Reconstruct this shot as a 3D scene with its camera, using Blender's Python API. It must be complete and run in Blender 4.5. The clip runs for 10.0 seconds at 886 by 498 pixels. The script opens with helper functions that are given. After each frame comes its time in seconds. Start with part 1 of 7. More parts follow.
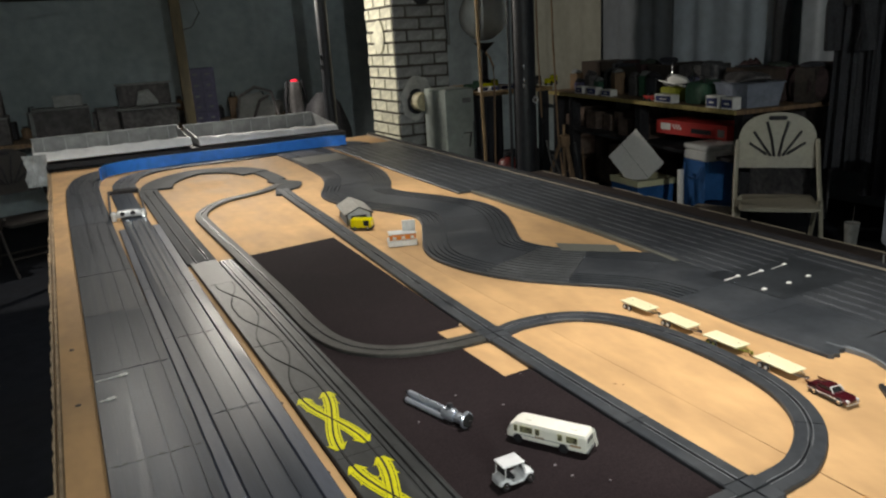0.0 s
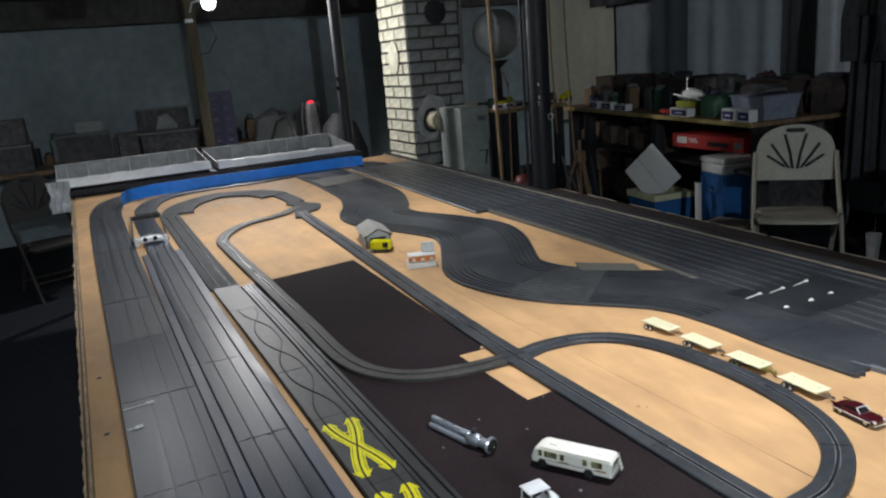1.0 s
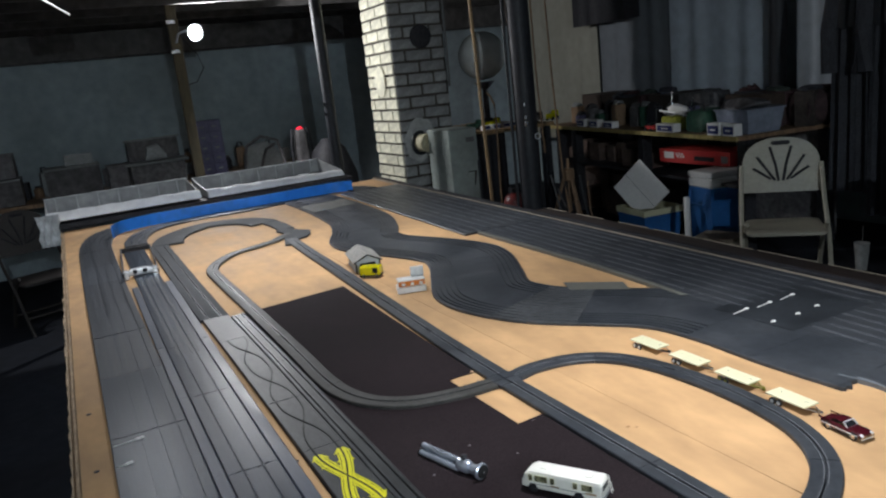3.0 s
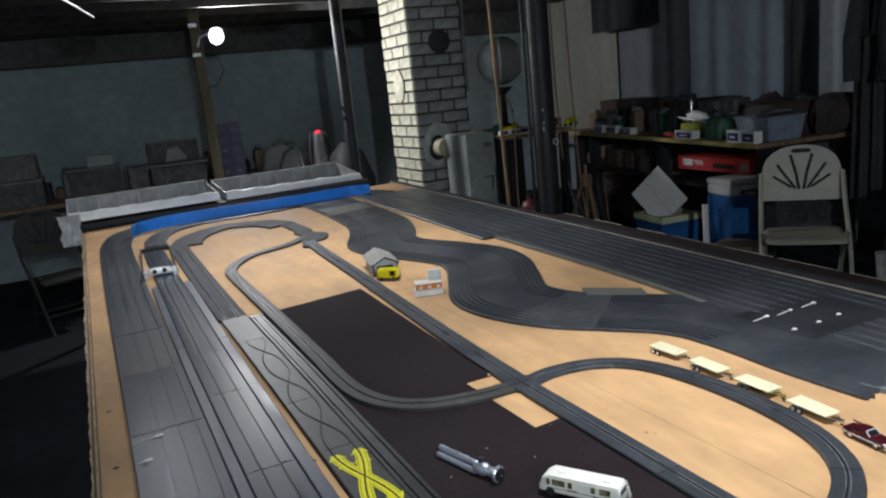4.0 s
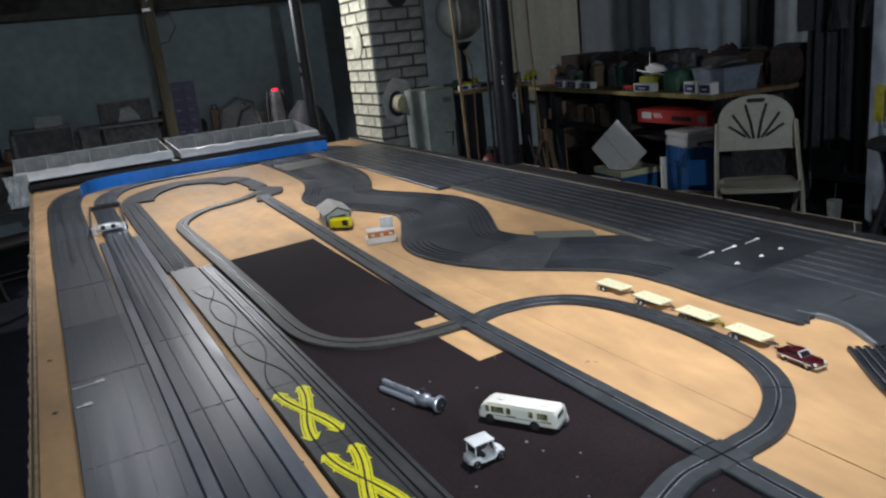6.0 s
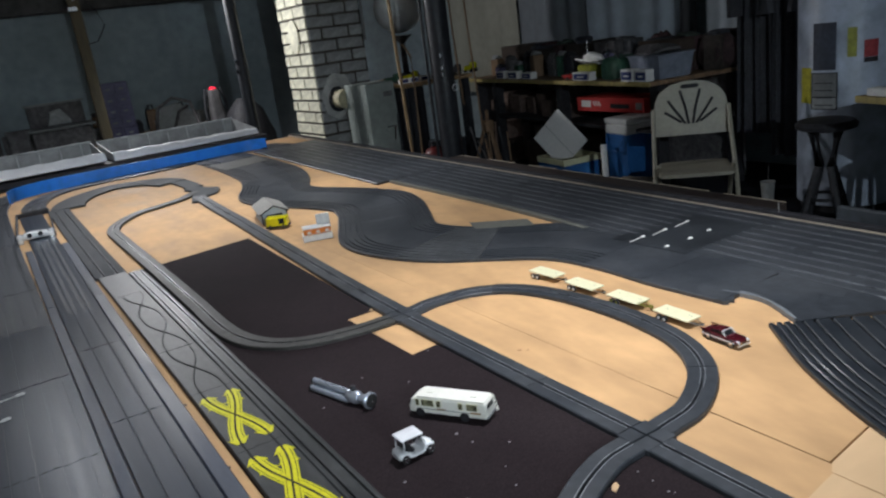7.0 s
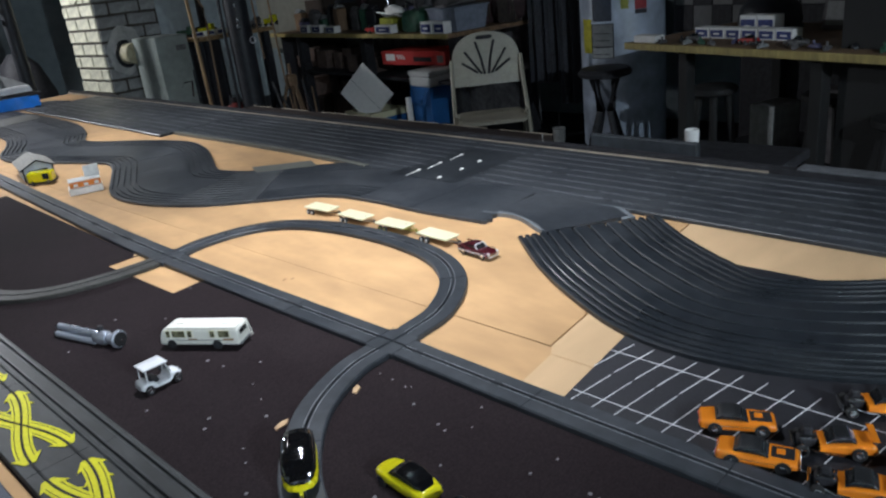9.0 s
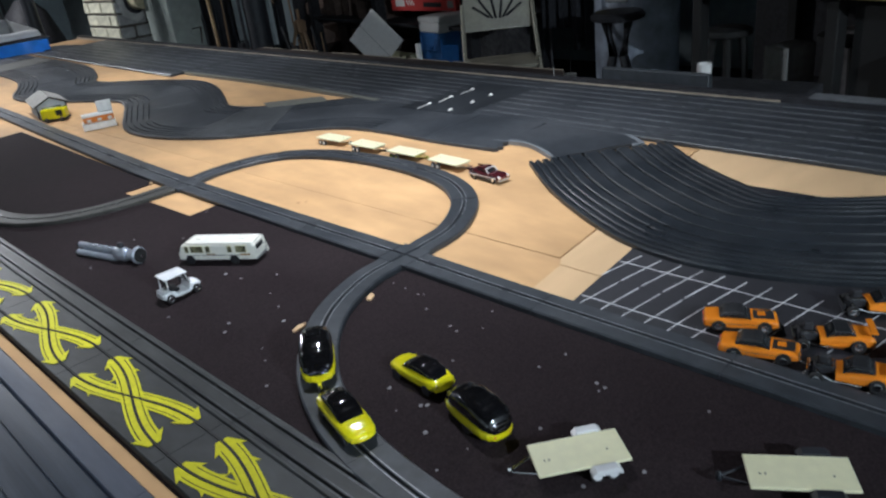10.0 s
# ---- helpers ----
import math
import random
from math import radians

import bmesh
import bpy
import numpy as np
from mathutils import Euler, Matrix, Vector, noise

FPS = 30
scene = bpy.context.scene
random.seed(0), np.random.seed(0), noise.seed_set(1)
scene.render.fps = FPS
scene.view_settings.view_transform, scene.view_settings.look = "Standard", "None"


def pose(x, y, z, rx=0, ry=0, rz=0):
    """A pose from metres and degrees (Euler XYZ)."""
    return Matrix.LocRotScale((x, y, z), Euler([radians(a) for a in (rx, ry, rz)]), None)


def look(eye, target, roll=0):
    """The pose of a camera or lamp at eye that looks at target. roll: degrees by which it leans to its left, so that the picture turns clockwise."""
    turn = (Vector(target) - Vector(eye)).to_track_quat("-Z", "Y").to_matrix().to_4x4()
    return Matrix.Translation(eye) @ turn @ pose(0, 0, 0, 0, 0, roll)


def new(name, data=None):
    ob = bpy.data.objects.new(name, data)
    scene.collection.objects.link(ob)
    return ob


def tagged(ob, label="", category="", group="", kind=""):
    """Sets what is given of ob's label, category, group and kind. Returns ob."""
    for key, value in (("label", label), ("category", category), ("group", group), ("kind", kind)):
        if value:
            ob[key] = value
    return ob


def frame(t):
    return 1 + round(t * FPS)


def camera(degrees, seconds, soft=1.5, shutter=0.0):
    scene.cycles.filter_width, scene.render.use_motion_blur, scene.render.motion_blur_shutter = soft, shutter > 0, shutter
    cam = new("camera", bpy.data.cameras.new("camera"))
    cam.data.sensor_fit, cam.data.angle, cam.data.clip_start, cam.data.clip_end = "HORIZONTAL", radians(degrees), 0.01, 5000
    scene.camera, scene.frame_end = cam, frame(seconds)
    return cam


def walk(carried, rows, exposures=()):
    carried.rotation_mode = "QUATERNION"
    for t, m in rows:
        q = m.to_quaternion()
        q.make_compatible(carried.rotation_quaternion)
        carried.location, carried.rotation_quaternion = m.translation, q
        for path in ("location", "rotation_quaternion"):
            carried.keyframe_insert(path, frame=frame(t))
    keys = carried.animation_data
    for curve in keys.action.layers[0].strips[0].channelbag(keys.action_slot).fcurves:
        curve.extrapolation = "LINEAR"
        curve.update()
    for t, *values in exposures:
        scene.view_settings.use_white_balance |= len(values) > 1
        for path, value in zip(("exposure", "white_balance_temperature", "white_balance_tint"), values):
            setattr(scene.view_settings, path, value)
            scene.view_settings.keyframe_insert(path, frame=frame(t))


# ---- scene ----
cam = camera(61.8, 10.0, 2.2, 0.35)
PATH = [
    (0, (-0.789, 0.047, 0.656), (0.071, 1.768, 0.11), -3.5),
    (0.5, (-0.799, 0.049, 0.67), (0.044, 1.787, 0.151), -3.9),
    (1, (-0.798, 0.043, 0.679), (0.029, 1.793, 0.176), -4.8),
    (1.5, (-0.795, 0.037, 0.69), (0.019, 1.802, 0.217), -5.9),
    (2, (-0.788, 0.032, 0.692), (0.056, 1.787, 0.233), -6.1),
    (2.5, (-0.779, 0.027, 0.691), (0.091, 1.771, 0.242), -6.6),
    (3, (-0.784, 0.03, 0.691), (0.068, 1.782, 0.239), -6.4),
    (3.2, (-0.786, 0.031, 0.692), (0.049, 1.794, 0.247), -6.2),
    (4.3, (-0.794, 0.030, 0.682), (0.019, 1.806, 0.250), -6.0),
    (4.5, (-0.792, 0.027, 0.678), (0.012, 1.807, 0.247), -6.2),
    (5, (-0.786, 0.02, 0.667), (0.016, 1.794, 0.208), -6.3),
    (5.5, (-0.775, 0.013, 0.645), (0.045, 1.768, 0.147), -6.9),
    (5.7, (-0.765, 0.011, 0.635), (0.078, 1.749, 0.118), -6.7),
    (6.8, (-0.717, -0.001, 0.61), (0.226, 1.666, 0.036), -7.3),
    (7, (-0.705, -0.005, 0.612), (0.274, 1.644, 0.044), -7.7),
    (7.5, (-0.683, -0.011, 0.608), (0.353, 1.603, 0.041), -8.1),
    (7.8, (-0.646, -0.027, 0.592), (0.514, 1.494, 0.007), -7.0),
    (8, (-0.633, -0.049, 0.579), (0.605, 1.399, -0.031), -6.0),
    (8.5, (-0.618, -0.087, 0.549), (0.692, 1.266, -0.124), -5.9),
    (9, (-0.629, -0.106, 0.53), (0.67, 1.237, -0.184), -6.8),
    (9.5, (-0.654, -0.109, 0.507), (0.592, 1.256, -0.257), -6.6),
    (10, (-0.668, -0.13, 0.481), (0.573, 1.208, -0.339), -7.1),
]
walk(cam, [(t, look(eye, target, roll)) for t, eye, target, roll in PATH], [(0, 0.43, 7300, 12), (0.5, 0.40, 6850, 13), (1.5, 0.40, 6250, 14), (7.5, 0.38, 6250, 14), (8.4, 0.54, 6050, 13), (10, 0.52, 6050, 13)])

# ---- light ----
world = bpy.data.worlds.new("world")
scene.world = world
world.use_nodes = True
world.node_tree.nodes["Background"].inputs["Color"].default_value = (0.02, 0.024, 0.03, 1)
world.node_tree.nodes["Background"].inputs["Strength"].default_value = 0.05
scene.view_settings.exposure = 0.0
LAMP = (0.42, 6.95, 1.30)


def lamp(name, kind, m, power, colour, size=0.1, size_y=0.1, cone=120, blend=0.5):
    data = bpy.data.lights.new(name, kind)
    data.energy, data.color = power, colour
    if kind == "AREA":
        data.shape, data.size, data.size_y = "RECTANGLE", size, size_y
    if kind == "SPOT":
        data.spot_size, data.spot_blend, data.shadow_soft_size = radians(cone), blend, size
    ob = new(name, data)
    ob.matrix_world = m
    return ob


lamp("work_lamp_light", "SPOT", look((LAMP[0], LAMP[1] - 0.06, LAMP[2]), (3.2, 2.6, -0.2)), 110, (0.98, 0.985, 0.96), 0.08, cone=178, blend=0.12)
# none in view: a bare bulb added as fill behind the camera, two shaded lamps inferred over the table, and a tube
# fixture towards its far end
FILLBULB = (-0.75, -2.85, 1.50)
lamp("fill_light", "POINT", Matrix.Translation(FILLBULB), 205, (0.84, 0.96, 1.0), 0.04)
SHADED = ((0.20, 1.04, 1.38, 76, 88), (0.24, 2.95, 1.44, 60, 110))
for bx, by, bz, power, wide in SHADED:
    lamp("shaded_light", "SPOT", Matrix.Translation((bx, by, bz)), power, (0.95, 0.985, 1.0), 0.04, cone=wide, blend=1.0)
TUBE = (-0.70, 3.98, 1.43)
lamp("tube_light", "AREA", pose(*TUBE, 0, 0, -5), 6, (0.90, 0.95, 1.0), 0.07, 0.85)


# ---- materials ----
def mat(name, colour, rough=0.6, metal=0.0, grain=40.0, vary=0.25, bump=0.1, blotch=3.0, stain=0.25, spread=0.0, coat=0.0, stretch=(1, 1, 1), dust=0.0, glow=0.0, shine=0.5, uneven=0.1):
    """A surface with grain and blotches at two scales, and some spread between pieces."""
    m = bpy.data.materials.new(name)
    m.use_nodes = True
    nt = m.node_tree
    b = nt.nodes["Principled BSDF"]
    n, l = nt.nodes.new, nt.links.new
    co = n("ShaderNodeTexCoord")
    mp = n("ShaderNodeMapping")
    mp.inputs["Scale"].default_value = stretch
    l(co.outputs["Object"], mp.inputs["Vector"])
    fine, wide = n("ShaderNodeTexNoise"), n("ShaderNodeTexNoise")
    fine.inputs["Scale"].default_value, fine.inputs["Detail"].default_value = grain, 6
    wide.inputs["Scale"].default_value, wide.inputs["Detail"].default_value = blotch, 4
    l(mp.outputs["Vector"], fine.inputs["Vector"])
    l(mp.outputs["Vector"], wide.inputs["Vector"])
    hsv = n("ShaderNodeHueSaturation")
    hsv.inputs["Color"].default_value = (*colour, 1)

    def span(src, lo, hi, f0=0.3, f1=0.7):
        r = n("ShaderNodeMapRange")
        r.inputs["From Min"].default_value, r.inputs["From Max"].default_value = f0, f1
        r.inputs["To Min"].default_value, r.inputs["To Max"].default_value = lo, hi
        l(src, r.inputs["Value"])
        return r.outputs["Result"]

    def mul(a, c):
        k = n("ShaderNodeMath")
        k.operation = "MULTIPLY"
        l(a, k.inputs[0])
        l(c, k.inputs[1])
        return k.outputs["Value"]

    v = mul(span(fine.outputs["Fac"], 1 - vary, 1 + vary), span(wide.outputs["Fac"], 1 - stain, 1 + stain))
    if spread:
        info = n("ShaderNodeObjectInfo")
        v = mul(v, span(info.outputs["Random"], 1 - spread, 1 + spread, 0, 1))
    l(v, hsv.inputs["Value"])
    out = hsv.outputs["Color"]
    if dust:
        mix = n("ShaderNodeMix")
        mix.data_type = "RGBA"
        mix.inputs["B"].default_value = (0.22, 0.21, 0.2, 1)
        l(span(wide.outputs["Fac"], 0, dust, 0.45, 0.75), mix.inputs["Factor"])
        l(out, mix.inputs["A"])
        out = mix.outputs["Result"]
    l(out, b.inputs["Base Color"])
    l(span(wide.outputs["Fac"], max(rough - uneven, 0.02), min(rough + uneven, 1)), b.inputs["Roughness"])
    b.inputs["Metallic"].default_value = metal
    b.inputs["Specular IOR Level"].default_value = shine
    b.inputs["Coat Weight"].default_value = coat
    b.inputs["Coat Roughness"].default_value = 0.08
    if bump:
        bp = n("ShaderNodeBump")
        bp.inputs["Strength"].default_value, bp.inputs["Distance"].default_value = bump, 0.002
        l(fine.outputs["Fac"], bp.inputs["Height"])
        l(bp.outputs["Normal"], b.inputs["Normal"])
    if glow:
        b.inputs["Emission Color"].default_value = (*colour, 1)
        b.inputs["Emission Strength"].default_value = glow
    return m


PLY = mat("plywood", (0.57, 0.348, 0.168), 0.72, shine=0.22, grain=14, vary=0.07, bump=0.03, blotch=3.4, stain=0.19, stretch=(2, 1, 1), spread=0.03)
PLY2 = mat("plywood_pale", (0.62, 0.42, 0.235), 0.68, shine=0.25, grain=6, vary=0.03, bump=0.02, blotch=3, stain=0.10, stretch=(1, 3, 1))
PLYEDGE = mat("plywood_edge", (0.42, 0.30, 0.18), 0.7, grain=30, vary=0.3, bump=0.3, stretch=(1, 1, 12))
TRACK = mat("track_plastic", (0.039, 0.044, 0.051), 0.44, shine=0.34, grain=55, vary=0.22, bump=0.04, blotch=5, stain=0.16, spread=0.06, dust=0.07)
TRACKL = mat("track_plastic_worn", (0.027, 0.036, 0.052), 0.33, shine=0.30, grain=60, vary=0.16, bump=0.06, blotch=8, stain=0.12, spread=0.14, dust=0.015, uneven=0.05, stretch=(7, 0.16, 1))
TRACKD = mat("track_plastic_dark", (0.025, 0.031, 0.040), 0.50, shine=0.30, grain=70, vary=0.25, bump=0.05, blotch=8, stain=0.25, spread=0.2, dust=0.03, stretch=(7, 0.16, 1))
TRACKX = mat("track_plastic_scuffed", (0.022, 0.025, 0.026), 0.50, shine=0.42, uneven=0.02, grain=60, vary=0.25, bump=0.06, blotch=12, stain=0.32, spread=0.05, dust=0.08, stretch=(2, 0.7, 1))
TRACKA = mat("track_plastic_aged", (0.046, 0.045, 0.041), 0.60, shine=0.22, uneven=0.05, grain=60, vary=0.22, bump=0.05, blotch=8, stain=0.28, spread=0.12, dust=0.1)
TRACKW = mat("track_plastic_glossy", (0.019, 0.023, 0.028), 0.36, grain=45, vary=0.2, bump=0.03, blotch=9, stain=0.12, spread=0.06, dust=0.03)
TRACKB = mat("track_shoulder", (0.048, 0.058, 0.082), 0.44, shine=0.42, grain=70, vary=0.12, bump=0.03, blotch=8, stain=0.14, spread=0.08, stretch=(3, 0.5, 1))
BRIGHT = mat("bright_plating", (0.82, 0.83, 0.84), 0.25, 0.15, grain=80, vary=0.05, bump=0.0, coat=0.5)
TRACKM = mat("track_plastic_matte", (0.052, 0.056, 0.060), 0.75, shine=0.18, grain=60, vary=0.2, bump=0.04, blotch=8, stain=0.18, spread=0.08, dust=0.06)
RAILK = mat("rail_blackened", (0.09, 0.095, 0.10), 0.4, 0.8, grain=120, vary=0.3, bump=0.0, blotch=9, stain=0.4)
FILM = mat("clear_film", (0.50, 0.52, 0.53), 0.18, grain=40, vary=0.15, bump=0.3, blotch=14, stain=0.25)
LIPWOOD = mat("worn_edge_wood", (0.40, 0.34, 0.26), 0.6, grain=20, vary=0.2, bump=0.1, stretch=(6, 1, 1))
RAIL = mat("rail_steel", (0.30, 0.31, 0.33), 0.32, 0.5, grain=120, vary=0.35, bump=0.0, blotch=9, stain=0.4)
FELT = mat("dark_felt", (0.0190, 0.0130, 0.0145), 0.95, shine=0.12, grain=420, vary=0.45, bump=0.25, blotch=2.2, stain=0.2, dust=0.03)
LOT = mat("lot_sheet", (0.022, 0.022, 0.027), 0.55, grain=300, vary=0.2, bump=0.05)
WHITE = mat("white_paint", (0.84, 0.84, 0.81), 0.5, grain=90, vary=0.1, bump=0.02)
LINEWHITE = mat("printed_white", (0.72, 0.72, 0.74), 0.7, grain=200, vary=0.15, bump=0.0)
YELLOW = mat("yellow_paint", (0.62, 0.58, 0.006), 0.5, shine=0.25, grain=120, vary=0.1, bump=0.02, stain=0.1)
TAPE = mat("grey_tape", (0.115, 0.115, 0.098), 0.55, grain=60, vary=0.12, bump=0.05)
BLUE = mat("blue_wall", (0.03, 0.27, 0.95), 0.4, grain=25, vary=0.12, bump=0.05, blotch=4, stain=0.15)
BLACK = mat("black_paint", (0.032, 0.032, 0.036), 0.6, shine=0.2, grain=40, vary=0.3, bump=0.1)
RUBBER = mat("black_rubber", (0.012, 0.012, 0.012), 0.75, grain=200, vary=0.2)
FLOOR = mat("concrete_floor", (0.009, 0.011, 0.016), 0.85, shine=0.2, grain=14, vary=0.25, bump=0.2, blotch=1.2, stain=0.35)
WALL = mat("painted_concrete", (0.245, 0.295, 0.315), 0.85, grain=10, vary=0.12, bump=0.25, blotch=0.9, stain=0.3)
# near-white only so that the unseen walls bounce light into the room
WALLBOUNCE = mat("bounce_white", (0.70, 0.73, 0.74), 0.9, grain=10, vary=0.1, bump=0.2, blotch=0.9, stain=0.15)
CEIL = mat("dark_ceiling", (0.065, 0.062, 0.060), 0.9, grain=12, vary=0.3, bump=0.3)
# south-face brick: its greyer tone with that side's shade put into the colour
BRICKGREY = mat("shaded_grey_brick", (0.27, 0.275, 0.27), 0.75, grain=30, vary=0.18, bump=0.5, blotch=6, stain=0.3, spread=0.15)
PLASTER = mat("flue_plaster", (0.42, 0.42, 0.40), 0.85, grain=25, vary=0.15, bump=0.4, blotch=8, stain=0.2)
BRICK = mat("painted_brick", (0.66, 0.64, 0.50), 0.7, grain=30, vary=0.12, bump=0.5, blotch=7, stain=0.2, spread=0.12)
MORTAR = mat("mortar", (0.075, 0.068, 0.056), 0.95, grain=60, vary=0.3, bump=0.5)
CHROME = mat("chrome", (0.75, 0.76, 0.78), 0.16, 1.0, grain=60, vary=0.08, bump=0.0)
ALU = mat("aluminium", (0.66, 0.71, 0.80), 0.30, 0.75, grain=60, vary=0.1, bump=0.02)
SILVER = mat("silver_paint", (0.62, 0.63, 0.66), 0.35, 0.3, grain=80, vary=0.1, bump=0.02)
CREAM = mat("cream_plastic", (0.78, 0.75, 0.50), 0.45, grain=80, vary=0.05, bump=0.02, stain=0.06)
IVORY = mat("ivory_plastic", (0.84, 0.83, 0.75), 0.35, grain=80, vary=0.05, bump=0.01, stain=0.06, coat=0.3)
CARWHITE = mat("white_enamel", (0.80, 0.81, 0.83), 0.3, grain=80, vary=0.04, bump=0.0, coat=0.4)
CARYELLOW = mat("yellow_enamel", (0.78, 0.71, 0.005), 0.22, grain=80, vary=0.04, bump=0.0, stain=0.05, coat=0.8)
CARORANGE = mat("orange_enamel", (0.80, 0.24, 0.015), 0.22, grain=80, vary=0.04, bump=0.0, stain=0.05, coat=0.8)
CARMAROON = mat("maroon_enamel", (0.065, 0.007, 0.012), 0.2, grain=80, vary=0.05, bump=0.0, coat=0.9)
GLOSSBLACK = mat("gloss_black", (0.006, 0.006, 0.007), 0.07, grain=80, vary=0.05, bump=0.0, coat=1.0)
GLASS = mat("dark_glass", (0.02, 0.022, 0.024), 0.08, grain=50, vary=0.05, bump=0.0, coat=0.5)
VINYL = mat("black_vinyl", (0.02, 0.021, 0.023), 0.45, grain=300, vary=0.2, bump=0.1)
RED = mat("red_card", (0.50, 0.035, 0.03), 0.5, grain=50, vary=0.1)
REDLIGHT = mat("red_light", (1.0, 0.02, 0.05), 0.4, glow=0.6, bump=0)
LAMPGLOW = mat("lamp_glow", (1.0, 0.96, 0.86), 0.4, glow=40.0, bump=0, vary=0, stain=0)
TUBEGLOW = mat("tube_glow", (1.0, 0.95, 0.86), 0.4, glow=9.0, bump=0, vary=0, stain=0)
WOOD = mat("old_wood", (0.20, 0.125, 0.07), 0.7, grain=9, vary=0.3, bump=0.3, stretch=(9, 9, 1), stain=0.2)
BENCHWOOD = mat("bench_wood", (0.33, 0.215, 0.105), 0.6, grain=9, vary=0.25, bump=0.2, stretch=(6, 1, 1), stain=0.2)
EDGEYELLOW = mat("yellowed_edge", (0.36, 0.28, 0.10), 0.6, grain=9, vary=0.25, bump=0.2, stretch=(1, 6, 1), stain=0.2)
DARKRESIN = mat("dark_brown_resin", (0.030, 0.026, 0.024), 0.6, grain=60, vary=0.1, bump=0.05)
STEELPAINT = mat("dark_steel", (0.014, 0.016, 0.021), 0.55, grain=30, vary=0.3, bump=0.1, blotch=5)
TUBGREY = mat("tub_plastic", (0.20, 0.225, 0.28), 0.5, grain=18, vary=0.2, bump=0.2)
GREYPLASTIC = mat("grey_plastic", (0.20, 0.21, 0.21), 0.55, grain=40, vary=0.15, bump=0.1, spread=0.3)
PALEDIM = mat("grubby_card", (0.26, 0.26, 0.25), 0.8, grain=25, vary=0.2, bump=0.2, stain=0.3)
DIM = mat("dim_clutter", (0.095, 0.090, 0.092), 0.75, grain=25, vary=0.35, bump=0.3, blotch=6, stain=0.4, spread=0.45)
BEIGE = mat("beige_resin", (0.36, 0.335, 0.265), 0.5, grain=60, vary=0.08, bump=0.05)
COOLERBLUE = mat("cooler_blue", (0.025, 0.13, 0.36), 0.5, grain=50, vary=0.1, bump=0.05)
PAPER = mat("white_card", (0.74, 0.73, 0.71), 0.8, grain=40, vary=0.05, bump=0.03, stain=0.06)
TRAYWHITE = mat("cloudy_plastic", (0.30, 0.31, 0.31), 0.45, grain=18, vary=0.2, bump=0.3, blotch=5, stain=0.25)
HEATER = mat("heater_enamel", (0.34, 0.39, 0.47), 0.45, grain=20, vary=0.08, bump=0.05, blotch=7, stain=0.3)
PURPLE = mat("crate_violet", (0.09, 0.085, 0.16), 0.6, grain=30, vary=0.2)
TANROOF = mat("shingle_grey", (0.27, 0.26, 0.235), 0.85, grain=180, vary=0.35, bump=0.4)
HOUSEBLUE = mat("house_siding", (0.52, 0.60, 0.68), 0.7, grain=90, vary=0.1, bump=0.1)
CURTAIN = mat("pale_curtain", (0.27, 0.265, 0.22), 0.9, grain=12, vary=0.07, bump=0.1, blotch=1.5, stain=0.12)
OLIVE = mat("olive_enamel", (0.24, 0.23, 0.03), 0.4, grain=80, vary=0.1)
APRON = mat("apron_plastic", (0.15, 0.165, 0.18), 0.6, grain=60, vary=0.12, bump=0.05)
GREEN = mat("green_plastic", (0.03, 0.10, 0.06), 0.6, grain=30, vary=0.3)
ORANGEPRINT = mat("orange_print", (0.80, 0.24, 0.03), 0.6)
BLUEPRINT = mat("blue_print", (0.025, 0.04, 0.16), 0.6)


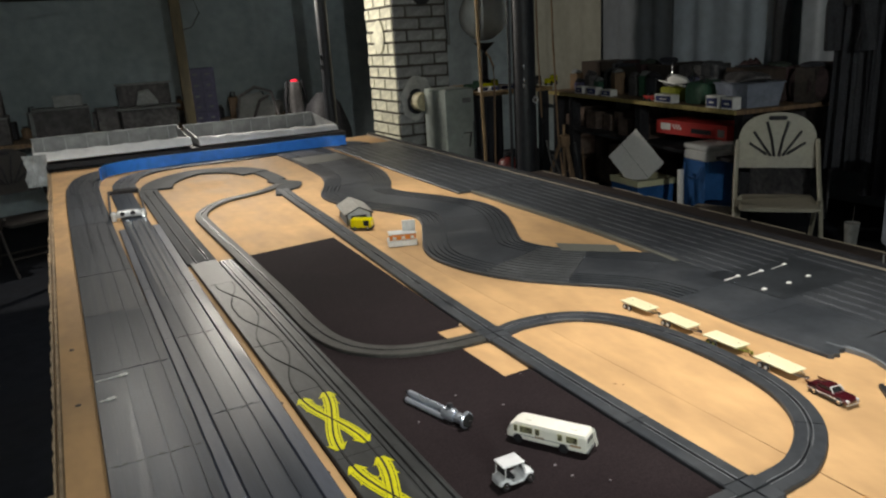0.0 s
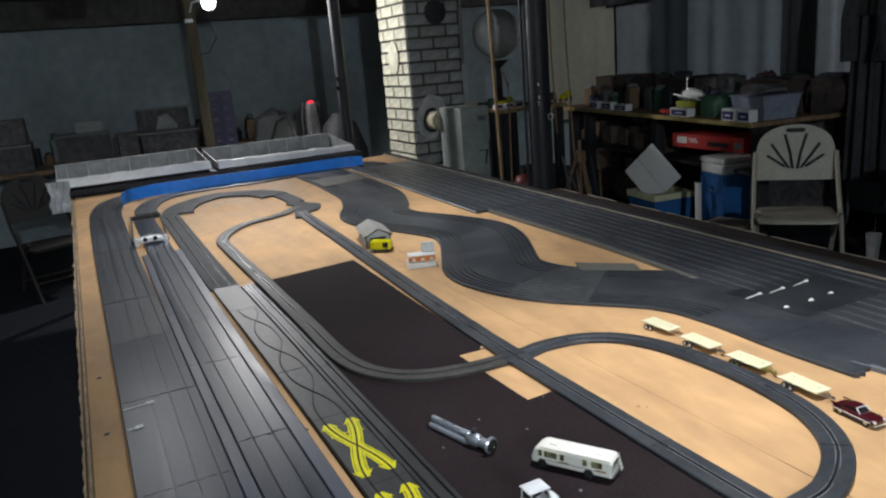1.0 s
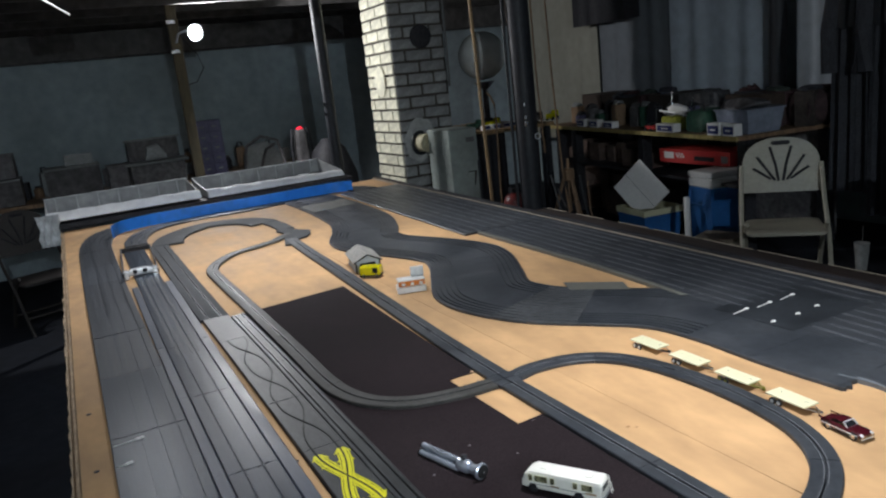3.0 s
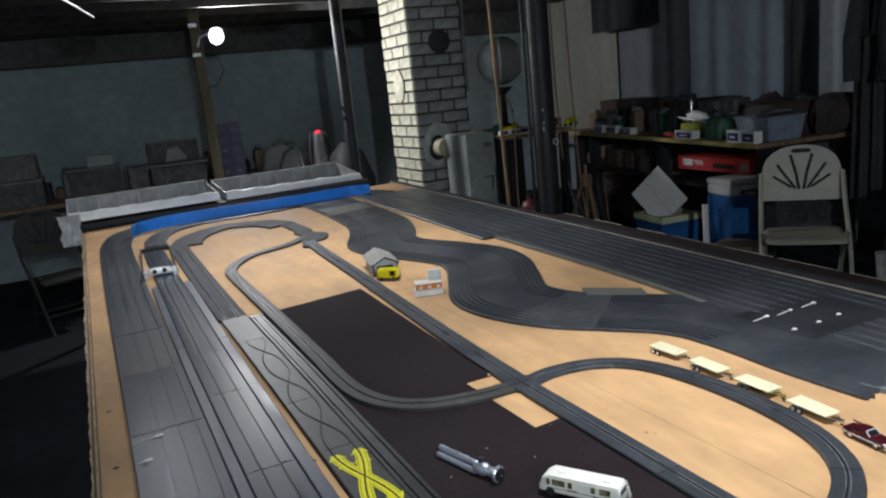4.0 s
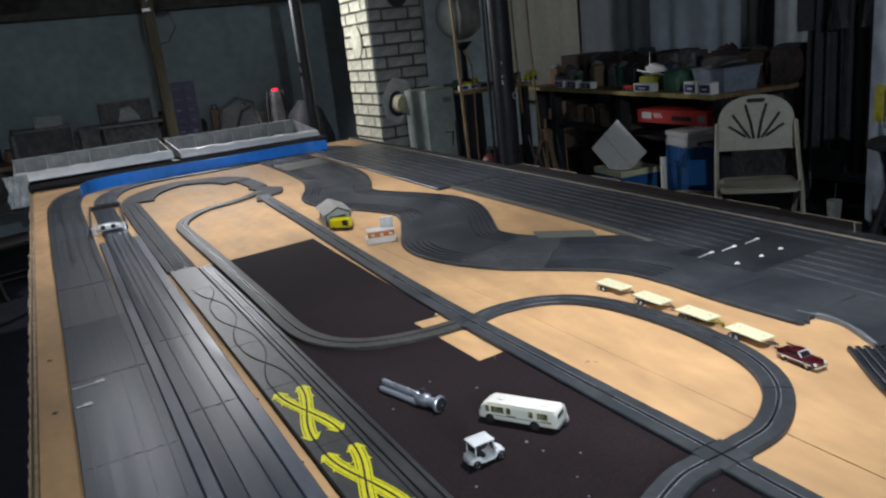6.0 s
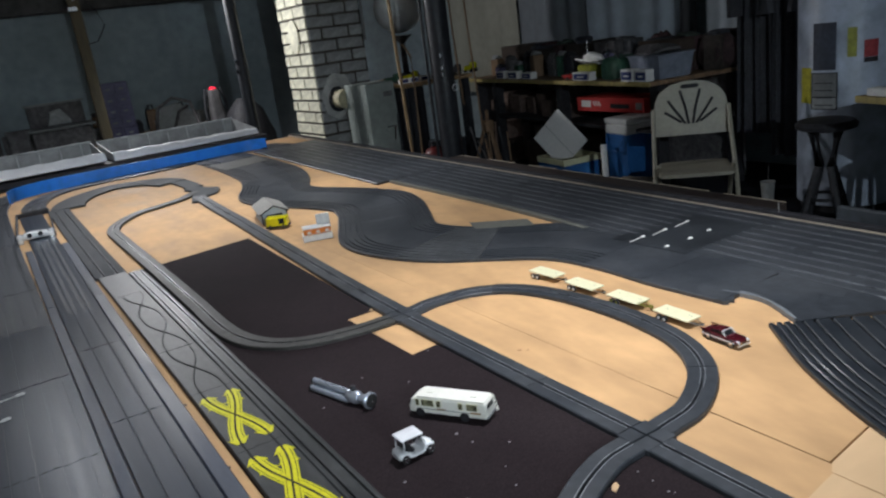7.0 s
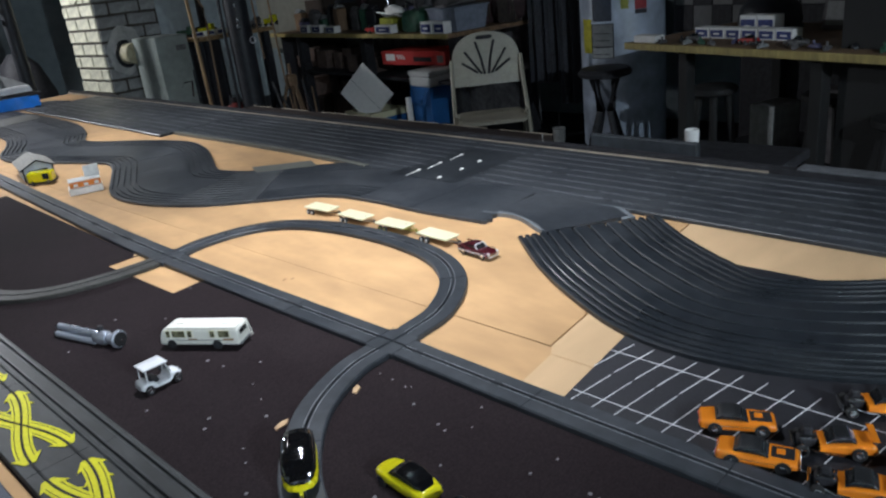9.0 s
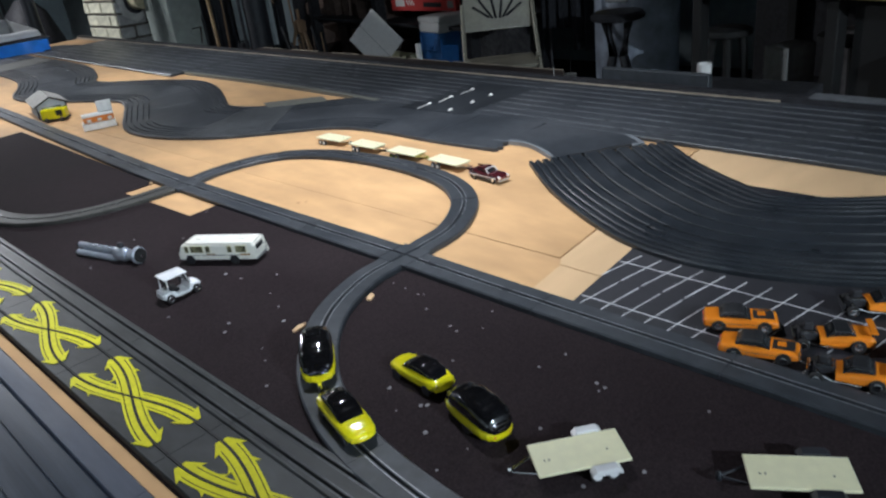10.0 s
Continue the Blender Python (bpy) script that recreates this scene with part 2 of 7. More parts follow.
# ---- mesh helpers ----
class Build:
    """Vertices and faces of one mesh."""

    def __init__(self):
        self.v, self.f = [], []

    def add(self, verts, faces, m=None):
        k = len(self.v)
        self.v += [tuple(m @ Vector(p)) for p in verts] if m else [tuple(p) for p in verts]
        self.f += [tuple(i + k for i in f) for f in faces]
        return self

    def box(self, x0, x1, y0, y1, z0, z1, c=0.0, m=None):
        """A box with chamfered edges."""
        c = min(c, (x1 - x0) * 0.45, (y1 - y0) * 0.45, (z1 - z0) * 0.45)
        if c <= 0:
            vs = [(x, y, z) for z in (z0, z1) for y in (y0, y1) for x in (x0, x1)]
            return self.add(vs, [(0, 2, 3, 1), (4, 5, 7, 6), (0, 1, 5, 4), (2, 6, 7, 3), (0, 4, 6, 2), (1, 3, 7, 5)], m)
        rings = []
        for z, d in ((z0, c), (z0 + c, 0), (z1 - c, 0), (z1, c)):
            a, b, e, g = x0 + d, x1 - d, y0 + d, y1 - d
            k = c if d == 0 else c * 0.5
            rings.append([(a + k, e, z), (b - k, e, z), (b, e + k, z), (b, g - k, z), (b - k, g, z), (a + k, g, z), (a, g - k, z), (a, e + k, z)])
        return self.loft(rings, m=m)

    def loft(self, rings, m=None, caps=True, closed=True):
        n = len(rings[0])
        vs = [p for r in rings for p in r]
        fs = []
        for i in range(len(rings) - 1):
            for j in range(n if closed else n - 1):
                fs.append((i * n + j, i * n + (j + 1) % n, (i + 1) * n + (j + 1) % n, (i + 1) * n + j))
        if caps:
            fs.append(tuple(reversed(range(n))))
            fs.append(tuple((len(rings) - 1) * n + j for j in range(n)))
        return self.add(vs, fs, m)

    def cyl(self, a, b, r0, r1=None, seg=16, caps=True):
        """A cylinder or cone between two points."""
        r1 = r0 if r1 is None else r1
        a, b = Vector(a), Vector(b)
        q = (b - a).to_track_quat("Z", "Y").to_matrix()
        rings = [[tuple(p + q @ Vector((r * math.cos(t), r * math.sin(t), 0))) for t in (2 * math.pi * j / seg for j in range(seg))] for p, r in ((a, r0), (b, r1))]
        return self.loft(rings, caps=caps)

    def lathe(self, prof, seg=24, m=None, caps=True):
        """Radius and height pairs turned round z."""
        return self.loft([[(r * math.cos(2 * math.pi * j / seg), r * math.sin(2 * math.pi * j / seg), z) for j in range(seg)] for r, z in prof], m, caps)

    def tube(self, pts, r, seg=8):
        pts = [Vector(p) for p in pts]
        rings = []
        for i, p in enumerate(pts):
            d = (pts[min(i + 1, len(pts) - 1)] - pts[max(i - 1, 0)]).normalized()
            q = d.to_track_quat("Z", "Y").to_matrix()
            rings.append([tuple(p + q @ Vector((r * math.cos(2 * math.pi * j / seg), r * math.sin(2 * math.pi * j / seg), 0))) for j in range(seg)])
        return self.loft(rings)

    def prism(self, poly, z0, z1, m=None):
        """An outline, counter-clockwise, raised from z0 to z1."""
        return self.loft([[(x, y, z0) for x, y in poly], [(x, y, z1) for x, y in poly]], m)

    def hull(self, stations, seg=20, m=None):
        """Rounded sections along x: x, half width, low z, high z, squareness."""
        rings = []
        for x, w, z0, z1, p in stations:
            ring = []
            for j in range(seg):
                t = 2 * math.pi * (j + 0.5) / seg
                c, s = math.cos(t), math.sin(t)
                ring.append((x, w * math.copysign(abs(c) ** (2 / p), c), (z0 + z1) / 2 + (z1 - z0) / 2 * math.copysign(abs(s) ** (2 / p), s)))
            rings.append(ring)
        return self.loft(rings, m)

    def mesh(self, name, material, smooth=False):
        me = bpy.data.meshes.new(name)
        me.from_pydata(self.v, [], self.f)
        me.materials.append(material)
        bm = bmesh.new()
        bm.from_mesh(me)
        bmesh.ops.recalc_face_normals(bm, faces=bm.faces)
        if bm.calc_volume(signed=True) < 0:
            bmesh.ops.reverse_faces(bm, faces=bm.faces)
        bm.to_mesh(me)
        bm.free()
        if smooth:
            me.shade_smooth()
            me.set_sharp_from_angle(angle=radians(38))
        return me


def part(name, build, material, parent=None, label="", smooth=False):
    ob = new(name, build.mesh(name, material, smooth) if isinstance(build, Build) else build)
    if parent:
        ob.parent = parent
    return tagged(ob, label)


def thing(name, label, category, m=None, group="", kind=""):
    ob = new(name)
    ob.empty_display_size = 0.02
    if m:
        ob.matrix_basis = m
    return tagged(ob, label, category, group, kind)


def fix(name, build, material, label, kind="structure", category="", smooth=False):
    return tagged(part(name, build, material, None, label, smooth), "", category, "", kind)


# ---- the room ----
FLOORZ, TOP = -0.84, 1.68
fix("floor", Build().box(-3.6, 5.4, -3.2, 9.0, FLOORZ - 0.1, FLOORZ), FLOOR, "dark worn concrete basement floor", category="floor")
b = Build().box(-3.6, 5.4, -3.2, 9.0, TOP, TOP + 0.1)
for i in range(20):
    y = -2.9 + i * 0.6
    b.box(-3.4, 5.2, y, y + 0.05, TOP - 0.17, TOP - 0.002)
fix("ceiling", b, CEIL, "dark unfinished basement ceiling with bare joists", category="ceiling")
fix("wall_north", Build().box(-3.6, 5.4, 8.6, 8.8, FLOORZ, TOP), WALL, "painted concrete basement wall", category="wall")
fix("wall_east", Build().box(4.9, 5.1, -3.2, 8.6, FLOORZ, TOP), WALL, "painted concrete basement wall", category="wall")
# west and south walls are out of view and act as light reflectors
fix("wall_west", Build().box(-3.6, -3.4, -3.2, 8.6, FLOORZ, TOP), WALLBOUNCE, "painted concrete basement wall", category="wall")
fix("wall_south", Build().box(-3.4, 4.9, -3.2, -3.0, FLOORZ, TOP), WALLBOUNCE, "painted concrete basement wall", category="wall")
fix("trim", Build().box(-3.4, 4.9, 8.42, 8.595, 1.24, TOP - 0.18, 0.01), CEIL, "dark timber beam along the wall top", category="beam")

# ---- the layout table ----
Y0, Y1 = -0.88, 5.22


def right_edge(y):
    return 1.022 + 0.042 * (y - 0.4)


table = thing("layout_table", "long plywood race layout table with tan boards", "table")
XS = 0.127


def seam(x):
    return 0.477 + 0.105 * (x - 0.125)


part("board", Build().prism([(-0.882, Y0), (XS - 0.0014, Y0), (XS - 0.0014, 0.69), (XS - 0.0006, 0.80), (XS - 0.0006, Y1), (-0.882, Y1)], -0.018, 0), PLY, table)
part("board", Build().prism([(XS + 0.0014, seam(XS) + 0.0017), (right_edge(0.57), seam(right_edge(0.57)) + 0.0017), (right_edge(Y1), Y1), (XS + 0.0005, Y1), (XS + 0.0005, 0.80), (XS + 0.0014, 0.69)], -0.018, -0.0003), PLY, table)
part("board", Build().prism([(XS + 0.0014, Y0), (right_edge(Y0), Y0), (right_edge(0.57), seam(right_edge(0.57)) - 0.0017), (XS + 0.0014, seam(XS) - 0.0017)], -0.018, 0.0004), PLY2, table)
part("board", Build().prism([(0.02, 0.376), (0.1065, 0.380), (0.1065, 0.462), (0.02, 0.451)], 0.0002, 0.0006), PLY2, table, "pale plywood offcut")
part("board", Build().prism([(0.1080, 0.380), (0.30, 0.385), (0.30, 0.4930), (0.127, 0.4745), (0.1080, 0.463)], 0.0005, 0.0009), PLY2, table, "pale plywood offcut")
KNOT = mat("wood_knot", (0.30, 0.15, 0.06), 0.7, grain=120, vary=0.4)
for kx, ky, kr in ((0.069, 1.061, 0.0055), (0.080, 1.050, 0.0035), (0.052, 1.72, 0.003), (-0.36, 2.72, 0.004), (-0.345, 2.735, 0.003)):
    part("knot", Build().prism([(kx + kr * (0.7 + 0.3 * math.sin(3 * a)) * math.cos(a), ky + kr * 0.6 * (0.8 + 0.2 * math.cos(5 * a)) * math.sin(a)) for a in [i * math.pi / 6 for i in range(12)]], 0.0002, 0.0006), KNOT, table, "brown wood knot")
part("edge_trim", Build().box(-0.894, -0.883, Y0, Y1, -0.07, -0.004, 0.003), PLYEDGE, table, "frayed torn cardboard edge")
random.seed(3)
ya = Y0
while ya < Y1 - 0.02:
    yb = min(Y1, ya + random.uniform(0.25, 0.6))
    n = int((yb - ya) / 0.02) + 2
    w0 = random.uniform(0.004, 0.012)
    outer = [(-0.8955 - w0 * random.uniform(0.2, 1.0), ya + (yb - ya) * i / (n - 1)) for i in range(n)]
    top = random.uniform(0.001, 0.006)
    part("torn_flap", Build().prism(outer + [(-0.8952, yb - 0.001), (-0.8952, ya + 0.001)], -0.045 - random.uniform(0, 0.03), top), PLYEDGE, table, "torn cardboard edge flap")
    ya = yb + 0.002
part("frame", Build().box(-0.88, 1.0, Y0 + 0.02, Y1 - 0.02, -0.10, -0.019), BLACK, table, "black frame")
for lx in (-0.80, 0.85):
    for ly in (Y0 + 0.1, 1.6, 3.4, Y1 - 0.12):
        part("leg", Build().box(lx, lx + 0.07, ly, ly + 0.07, FLOORZ, -0.10, 0.004), BLACK, table)
b = Build().prism([(right_edge(Y0) + 0.003, Y0), (right_edge(Y0) + 0.026, Y0), (right_edge(Y1) + 0.026, Y1), (right_edge(Y1) + 0.003, Y1)], -0.10, 0.020)
for y0, y1 in ((0.52, 2.60), (2.603, Y1)):
    part("edge_lip", Build().prism([(right_edge(y0) - 0.0045, y0), (right_edge(y0) + 0.001, y0), (right_edge(y1) + 0.001, y1), (right_edge(y1) - 0.0045, y1)], 0.0002, 0.0115), LIPWOOD, table, "worn raised wooden edge lip")
part("side_rail", b, BLACK, table, "black painted side rail")

felt = [(-0.4905, 2.430), (-0.4905, Y0 + 0.02), (-0.026, Y0 + 0.02), (-0.028, 1.210), (-0.089, 1.206), (-0.095, 1.493), (-0.026, 1.493), (0.004, 2.497)]
tagged(part("felt_sheet", Build().prism(felt, 0.0004, 0.0016), FELT), "dark brown-black felt sheet flecked with white crumbs", "felt sheet")

# ---- slot tracks ----
H = 0.0085


def smooth_path(ctrl, step=0.012):
    """Points at even steps along a smooth line through the given bends."""
    p = [Vector(c) for c in ctrl]
    p = [2 * p[0] - p[1]] + p + [2 * p[-1] - p[-2]]
    dense = []
    for i in range(1, len(p) - 2):
        a, b, c, d = p[i - 1:i + 3]
        n = max(2, int((c - b).length / 0.004))
        for k in range(n):
            t = k / n
            dense.append(0.5 * (2 * b + (c - a) * t + (2 * a - 5 * b + 4 * c - d) * t * t + (3 * b - a - 3 * c + d) * t ** 3))
    dense.append(p[-2])
    out, left = [dense[0]], step
    for a, b in zip(dense, dense[1:]):
        d = (b - a).length
        while d >= left > 0:
            a = a + (b - a) * (left / d)
            out.append(a)
            d = (b - a).length
            left = step
        left -= d
    if len(out) > 1 and (dense[-1] - out[-1]).length < 0.4 * step:
        out.pop()
    out.append(dense[-1])
    return out


def track_profile(w, slots, h, sw=0.0017, lips=False, deep=0.0055):
    c = 0.0019
    prof = [(-w / 2, 0), (-w / 2, h - c), (-w / 2 + c, h)]
    for s in slots:
        if lips:
            prof += [(s - sw - 0.0016, h), (s - sw, h - 0.0022), (s - sw, h - 0.006), (s + sw, h - 0.006), (s + sw, h - 0.0022), (s + sw + 0.0016, h)]
            continue
        prof += [(s - sw, h), (s - sw, h - deep), (s + sw, h - deep), (s + sw, h)]
    return prof + [(w / 2 - c, h), (w / 2, h - c), (w / 2, 0)]


def headings(path):
    n = len(path)
    return [(path[min(i + 1, n - 1)] - path[max(i - 1, 0)]).normalized() for i in range(n)]


def sweep(path, prof, gap=0.0, ways=None):
    n = len(path)
    rings = []
    for i, (p, d) in enumerate(zip(path, ways or headings(path))):
        q = p + d * (gap if i == 0 else -gap if i == n - 1 else 0)
        rings.append([(q.x + d.y * u, q.y - d.x * u, z) for u, z in prof])
    return rings


def slot_track(label, ctrl, w, slots, z=0.0, length=0.23, material=None, h=H, step=0.012, parent=None, plain=None, worn=None, joints=False, sw=0.0017, rail_mat=None, lips=False, dark=None, rails=True):
    """A run of plastic track sections with slots and steel rails."""
    root = parent or thing("slot_track", label, "slot track", pose(0, 0, 0.0))
    path = smooth_path(ctrl, step)
    total = step * (len(path) - 1)
    ways = headings(path)
    count = max(1, round(total / length))
    cuts = [round(i * (len(path) - 1) / count) for i in range(count + 1)]
    for a, e in zip(cuts, cuts[1:]):
        piece, way = path[a:e + 1], ways[a:e + 1]
        lift = z + random.uniform(0, 0.0005)
        mid = piece[len(piece) // 2].y
        cut = [] if plain and plain[0] < mid < plain[1] else slots
        cut = lanes(14, 0.0225) if worn and worn[0] < mid < worn[1] else cut
        prof = [(u, v + (lift if v > 0 else z)) for u, v in track_profile(w, cut, h, sw, lips, 0.0055 if rails else 0.0022)]
        skin = TRACKM if worn and worn[0] < mid < worn[1] else TRACKD if dark and mid > dark else material or TRACK
        sec = part("track_section", Build().loft(sweep(piece, prof, 0.0004, way)), skin, root)
        if joints and a:
            p, d = piece[0], way[0]
            b = Build()
            for s in slots:
                for side in (-1, 1):
                    q = p + d * random.uniform(-0.004, 0.004)
                    u = s + side * 0.0085 + random.uniform(-0.003, 0.003)
                    b.box(-0.0045, 0.0045, -0.0016, 0.0016, 0, 0.0005, m=pose(q.x + d.y * u, q.y - d.x * u, lift + h, 0, 0, math.degrees(math.atan2(-d.x, d.y)) + random.uniform(-25, 25)))
            part("joint_clip", b, RUBBER, sec, "dark scuffed joint tabs")
        for s in (cut if rails and sw < 0.002 else ()):
            for side in (-sw - 0.0019, sw + 0.0019):
                u = s + side
                rail = Build().loft(sweep(piece, [(u - 0.0006, lift + h - 0.001), (u - 0.0006, lift + h + 0.0004), (u + 0.0006, lift + h + 0.0004), (u + 0.0006, lift + h - 0.001)], 0.0015, way))
                part("contact_rail", rail, rail_mat or RAIL, sec)
    return root


def lanes(n, pitch, off=0.0):
    return [off + (i - (n - 1) / 2) * pitch for i in range(n)]


# outer run on the west side, round behind the blue wall to the east side
slot_track("four-lane dark grey slot car straight and far turn", [(-0.740, Y0 + 0.05), (-0.740, 1.0), (-0.741, 2.2), (-0.744, 3.2), (-0.742, 4.1), (-0.728, 4.45), (-0.68, 4.74), (-0.57, 4.93), (-0.38, 5.03), (0.0, 5.06), (0.4, 5.05), (0.72, 5.02), (0.92, 4.90), (0.98, 4.72)], 0.160, lanes(4, 0.0385), 0.0, 0.43, TRACKL, joints=True, sw=0.0012, dark=2.17, rails=False)
slot_track("two-lane dark grey slot car straight", [(-0.585, Y0 + 0.05), (-0.585, 1.0), (-0.585, 2.2), (-0.578, 3.2), (-0.572, 4.0)], 0.098, [-0.019, 0.019], 0.0, 0.43, TRACKL, joints=True, sw=0.0012, rails=False)
for off, wide in ((-0.0622, 0.0240), (0.0640, 0.0275)):
    slot_track("plain blue-grey shoulder strip beside the lanes", [(-0.585 + off, Y0 + 0.05), (-0.585 + off, 1.0), (-0.585 + off, 2.2), (-0.579 + off, 3.15)], wide, [], 0.0, 0.43, TRACKB)
# dark rubber worn into the two lanes towards the bridge
for u in (-0.604, -0.566):
    for sd in (-1, 1):
        run = smooth_path([(u + sd * 0.0075, 2.15), (u + sd * 0.0085 + 0.002, 2.55), (u + sd * 0.0095 + 0.004, 2.95), (u + sd * 0.010 + 0.007, 3.28)], 0.05)
        tagged(part("rubber_mark", Build().loft(sweep(run, [(-0.0045, H + 0.0005), (-0.0045, H + 0.0007), (0.0045, H + 0.0007), (0.0045, H + 0.0005)])), TRACKD), "dark rubber scuff worn into the lane", "scuff", "rubber scuffs")
slot_track("dark grey track turn before the blue wall", [(-0.545, 4.17), (-0.53, 4.35), (-0.46, 4.57), (-0.33, 4.71), (-0.12, 4.765), (0.15, 4.76), (0.42, 4.80)], 0.115, lanes(2, 0.04), 0.0, 0.23)
xtrack = slot_track("dark track with yellow crossing arrow marks", [(-0.446, -0.833), (-0.446, 0.9), (-0.449, 1.8), (-0.454, 2.455)], 0.084, [], 0.0, 0.274, TRACKX)
random.seed(17)
slot_track("narrow single-lane dark grey slot track straight", [(-0.383, Y0 + 0.05), (-0.383, 0.9), (-0.384, 1.8), (-0.388, 2.43)], 0.043, lanes(2, 0.022), 0.0003, 0.262, TRACKX, rail_mat=RAILK)
slot_track("two-lane dark grey track leading into the loop", [(-0.457, 2.455), (-0.457, 3.0), (-0.454, 3.6), (-0.452, 3.95)], 0.092, [-0.02, 0.02], 0.0, 0.38, TRACKM, rail_mat=RAILK)
slot_track("dark grey track entering the loop", [(-0.452, 3.952), (-0.444, 4.02)], 0.088, [], 0.0, 0.23, TRACKM)
slot_track("broad dark grey loop turn at the far end", [(-0.408, 4.005), (-0.385, 4.13), (-0.30, 4.30), (-0.135, 4.42), (0.04, 4.33), (0.105, 4.20), (0.125, 4.12)], 0.160, [], 0.0012, 0.23, TRACKM)
slot_track("dark grey track leaving the loop", [(0.155, 4.13), (0.165, 3.98), (0.165, 3.82)], 0.085, [], 0.0, 0.23, TRACKM)
W1 = 0.050
slot_track("narrow curving single-lane slot track", [(0.135, 3.67), (0.03, 3.555), (-0.07, 3.50), (-0.185, 3.445), (-0.286, 3.31), (-0.333, 3.17), (-0.338, 3.0), (-0.333, 2.5), (-0.331, 1.95), (-0.333, 1.70), (-0.320, 1.575), (-0.281, 1.487), (-0.212, 1.430), (-0.113, 1.403), (-0.031, 1.398)], W1, [0.0], 0.0016, material=TRACKA, rail_mat=RAILK)
slot_track("narrow oval single-lane slot track on plywood", [(0.029, 1.402), (0.09, 1.413), (0.183, 1.398), (0.256, 1.342), (0.298, 1.248), (0.315, 1.12), (0.312, 0.98), (0.283, 0.85), (0.220, 0.755), (0.12, 0.693), (0.029, 0.680)], W1, [0.0], 0.0)
slot_track("narrow curved single-lane slot track on felt", [(-0.030, 0.678), (-0.09, 0.672), (-0.175, 0.636), (-0.241, 0.580), (-0.297, 0.503), (-0.336, 0.40), (-0.352, 0.28), (-0.354, 0.15), (-0.354, -0.1)], W1, [0.0], 0.0016)
slot_track("long straight narrow single-lane slot track", [(0.105, 3.52), (0.085, 3.2), (0.062, 2.7), (0.03, 2.1), (0.010, 1.7), (0.001, 1.429)], W1 + 0.006, [0.0], 0.001)
slot_track("long straight narrow single-lane slot track", [(0.0, 1.367), (-0.002, 1.0), (-0.001, 0.709)], W1 + 0.002, [0.0], 0.001)
slot_track("long straight narrow single-lane slot track", [(-0.003, 0.648), (-0.006, 0.4), (-0.006, 0.1), (-0.006, Y0 + 0.05)], W1, [0.0], 0.001)


def crossing(x, y, turn):
    """A square crossing piece: four blocks with slots between them."""
    c = thing("track_crossing", "square dark grey slot track crossing piece", "track crossing", pose(x, y, 0.0016, 0, 0, turn), "track crossings")
    part("base", Build().box(-0.030, 0.030, -0.030, 0.030, 0, 0.003), TRACK, c)
    for i in (0, 1):
        for j in (0, 1):
            part("block", Build().box(-0.030 + i * 0.0314, -0.0014 + i * 0.0314, -0.030 + j * 0.0314, -0.0014 + j * 0.0314, 0.003, H, 0.0008), TRACK, c)


crossing(0.0, 1.398, 0)
crossing(0.0, 0.678, 0)
# junction at the far loop
j = thing("track_junction", "flared dark grey track junction piece", "track junction", pose(0.13, 3.60, 0.0))
flare = [(-0.085, -0.19), (-0.035, -0.225), (0.0, -0.12), (0.065, -0.07), (0.11, 0.05), (0.075, 0.12), (0.045, 0.21), (-0.025, 0.20), (-0.01, 0.08), (-0.055, -0.07)]
part("body", Build().prism([(p.x, p.y) for p in smooth_path(flare + flare[:1], 0.012)[:-1]], 0.0, H + 0.0008), TRACKM, j)

# winding wide track
WIDE = [-0.149, -0.134, -0.116, -0.098, -0.080, 0.080, 0.098, 0.116, 0.134, 0.149]
slot_track("six-lane winding dark grey slot car track", [(0.575, 4.82), (0.57, 4.3), (0.545, 3.85), (0.515, 3.63), (0.445, 3.40), (0.365, 3.20), (0.372, 3.02), (0.468, 2.78), (0.520, 2.58), (0.490, 2.42), (0.415, 2.25), (0.332, 2.06), (0.336, 1.92), (0.392, 1.78), (0.485, 1.665), (0.575, 1.555), (0.628, 1.43), (0.643, 1.27), (0.638, 1.1), (0.645, 0.925)], 0.325, WIDE, 0.0, 0.20, TRACK, plain=(0.5, 1.36), worn=(1.69, 1.90), sw=0.0031)
slot_track("six-lane curving dark grey slot car track", [(0.557, 0.693), (0.462, 0.575), (0.388, 0.455), (0.342, 0.35), (0.346, 0.25), (0.392, 0.14), (0.47, 0.03), (0.57, -0.10), (0.66, -0.3), (0.70, -0.6)], 0.290, [-0.132, -0.117, -0.101, -0.085, -0.064, -0.034, 0.0, 0.034, 0.064, 0.086, 0.104, 0.120, 0.134], 0.0007, 0.60, TRACKW, sw=0.0022, lips=True)
slot_track("short four-lane dark grey track link into the bend", [(0.645, 0.922), (0.640, 0.86), (0.608, 0.77), (0.565, 0.700)], 0.185, [], 0.0003, 0.26, TRACK)
slot_track("dark grey multi-lane slot car straight beside the border rail", [(right_edge(y) - 0.1825, y) for y in (-0.8, 0.5, 1.6, 2.82)], 0.349, lanes(8, 0.041), 0.0012, 0.38)
slot_track("dark grey multi-lane slot car straight at the far end", [(right_edge(y) - 0.217, y) for y in (2.83, 3.4, 4.0, 4.70)], 0.418, lanes(8, 0.050), 0.0012, 0.38)
part("edge_rail", Build().loft(sweep(smooth_path([(0.765, 2.83), (0.748, 2.13), (0.73, 1.80), (0.706, 1.55)]), [(-0.012, 0), (-0.012, 0.009), (0.0, 0.0125), (0.012, 0.0105), (0.012, 0)])), TAPE, thing("border_rail", "grey-violet plastic border rail along the straight", "track border"))

